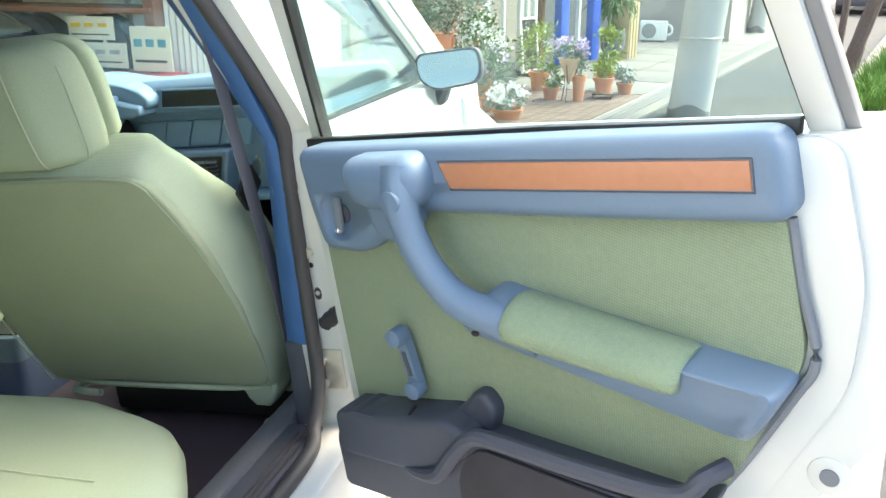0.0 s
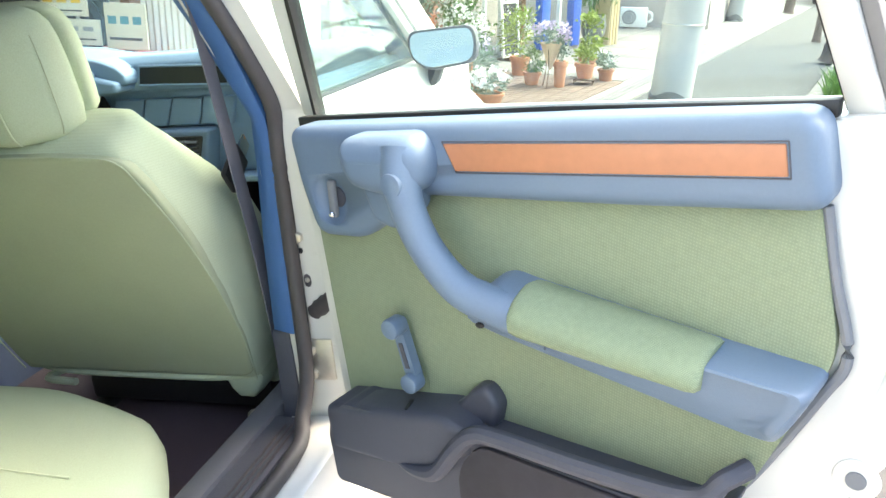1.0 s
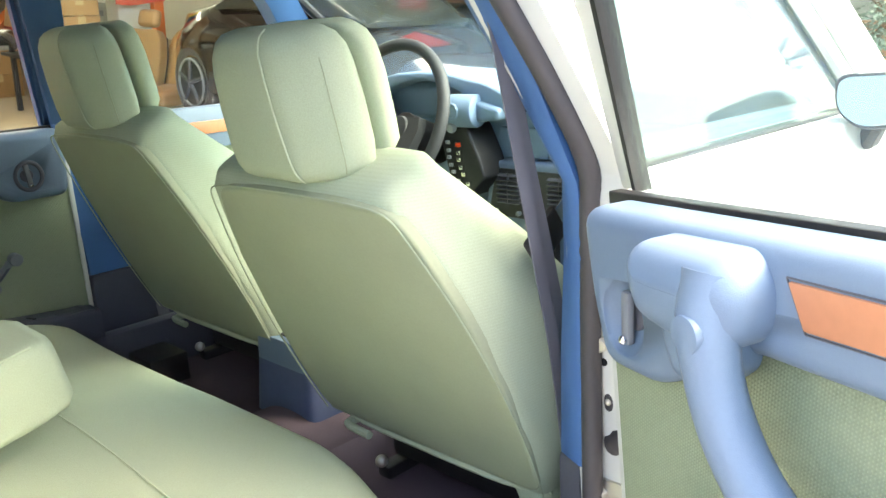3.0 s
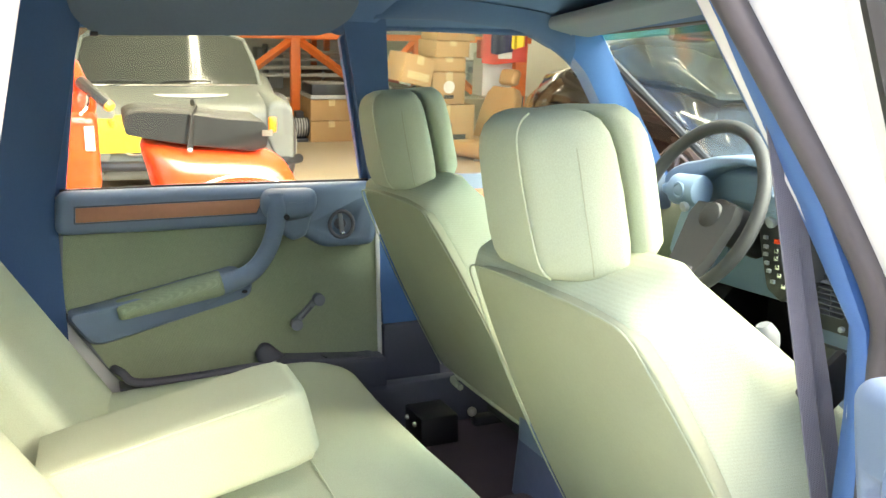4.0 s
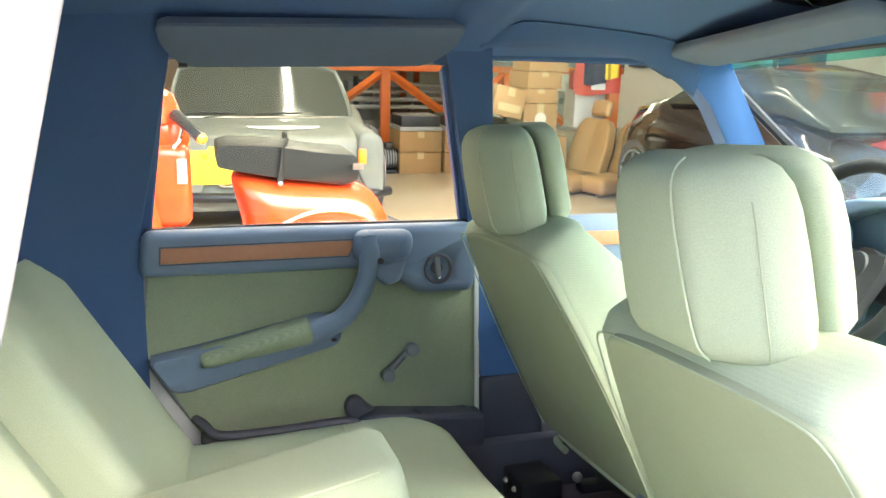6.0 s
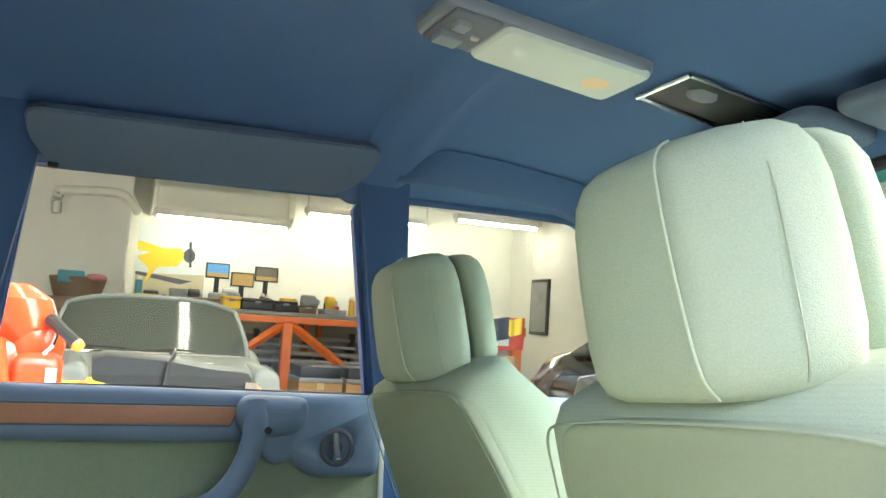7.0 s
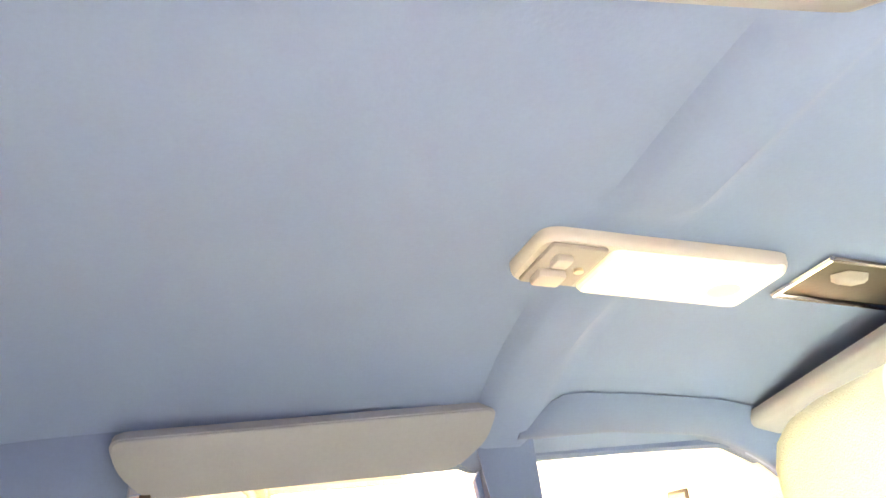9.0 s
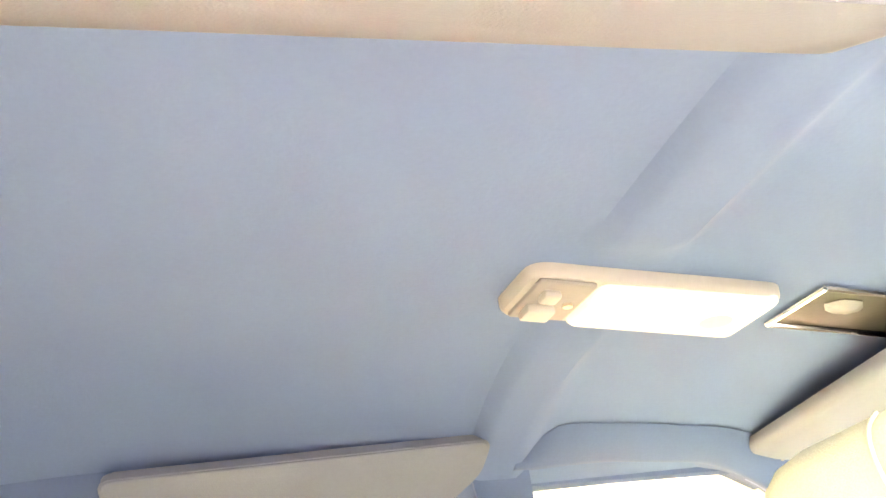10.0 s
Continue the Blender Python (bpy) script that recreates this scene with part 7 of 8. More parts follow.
PETAL_W = shader("white_petal", (0.80, 0.80, 0.76), 0.6, grain=0.05, blot=0.06, bump=0.05)
PETAL_L = shader("lilac_petal", (0.55, 0.45, 0.62), 0.6, grain=0.1, blot=0.15, blot_size=14, bump=0.05)
PETAL_P = shader("pale_pink_blossom", (0.75, 0.55, 0.56), 0.6, grain=0.1, blot=0.15, bump=0.05)
STEM = shader("brown_stem", (0.12, 0.075, 0.045), 0.85, grain=0.2, size=60, blot=0.15, bump=0.4)
BARK = shader("grey_brown_bark", (0.115, 0.085, 0.07), 0.95, grain=0.3, size=35, blot=0.3, blot_size=7, bump=0.9)
POLE = shader("utility_pole_concrete", (0.40, 0.40, 0.385), 0.9, grain=0.08, size=60, blot=0.12, blot_size=4, bump=0.2)
BRICK = shader("red_brown_brick", (0.27, 0.13, 0.09), 0.9, grain=0.15, size=50, blot=0.15, blot_size=10, bump=0.4, vary=0.18)
MORTAR = shader("grey_mortar", (0.36, 0.34, 0.31), 0.95, grain=0.12, size=90, blot=0.1, bump=0.3)
TIMBER = shader("brown_timber", (0.27, 0.125, 0.065), 0.6, grain=0.15, size=40, blot=0.15, blot_size=7, bump=0.2)
TAN = shader("tan_wood_post", (0.60, 0.47, 0.27), 0.6, grain=0.10, size=40, blot=0.10, bump=0.1)
BLUEPOST = shader("cobalt_blue_paint", (0.02, 0.10, 0.50), 0.45, grain=0.05, blot=0.08, bump=0.05)
WHITEPAINT = shader("white_gloss_paint", (0.74, 0.75, 0.72), 0.45, grain=0.04, blot=0.05, bump=0.05)
RENDERED = shader("grey_brown_rendered_wall", (0.40, 0.36, 0.33), 0.9, grain=0.08, size=40, blot=0.10, blot_size=2, bump=0.3)
PAVE = shader("pink_grey_paver", (0.165, 0.115, 0.095), 0.9, grain=0.12, size=60, blot=0.12, blot_size=5, bump=0.3, vary=0.12)
SLAB = shader("pale_concrete_slab", (0.19, 0.18, 0.165), 0.9, grain=0.08, size=50, blot=0.10, blot_size=3, bump=0.3, vary=0.05)
ROADWAY = shader("worn_road_asphalt", (0.065, 0.066, 0.067), 0.95, grain=0.25, size=90, blot=0.12, blot_size=1.5, bump=0.6)
SOIL = shader("dark_soil", (0.05, 0.035, 0.025), 1.0, grain=0.3, size=90, bump=0.8)
rng = random.Random(11)


def leaves(spots, length, width, up=0.3, droop=0.25):
    """Small bent blades, one at each spot, turned every way."""
    bm = bmesh.new()
    for p, out in spots:
        a = rng.uniform(0, math.tau)
        d = (Vector((math.cos(a), math.sin(a), rng.uniform(-0.3, 0.8))) + out * 0.9 + Vector((0, 0, up))).normalized()
        w = d.cross(Vector((rng.uniform(-1, 1), rng.uniform(-1, 1), rng.uniform(-0.4, 0.4)))).normalized()
        k = rng.uniform(0.6, 1.25)
        l, h = length * k, width * k * 0.5
        sag = Vector((0, 0, -droop * l))
        v = [bm.verts.new(q) for q in (p, p + d * l * 0.45 + w * h, p + d * l + sag, p + d * l * 0.45 - w * h)]
        bm.faces.new(v)
    return bm


def cloud(c, r, h, n, hollow=0.4):
    """Spots in an uneven clump, thinner towards its heart, with gaps between tufts."""
    tufts = []
    for k in range(max(4, n // 40)):
        a, b = rng.uniform(0, math.tau), rng.uniform(-0.7, 1.0)
        q = math.sqrt(max(0, 1 - b * b)) * rng.uniform(hollow, 1)
        tufts.append(Vector((math.cos(a) * q * r, math.sin(a) * q * r, b * h * 0.5)))
    spots = []
    for k in range(n):
        t = rng.choice(tufts)
        p = t + Vector((rng.gauss(0, 0.16), rng.gauss(0, 0.16), rng.gauss(0, 0.14))) * (r + h) * 0.5
        spots.append((Vector(c) + p, p.normalized() if p.length else Vector((0, 0, 1))))
    return spots


def pot_shell(c, r0, r1, h, lip=0.008):
    """A tapered open pot with a rim and thickness."""
    x, y, z = c
    ring = lambda r, zz: [Vector((x + r * math.cos(t), y + r * math.sin(t), zz)) for t in (i * math.tau / 20 for i in range(20))]
    return loft([ring(r0, z), ring(r0 + (r1 - r0) * 0.78, z + h * 0.78), ring(r1 + lip * 0.2, z + h * 0.79), ring(r1 + lip, z + h * 0.81), ring(r1 + lip, z + h), ring(r1 - lip, z + h), ring(r1 - lip * 1.5, z + h * 0.85)])


def potted(name, label, at, r0, r1, h, mat, plant, stand=0.0):
    """A pot with soil, stems, leaves and flowers: plant = (height, spread, leaf, length, width, count, petal, petals)."""
    x, y = at
    ob = thing(name, (x, y, stand), label, "potted plant", "flower pots")
    part("pot", pot_shell((x, y, stand), r0, r1, h), mat, ob)
    part("soil", disc((x, y, stand + h * 0.84), (0, 0, 1), r1 * 0.9, 0.004, 16), SOIL, ob)
    ph, sp, leaf, ll, lw, n, petal, pn = plant
    c = (x, y, stand + h + ph * 0.45)
    stems = [tube(spline([(x + rng.uniform(-1, 1) * r1 * 0.4, y + rng.uniform(-1, 1) * r1 * 0.4, stand + h * 0.84), (x + rng.uniform(-1, 1) * sp * 0.4, y + rng.uniform(-1, 1) * sp * 0.4, stand + h + ph * 0.4), (x + rng.uniform(-1, 1) * sp * 0.8, y + rng.uniform(-1, 1) * sp * 0.8, stand + h + ph * 0.85)], 3), 0.003, 5) for k in range(7)]
    part("stems", join(*stems), LEAF_GREY, ob)
    part("foliage", leaves(cloud(c, sp, ph, n), ll, lw), leaf, ob)
    if pn:
        part("flowers", leaves([(p + Vector((0, 0, ph * 0.12)), Vector((0, 0, 1))) for p, o in cloud((x, y, c[2] + ph * 0.12), sp, ph * 0.9, pn, 0.7)], 0.035, 0.035, 0.8, 0.1), petal, ob)
    return ob


potted("terracotta_pot", "small terracotta pot with fresh green herb", (-0.12, 6.95), 0.055, 0.080, 0.13, TERRA, (0.20, 0.085, LEAF, 0.04, 0.012, 420, PETAL_W, 0))
potted("terracotta_pot", "tall slender terracotta pot with leafy lilac flowers", (0.145, 6.90), 0.045, 0.062, 0.25, TERRA, (0.18, 0.11, LEAF_GREY, 0.04, 0.018, 260, PETAL_L, 60))
potted("terracotta_pot", "terracotta pot with lime green leafy plant", (0.345, 7.15), 0.065, 0.095, 0.14, TERRA, (0.14, 0.085, LEAF_LIME, 0.045, 0.018, 300, PETAL_W, 0), stand=0.07)
potted("terracotta_pot", "terracotta pot with grey-leaved white flowers", (0.52, 7.45), 0.058, 0.075, 0.125, TERRA, (0.17, 0.10, LEAF_GREY, 0.045, 0.016, 320, PETAL_W, 50))
potted("terracotta_pot", "terracotta pot with bright yellow-green shrub", (0.32, 7.6), 0.06, 0.085, 0.22, TERRA, (0.38, 0.11, LEAF_LIME, 0.06, 0.025, 420, PETAL_W, 0))
potted("terracotta_pot", "terracotta pot with lime green shoots by the door", (-0.33, 7.5), 0.07, 0.10, 0.20, TERRA, (0.42, 0.17, LEAF_LIME, 0.07, 0.016, 520, PETAL_W, 20))
potted("flower_planter", "terracotta planter with spilling white flowers", (-0.30, 5.85), 0.10, 0.125, 0.10, TERRA, (0.15, 0.15, LEAF_GREY, 0.04, 0.018, 320, PETAL_W, 240))
potted("flower_planter", "orange planter with a large white flowering bush", (-0.80, 7.0), 0.09, 0.12, 0.27, TERRA, (0.46, 0.22, LEAF, 0.06, 0.026, 900, PETAL_W, 620))
potted("flower_planter", "pot with tall green spiky lavender", (-0.52, 6.25), 0.08, 0.11, 0.12, TERRA, (0.36, 0.14, LEAF_GREY, 0.12, 0.007, 900, PETAL_L, 50))
potted("flower_planter", "pot with grey-green bushy shrub", (-1.50, 6.6), 0.13, 0.17, 0.22, TERRA, (0.48, 0.20, LEAF_GREY, 0.05, 0.022, 1100, PETAL_W, 0))

# cone pot in its iron stand
cone = thing("cone_pot", (0.06, 6.84, 0), "buff cone pot in iron stand with lilac flowers", "potted plant", "flower pots")
ring = lambda r, z: [Vector((0.06 + r * math.cos(t), 6.84 + r * math.sin(t), z)) for t in (i * math.tau / 20 for i in range(20))]
part("pot", loft([ring(0.006, 0.17), ring(0.098, 0.40), ring(0.104, 0.402), ring(0.104, 0.415), ring(0.092, 0.415), ring(0.085, 0.39)]), BUFF, cone)
for k in range(3):
    a = k * math.tau / 3 + 0.4
    part("stand_leg", tube(spline([(0.06 + 0.09 * math.cos(a), 6.84 + 0.09 * math.sin(a), 0.36), (0.06 + 0.05 * math.cos(a), 6.84 + 0.05 * math.sin(a), 0.20), (0.06 + 0.085 * math.cos(a), 6.84 + 0.085 * math.sin(a), 0.002)], 4), 0.005, 6), STEM, cone)
part("foliage", leaves(cloud((0.06, 6.84, 0.46), 0.15, 0.14, 420), 0.045, 0.02), LEAF_GREY, cone)
part("flowers", leaves(cloud((0.06, 6.84, 0.50), 0.17, 0.12, 420, 0.6), 0.03, 0.03, 0.8, 0.1), PETAL_L, cone)

stand = thing("plant_stand", (0.345, 7.15, 0), "low dark iron plant stand", "stand")
part("top", box(0.25, 0.44, 7.06, 7.24, 0.056, 0.068, 0.003), STEM, stand)
for x in (0.26, 0.43):
    for y in (7.07, 7.23):
        part("leg", tube([(x, y, 0.057), (x, y, 0.0)], 0.006, 6), STEM, stand)

# timber plant table with a long orange planter and olive bushes
bench2 = thing("plant_table", (-1.35, 6.9, 0), "weathered brown timber plant table", "table")
part("top", box(-1.75, -0.98, 6.78, 7.05, 0.43, 0.455, 0.004), TIMBER, bench2)
for x in (-1.70, -1.02):
    for y in (6.81, 7.02):
        part("leg", box(x - 0.02, x + 0.02, y - 0.02, y + 0.02, 0.0, 0.43, 0.003), TIMBER, bench2)
for cx, w in ((-1.36, 0.11), (-1.12, 0.075)):
    tub = thing("orange_planter", (cx, 6.9, 0.455), "orange square planter with an olive-green bush", "potted plant", "flower pots")
    part("tub", loft([[Vector((cx + x * k, 6.9 + y * k, z)) for x, y in rounded([(-w, -0.08), (w, -0.08), (w, 0.08), (-w, 0.08)], 0.015, 3)] for z, k in ((0.455, 0.82), (0.57, 0.97), (0.572, 1.05), (0.60, 1.05), (0.60, 0.95), (0.58, 0.93))]), ORANGE_POT, tub)
    part("branches", join(*[tube(spline([(cx, 6.9, 0.58), (cx + rng.uniform(-0.1, 0.1), 6.9 + rng.uniform(-0.06, 0.06), 0.75), (cx + rng.uniform(-0.25, 0.25), 6.9 + rng.uniform(-0.1, 0.1), 1.0)], 4), 0.006, 5) for k in range(8)]), STEM, tub)
    part("foliage", leaves(cloud((cx + 0.03, 6.9, 0.90), 0.30, 0.55, 1300), 0.055, 0.020), LEAF_GREY, tub)

# ---- shop front, along the forecourt ----
U, N = Vector((0.42, 0.9075, 0)), Vector((0.9075, -0.42, 0))
FOOT = Vector((-0.95, 8.2, 0))


def front(u, z, d):
    """A place on the shop front: along it, up, and out towards the street."""
    return FOOT + U * u + N * d + Vector((0, 0, z))


def slab(u0, u1, z0, z1, d0, d1, bev=0.004):
    return prism([(u0, z0), (u1, z0), (u1, z1), (u0, z1)], front, d0, d1, bev)


shop = thing("flower_shop", (-0.95, 8.2, 0), "flower shop front with timber posts, brick and blue pillars", "shop", m=Matrix.Translation((-0.95, 8.2, 0)))
part("back_wall", slab(-3.4, 3.0, 0, 2.9, -1.6, -1.5), RENDERED, shop)
part("ceiling_slab", slab(-3.4, 3.0, 2.5, 2.9, -1.6, 0.25), WHITEPAINT, shop, "white eave over the shop front")
part("base", slab(-3.4, 3.0, 0, 0.06, -1.5, 0.05), SLAB, shop, "pale step")
for u in (-3.2, -2.2, -1.35, -1.15):
    part("timber_post", slab(u, u + 0.13, 0.06, 2.5, -0.04, 0.08), TIMBER, shop, "red-brown timber post")
part("timber_rail", slab(-3.2, -1.1, 0.72, 0.80, -0.02, 0.05), TIMBER, shop)
for u in (-3.05, -2.05):
    pane = part("shop_pane", slab(u, u + 0.85, 0.10, 2.45, -0.012, -0.006, 0), GLASS, shop)
    pane.visible_shadow = False
for u, w in ((-0.16, 0.035), (0.12, 0.03), (0.42, 0.05), (0.56, 0.03), (0.70, 0.045), (1.62, 0.04)):
    part("white_mullion", slab(u, u + w, 0.06, 2.5, -0.02, 0.03), WHITEPAINT, shop, "white painted mullion")
door_pane = part("door_glass", slab(0.47, 0.86, 0.10, 2.3, -0.012, -0.006, 0), GLASS, shop)
door_pane.visible_shadow = False
for u in (1.18, 1.88):
    part("blue_pillar", slab(u, u + 0.17, 0.06, 2.5, -0.03, 0.07), BLUEPOST, shop, "cobalt blue pillar")
part("entry_frame", slab(1.36, 1.44, 0.06, 2.3, -0.40, -0.34), TIMBER, shop)
part("entry_frame", slab(1.76, 1.84, 0.06, 2.3, -0.40, -0.34), TIMBER, shop)
part("corner_post", slab(2.62, 2.86, 0.0, 2.5, -0.10, 0.16, 0.008), TAN, shop, "tan timber corner post")
for k in range(3):
    part("post_batten", slab(2.64 + k * 0.075, 2.69 + k * 0.075, 0.02, 2.5, 0.16, 0.172, 0.002), TAN, shop)
sign = part("hanging_sign", slab(1.50, 2.50, 1.02, 1.45, 0.02, 0.05), WHITEPAINT, shop, "white hanging sign with blue bars")
for k in range(6):
    part("lettering_bar", slab(1.58 + k * 0.15, 1.67 + k * 0.15, 1.06, 1.14, 0.05, 0.054, 0), BLUEPOST, sign)
part("sign_rod", slab(1.98, 2.0, 1.45, 2.5, 0.03, 0.04, 0), METAL, sign)
wall_b = part("brick_pier", slab(-0.98, -0.18, 0.06, 2.5, -0.10, 0.0, 0.002), MORTAR, shop, "brick pier")

# brick courses of the pier, one shared mesh
brick_mesh = mesh_from("brick", box(-0.095, 0.095, -0.012, 0.012, -0.028, 0.028, 0.003), BRICK)
turn = Matrix.Rotation(math.atan2(U.y, U.x), 4, "Z")
for row in range(26):
    for col in range(4):
        u = -0.98 + 0.10 + col * 0.20 + (0.10 if row % 2 else 0) - (0.0)
        if u + 0.095 > -0.18:
            continue
        b = new("brick", brick_mesh)
        b.parent = wall_b
        b.matrix_parent_inverse = Matrix.Identity(4)
        off = front(u, 0.10 + row * 0.066, 0.006 + rng.uniform(-0.002, 0.002))
        b.matrix_basis = Matrix.Translation(off - Vector(ORIGIN["flower_shop"])) @ turn

menu = thing("slatted_stand", (-0.52, 8.55, 0), "black slatted display stand in a white frame", "stand")
ST = Matrix.Translation((-0.62, 8.60, 0.05)) @ turn @ Matrix.Rotation(radians(-6), 4, "X")
for x0, x1, z0, z1 in ((-0.16, -0.135, 0.0, 0.60), (0.135, 0.16, 0.0, 0.60), (-0.135, 0.135, 0.575, 0.60), (-0.135, 0.135, 0.0, 0.03)):
    part("frame_bar", turned(box(x0, x1, -0.015, 0.015, z0, z1, 0.003), ST), WHITEPAINT, menu, "white frame bar")
part("backing", turned(box(-0.135, 0.135, 0.0, 0.008, 0.03, 0.575), ST), BLACK, menu)
for k in range(4):
    part("slat", turned(box(-0.135, 0.135, -0.012, 0.0, 0.13 + k * 0.11, 0.142 + k * 0.11, 0.002), ST), GREY, menu)
part("foot", turned(box(-0.15, 0.15, -0.10, 0.10, -0.05, 0.0, 0.004), ST), STEM, menu)

palm = thing("floor_pot", (0.14, 11.05, 0), "large grey pot with a leafy bamboo palm", "potted plant", "flower pots")
part("pot", loft([[Vector((0.10 + r * math.cos(t), 10.45 + r * math.sin(t), z)) for t in (i * math.tau / 24 for i in range(24))] for r, z in ((0.09, 0.06), (0.15, 0.16), (0.165, 0.28), (0.145, 0.38), (0.15, 0.40), (0.13, 0.40), (0.12, 0.36))]), GREYPOT, palm)
part("canes", join(*[tube(spline([(0.10 + rng.uniform(-0.05, 0.05), 10.45 + rng.uniform(-0.05, 0.05), 0.36), (0.10 + rng.uniform(-0.1, 0.1), 10.45 + rng.uniform(-0.1, 0.1), 0.8), (0.10 + rng.uniform(-0.2, 0.2), 10.45 + rng.uniform(-0.2, 0.2), 1.3)], 4), 0.008, 5) for k in range(7)]), LEAF, palm)
part("foliage", leaves(cloud((0.10, 10.45, 0.95), 0.26, 0.8, 700), 0.15, 0.03, 0.1, 0.5), LEAF, palm)

# ---- side wall with the outdoor unit ----
solo("side_wall", box(-1.6, 1.62, 13.4, 13.6, 0, 3.4, 0.01), RENDERED, "grey-brown rendered wall beyond the shop", "wall", kind="structure")
solo("street_wall", prism([(1.45, 13.6), (1.62, 13.6), (5.2, 33.0), (5.0, 33.1)], lambda x, y, d: Vector((x, y, d)), 0, 3.4), RENDERED, "rendered wall along the street", "wall", kind="structure")
unit = thing("outdoor_unit", (0.55, 13.2, 0), "white outdoor air conditioning unit on the ground", "air conditioner")
part("case", box(0.27, 0.68, 13.0, 13.22, 0.04, 0.33, 0.012, 3), WHITEPAINT, unit)
part("foot", box(0.30, 0.36, 13.0, 13.22, 0, 0.045), GREY, unit)
part("foot", box(0.59, 0.65, 13.0, 13.22, 0, 0.045), GREY, unit)
fan = part("fan_opening", disc((0.41, 12.998, 0.185), (0, 1, 0), 0.115, 0.012, 28, 0.002), GREY, unit, "dark round fan grille")
for r in (0.04, 0.075, 0.11):
    part("grille_ring", tube([(0.41 + r * math.cos(t), 12.99, 0.185 + r * math.sin(t)) for t in (i * math.tau / 24 for i in range(24))], 0.004, 5, up=(0, 1, 0), loop=True), WHITEPAINT, fan)
part("hose_cover", tube(spline([(0.67, 13.12, 0.27), (0.74, 13.12, 0.25), (0.75, 13.12, 0.15), (0.67, 13.12, 0.11)], 4), 0.02, 8), WHITEPAINT, unit)

# ---- forecourt, drain, pavement, kerb and road ----
D = Vector((0.225, 0.9744, 0))  # the way the street runs
E2 = Vector((0.9744, -0.225, 0))


def street(a, b, z):
    """A place by its distance along the street and across it from the drain."""
    return Vector((0.40, 6.0, z)) + D * a + E2 * b


def strip(a0, a1, b0, b1, z0, z1, bev=0.0):
    return prism([(a0, b0), (a1, b0), (a1, b1), (a0, b1)], lambda a, b, d: street(a, b, d), z0, z1, bev)


court = solo("forecourt", strip(-1.5, 8.0, -2.6, -0.02, -0.05, 0.006), MORTAR, "pink-grey paved forecourt before the shop", "pavement", kind="structure")
channel = thing("drain_channel", (0.40, 6.0, 0), "narrow grey drain channel with slotted covers", "drain", kind="structure")
part("bed", strip(-1.5, 9.0, 0.0, 0.30, -0.05, 0.010), SLAB, channel)
for b in (0.06, 0.11, 0.16):
    part("groove", strip(-1.4, 9.0, b, b + 0.018, 0.009, 0.0125), SLATE, channel)
solo("pavement", strip(-3.5, 40, 0.32, 1.62, -0.05, 0.008), shader("grey_pavement_asphalt", (0.072, 0.074, 0.074), 0.95, grain=0.2, size=120, blot=0.10, blot_size=2, bump=0.6), "smooth grey asphalt pavement", "pavement", kind="structure")
solo("verge", strip(-3.5, 40, 1.76, 2.30, -0.05, 0.05, 0.01), SOIL, "earth verge with grass beside the road", "verge", kind="structure")
solo("road", strip(-30, 80, 2.42, 9.0, -0.05, 0.004), ROADWAY, "sunlit grey asphalt road", "road", kind="structure")
kerb = thing("kerb", tuple(street(0, 1.64, 0)), "pale concrete kerb stones along the verge", "kerb", kind="structure")
for k in range(24):
    part("kerb_stone", strip(-3.4 + k * 0.6, -2.81 + k * 0.6, 1.63, 1.75, 0, 0.07, 0.008), SLAB, kerb)
    part("kerb_stone", strip(-3.4 + k * 0.6, -2.81 + k * 0.6, 2.31, 2.41, 0, 0.10, 0.008), SLAB, kerb)

# pavers of the forecourt
paver_mesh = mesh_from("paver", box(-0.047, 0.047, -0.047, 0.047, -0.004, 0.006, 0.002), PAVE)
slab_mesh = mesh_from("slab", box(-0.29, 0.29, -0.44, 0.44, -0.004, 0.006, 0.003), SLAB)
swing = Matrix.Rotation(math.atan2(-D.x, D.y), 4, "Z")
ORIGIN[court.name] = court.matrix_basis.translation.copy()
for i in range(22):
    for j in range(13):
        b = new("paver", paver_mesh)
        b.parent = court
        b.matrix_basis = Matrix.Translation(street(-0.70 + i * 0.10, -0.08 - j * 0.10, 0.010 + rng.uniform(-0.001, 0.001)) - court.matrix_basis.translation) @ swing
for i in range(7):
    for j in range(4):
        b = new("slab", slab_mesh)
        b.parent = court
        b.matrix_basis = Matrix.Translation(street(1.95 + i * 0.90, -0.34 - j * 0.60, 0.009 + rng.uniform(-0.001, 0.001)) - court.matrix_basis.translation) @ swing


def utility_pole(at, r, label):
    x, y = at
    ob = thing("utility_pole", (x, y, 0), label, "pole", "utility poles")
    part("shaft", loft([[Vector((x + 0.075 * z + rr * math.cos(t), y + rr * math.sin(t), z)) for t in (i * math.tau / 28 for i in range(28))] for rr, z in ((r, 0), (r * 0.99, 0.5), (r * 0.98, 1.2), (r * 0.85, 5), (r * 0.7, 8.5))]), POLE, ob)
    for z in (0.66,):
        part("steel_band", tube([(x + 0.075 * z + r * 1.0 * math.cos(t), y + r * 1.0 * math.sin(t), z) for t in (i * math.tau / 28 for i in range(28))], 0.006, 6, up=(0, 0, 1), loop=True), METAL, ob)
    part("foot_patch", loft([[Vector((x + rr * math.cos(t), y + rr * math.sin(t), z + 0.03 * math.sin(3 * t))) for t in (i * math.tau / 28 for i in range(28))] for rr, z in ((r * 1.04, 0.0), (r * 1.02, 0.10))]), GREYPOT, ob, "dark weathered foot")
    part("cross_arm", box(x - 0.1, x + 1.3, y - 0.04, y + 0.04, 7.8, 7.88), METAL, ob)
    return ob


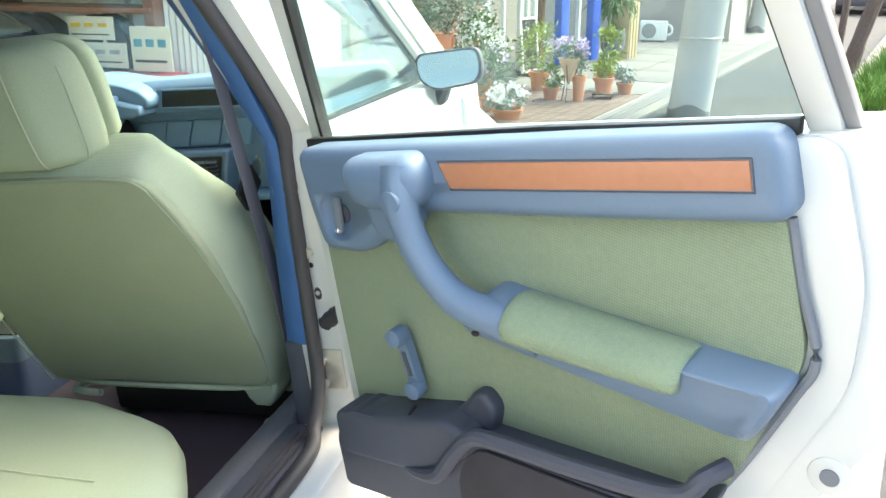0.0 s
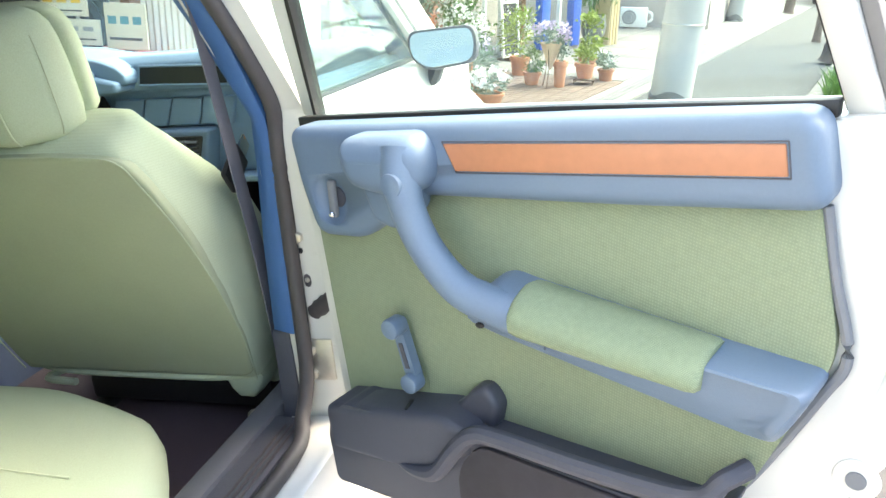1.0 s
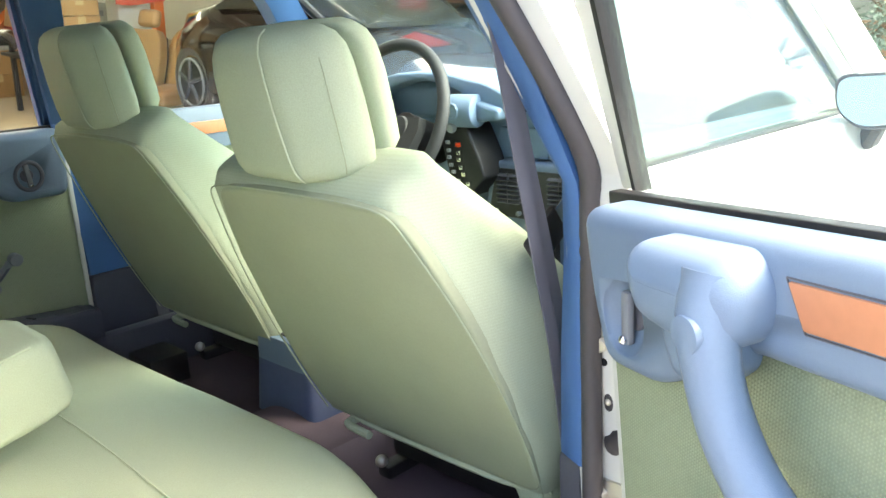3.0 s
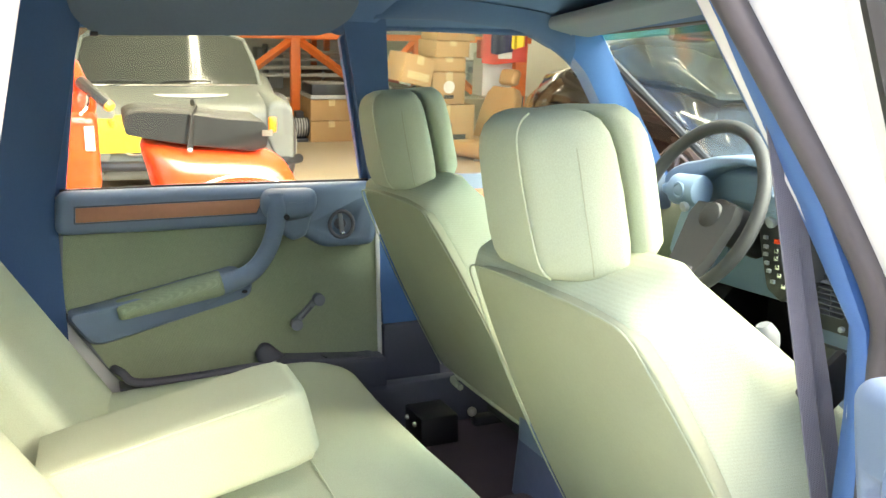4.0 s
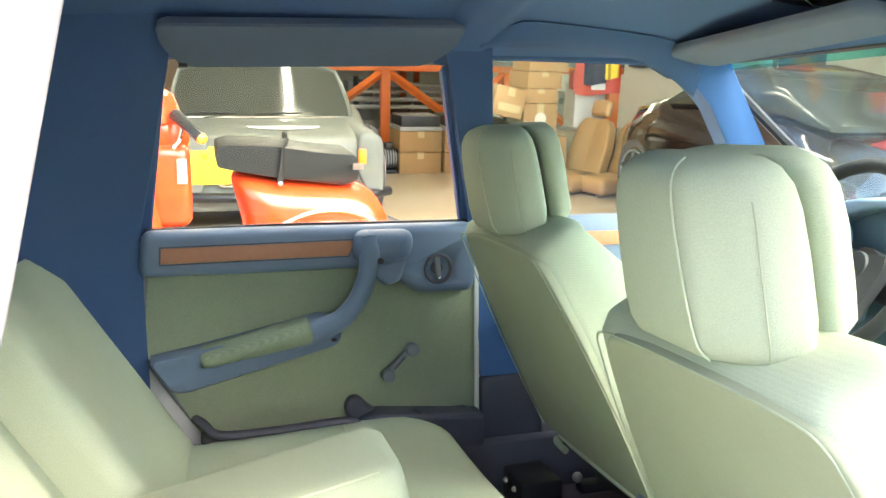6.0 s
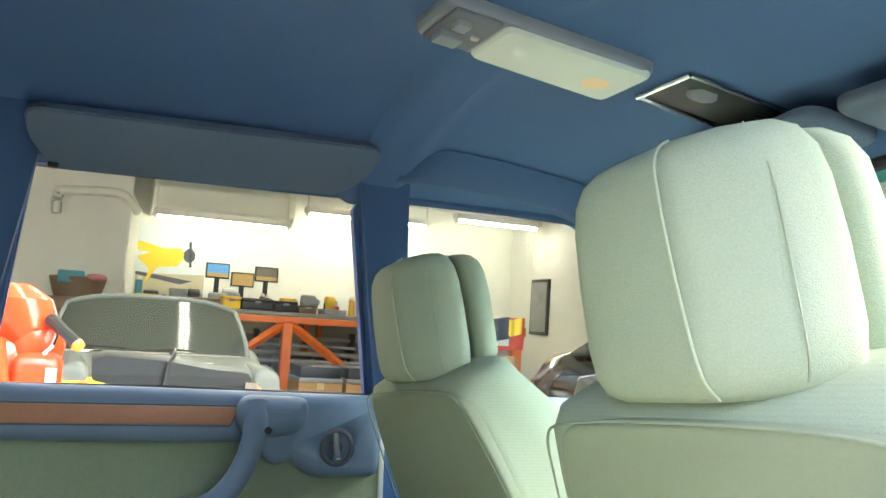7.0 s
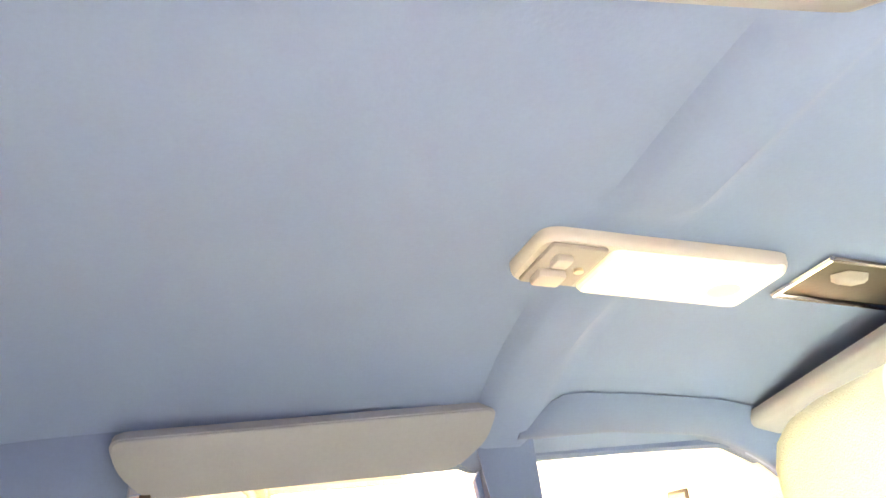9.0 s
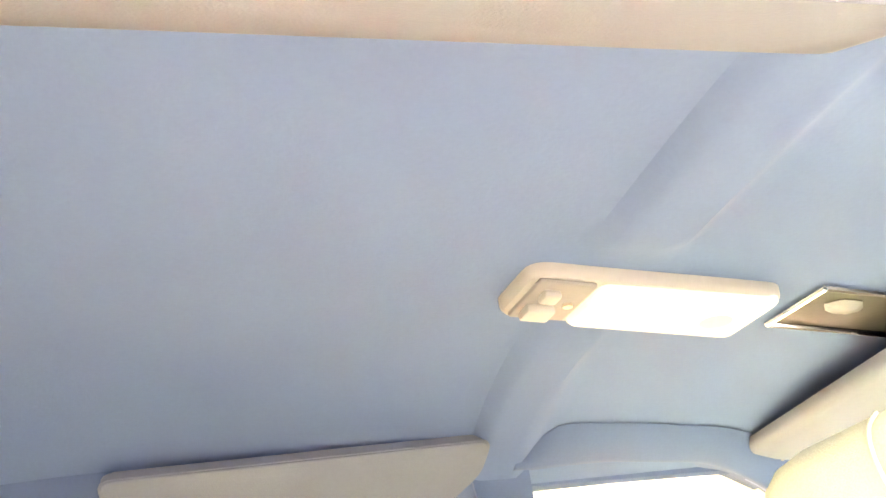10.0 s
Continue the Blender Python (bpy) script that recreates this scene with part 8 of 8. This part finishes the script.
utility_pole((1.14, 6.42), 0.172, "thick pale concrete utility pole with steel bands")
utility_pole((2.12, 15.5), 0.15, "pale concrete utility pole further along the pavement")


def street_tree(at, r, lean, height, label, blossom):
    x, y = at
    ob = thing("street_tree", (x, y, 0.05), label, "tree", "street trees")
    pts = spline([(x, y, 0.03), (x + lean * 0.12, y, 0.4), (x + lean * 0.45, y + 0.05, 1.1), (x + lean * 0.8, y + 0.1, 1.9), (x + lean, y + 0.1, height * 0.62)], 5)
    n = len(pts)
    part("trunk", tube(pts, [r * (1.25 if i == 0 else 1) * (1 - 0.5 * i / n) * (1 + 0.10 * noise.noise(Vector((i * 0.7, x, y)))) for i in range(n)], 10), BARK, ob, "dark rough trunk")
    limbs, tips = [], []
    for k in range(12):
        a = k * 2.4 + rng.uniform(-0.4, 0.4)
        s0 = pts[n - 1 - (k % 6) * 2]
        reach, rise = rng.uniform(0.9, 1.7), rng.uniform(0.7, 1.6)
        run = spline([s0, s0 + Vector((math.cos(a) * reach * 0.45, math.sin(a) * reach * 0.45, rise * 0.5)), s0 + Vector((math.cos(a) * reach, math.sin(a) * reach, rise * 0.8))], 4)
        limbs.append(tube(run, [r * 0.35 * (1 - 0.8 * i / len(run)) for i in range(len(run))], 6))
        for q in range(4):
            b = run[3 + (q * 2) % (len(run) - 3)]
            tip = b + Vector((rng.uniform(-0.6, 0.6), rng.uniform(-0.6, 0.6), rng.uniform(0.1, 0.7)))
            limbs.append(tube([b, (b + tip) / 2 + Vector((0, 0, 0.06)), tip], [r * 0.10, r * 0.07, r * 0.03], 5))
            tips.append(tip)
            tips.append((b + tip) / 2)
    part("limbs", join(*limbs), BARK, ob)
    spots = [(t + Vector((rng.gauss(0, 0.16), rng.gauss(0, 0.16), rng.gauss(0, 0.13))), Vector((0, 0, 1))) for t in tips for k in range(9)]
    part("crown", leaves(spots, 0.09, 0.05), blossom, ob, "thin spring crown of small leaves")
    return ob


street_tree((2.84, 9.7), 0.095, 0.55, 4.4, "leaning street tree with thin spring crown", PETAL_P)
street_tree((3.02, 12.0), 0.055, 0.12, 4.0, "slender street tree with pale blossom", PETAL_P)
street_tree((3.22, 17.5), 0.10, 0.25, 4.8, "forked street tree with pale blossom", PETAL_P)
street_tree((4.9, 26.0), 0.12, -0.3, 5.5, "street tree with fresh green crown", LEAF_LIME)


def grass(a0, a1, b0, b1, n, tall):
    bm = bmesh.new()
    for k in range(n):
        p = street(rng.uniform(a0, a1), rng.uniform(b0, b1), 0.045)
        a, h = rng.uniform(0, math.tau), tall * rng.uniform(0.4, 1.2)
        w = Vector((math.cos(a), math.sin(a), 0)) * 0.008
        tip = p + Vector((rng.gauss(0, 0.35), rng.gauss(0, 0.35), 1)) * h
        mid = (p + tip) / 2 + Vector((0, 0, 0.12 * h))
        v = [bm.verts.new(q) for q in (p - w, p + w, mid + w * 0.8, tip, mid - w * 0.8)]
        bm.faces.new(v)
    return bm


solo("grass", join(*[grass(1.2, 3.6, 1.78, 2.34, 2600, 0.22), grass(2.6, 3.5, 1.95, 2.30, 1200, 0.34), grass(6.0, 8.2, 1.8, 2.3, 1000, 0.16), grass(7.0, 12.0, 1.8, 2.25, 900, 0.28)]), GRASS, "tufts of long green grass on the verge", "grass", kind="stuff")


def far_vehicle(name, label, at, w, h, l, cab, bed):
    x, y = at
    m = Matrix.Translation((x, y, 0)) @ swing
    ob = thing(name, (0, 0, 0), label, "vehicle", "vehicles on the road", m=Matrix.Identity(4))
    part("body", turned(box(-w / 2, w / 2, l * 0.1, l, h * 0.42, h, 0.06, 3), m), bed, ob)
    part("cab", turned(loft([[Vector((xx * w / 2 * k, yy, z)) for xx, yy in ((-1, 0.0), (1, 0.0), (1, l * 0.8), (-1, l * 0.8))] for z, k in ((h * 0.18, 0.98), (h * 0.5, 1.0), (h * 0.86, 0.85))]), m), cab, ob)
    part("rear_window", turned(box(-w * 0.38, w * 0.38, -0.012, 0.01, h * 0.52, h * 0.78, 0.01), m), BLACK, ob)
    part("bumper", turned(box(-w * 0.48, w * 0.48, -0.06, 0.0, h * 0.16, h * 0.28, 0.02), m), SLATE, ob)
    for sx in (-1, 1):
        part("tail_lamp", turned(box(sx * w * 0.42 - 0.05, sx * w * 0.42 + 0.05, -0.02, 0.0, h * 0.32, h * 0.42, 0.01), m), ORANGE, ob)
        for yy in (0.25, l * 0.75):
            part("tyre", turned(disc((sx * w * 0.43, yy, 0.24), (1, 0, 0), 0.24, 0.16, 20, 0.03), m), RUBBER, ob)
    return ob


REDCAR = shader("dark_red_car_paint", (0.25, 0.03, 0.03), 0.3, grain=0.02, blot=0.03, bump=0.01, coat=0.5)
GREENBODY = shader("green_truck_body", (0.05, 0.35, 0.13), 0.45, grain=0.04, blot=0.06, bump=0.03)
far_vehicle("small_truck", "small truck with bright green load body", (6.1, 24.0), 1.6, 1.75, 3.2, WHITEPAINT, GREENBODY)
far_vehicle("hatchback", "dark red hatchback waiting on the road", (4.75, 21.0), 1.35, 1.25, 2.6, REDCAR, REDCAR)
far_vehicle("hatchback", "white hatchback waiting on the road", (8.6, 22.0), 1.5, 1.4, 3.0, WHITEPAINT, WHITEPAINT)


# ---- houses across the road ----
def house(at, w, d, h, wallmat, label, cols, floors, facing):
    x, y = at
    m = Matrix.Translation((x, y, 0)) @ Matrix.Rotation(facing, 4, "Z")
    ob = thing("town_house", (0, 0, 0), label, "house", "houses across the road", m=Matrix.Identity(4))
    part("wall", turned(box(-w / 2, w / 2, 0, d, 0, h, 0.02), m), wallmat, ob)
    part("roof", turned(prism([(-w / 2 - 0.3, h), (w / 2 + 0.3, h), (w / 2 + 0.3, h + 0.25), (0, h + 1.4), (-w / 2 - 0.3, h + 0.25)], lambda a, z, q: Vector((a, q, z)), -0.35, d + 0.3), m), SLATE, ob, "dark tiled roof")
    for f in range(floors):
        for c in range(cols):
            cx = -w / 2 + (c + 0.5) * w / cols
            z = 0.9 + f * h / floors
            win = part("window", turned(box(cx - 0.5, cx + 0.5, -0.05, 0.02, z, z + 1.2, 0.01), m), WHITEPAINT, ob)
            part("pane", turned(box(cx - 0.44, cx + 0.44, -0.06, -0.045, z + 0.06, z + 1.14), m), GREYPOT, win)
    return ob


face = math.pi / 2 - 0.23 + math.pi
for k, (a, w, h, mat, lab) in enumerate(((-14, 8, 6.0, PLASTER, "cream rendered two-storey house across the road"), (-4, 9, 7.5, WHITEPAINT, "white house across the road"), (7, 8, 6.0, RENDERED, "grey-brown house across the road"), (17, 9, 6.5, PLASTER, "cream house further along the road"), (28, 9, 6.0, WHITEPAINT, "white house far along the road"))):
    p = street(a, 20.0, 0)
    house((p.x, p.y), w, 6, h, mat, lab, 3, 2, math.pi / 2 + math.atan2(-D.x, D.y) + math.pi)
p = street(58, 2.0, 0)
house((p.x, p.y), 16, 6, 6.5, PLASTER, "pale house at the end of the road", 5, 2, 0.0)
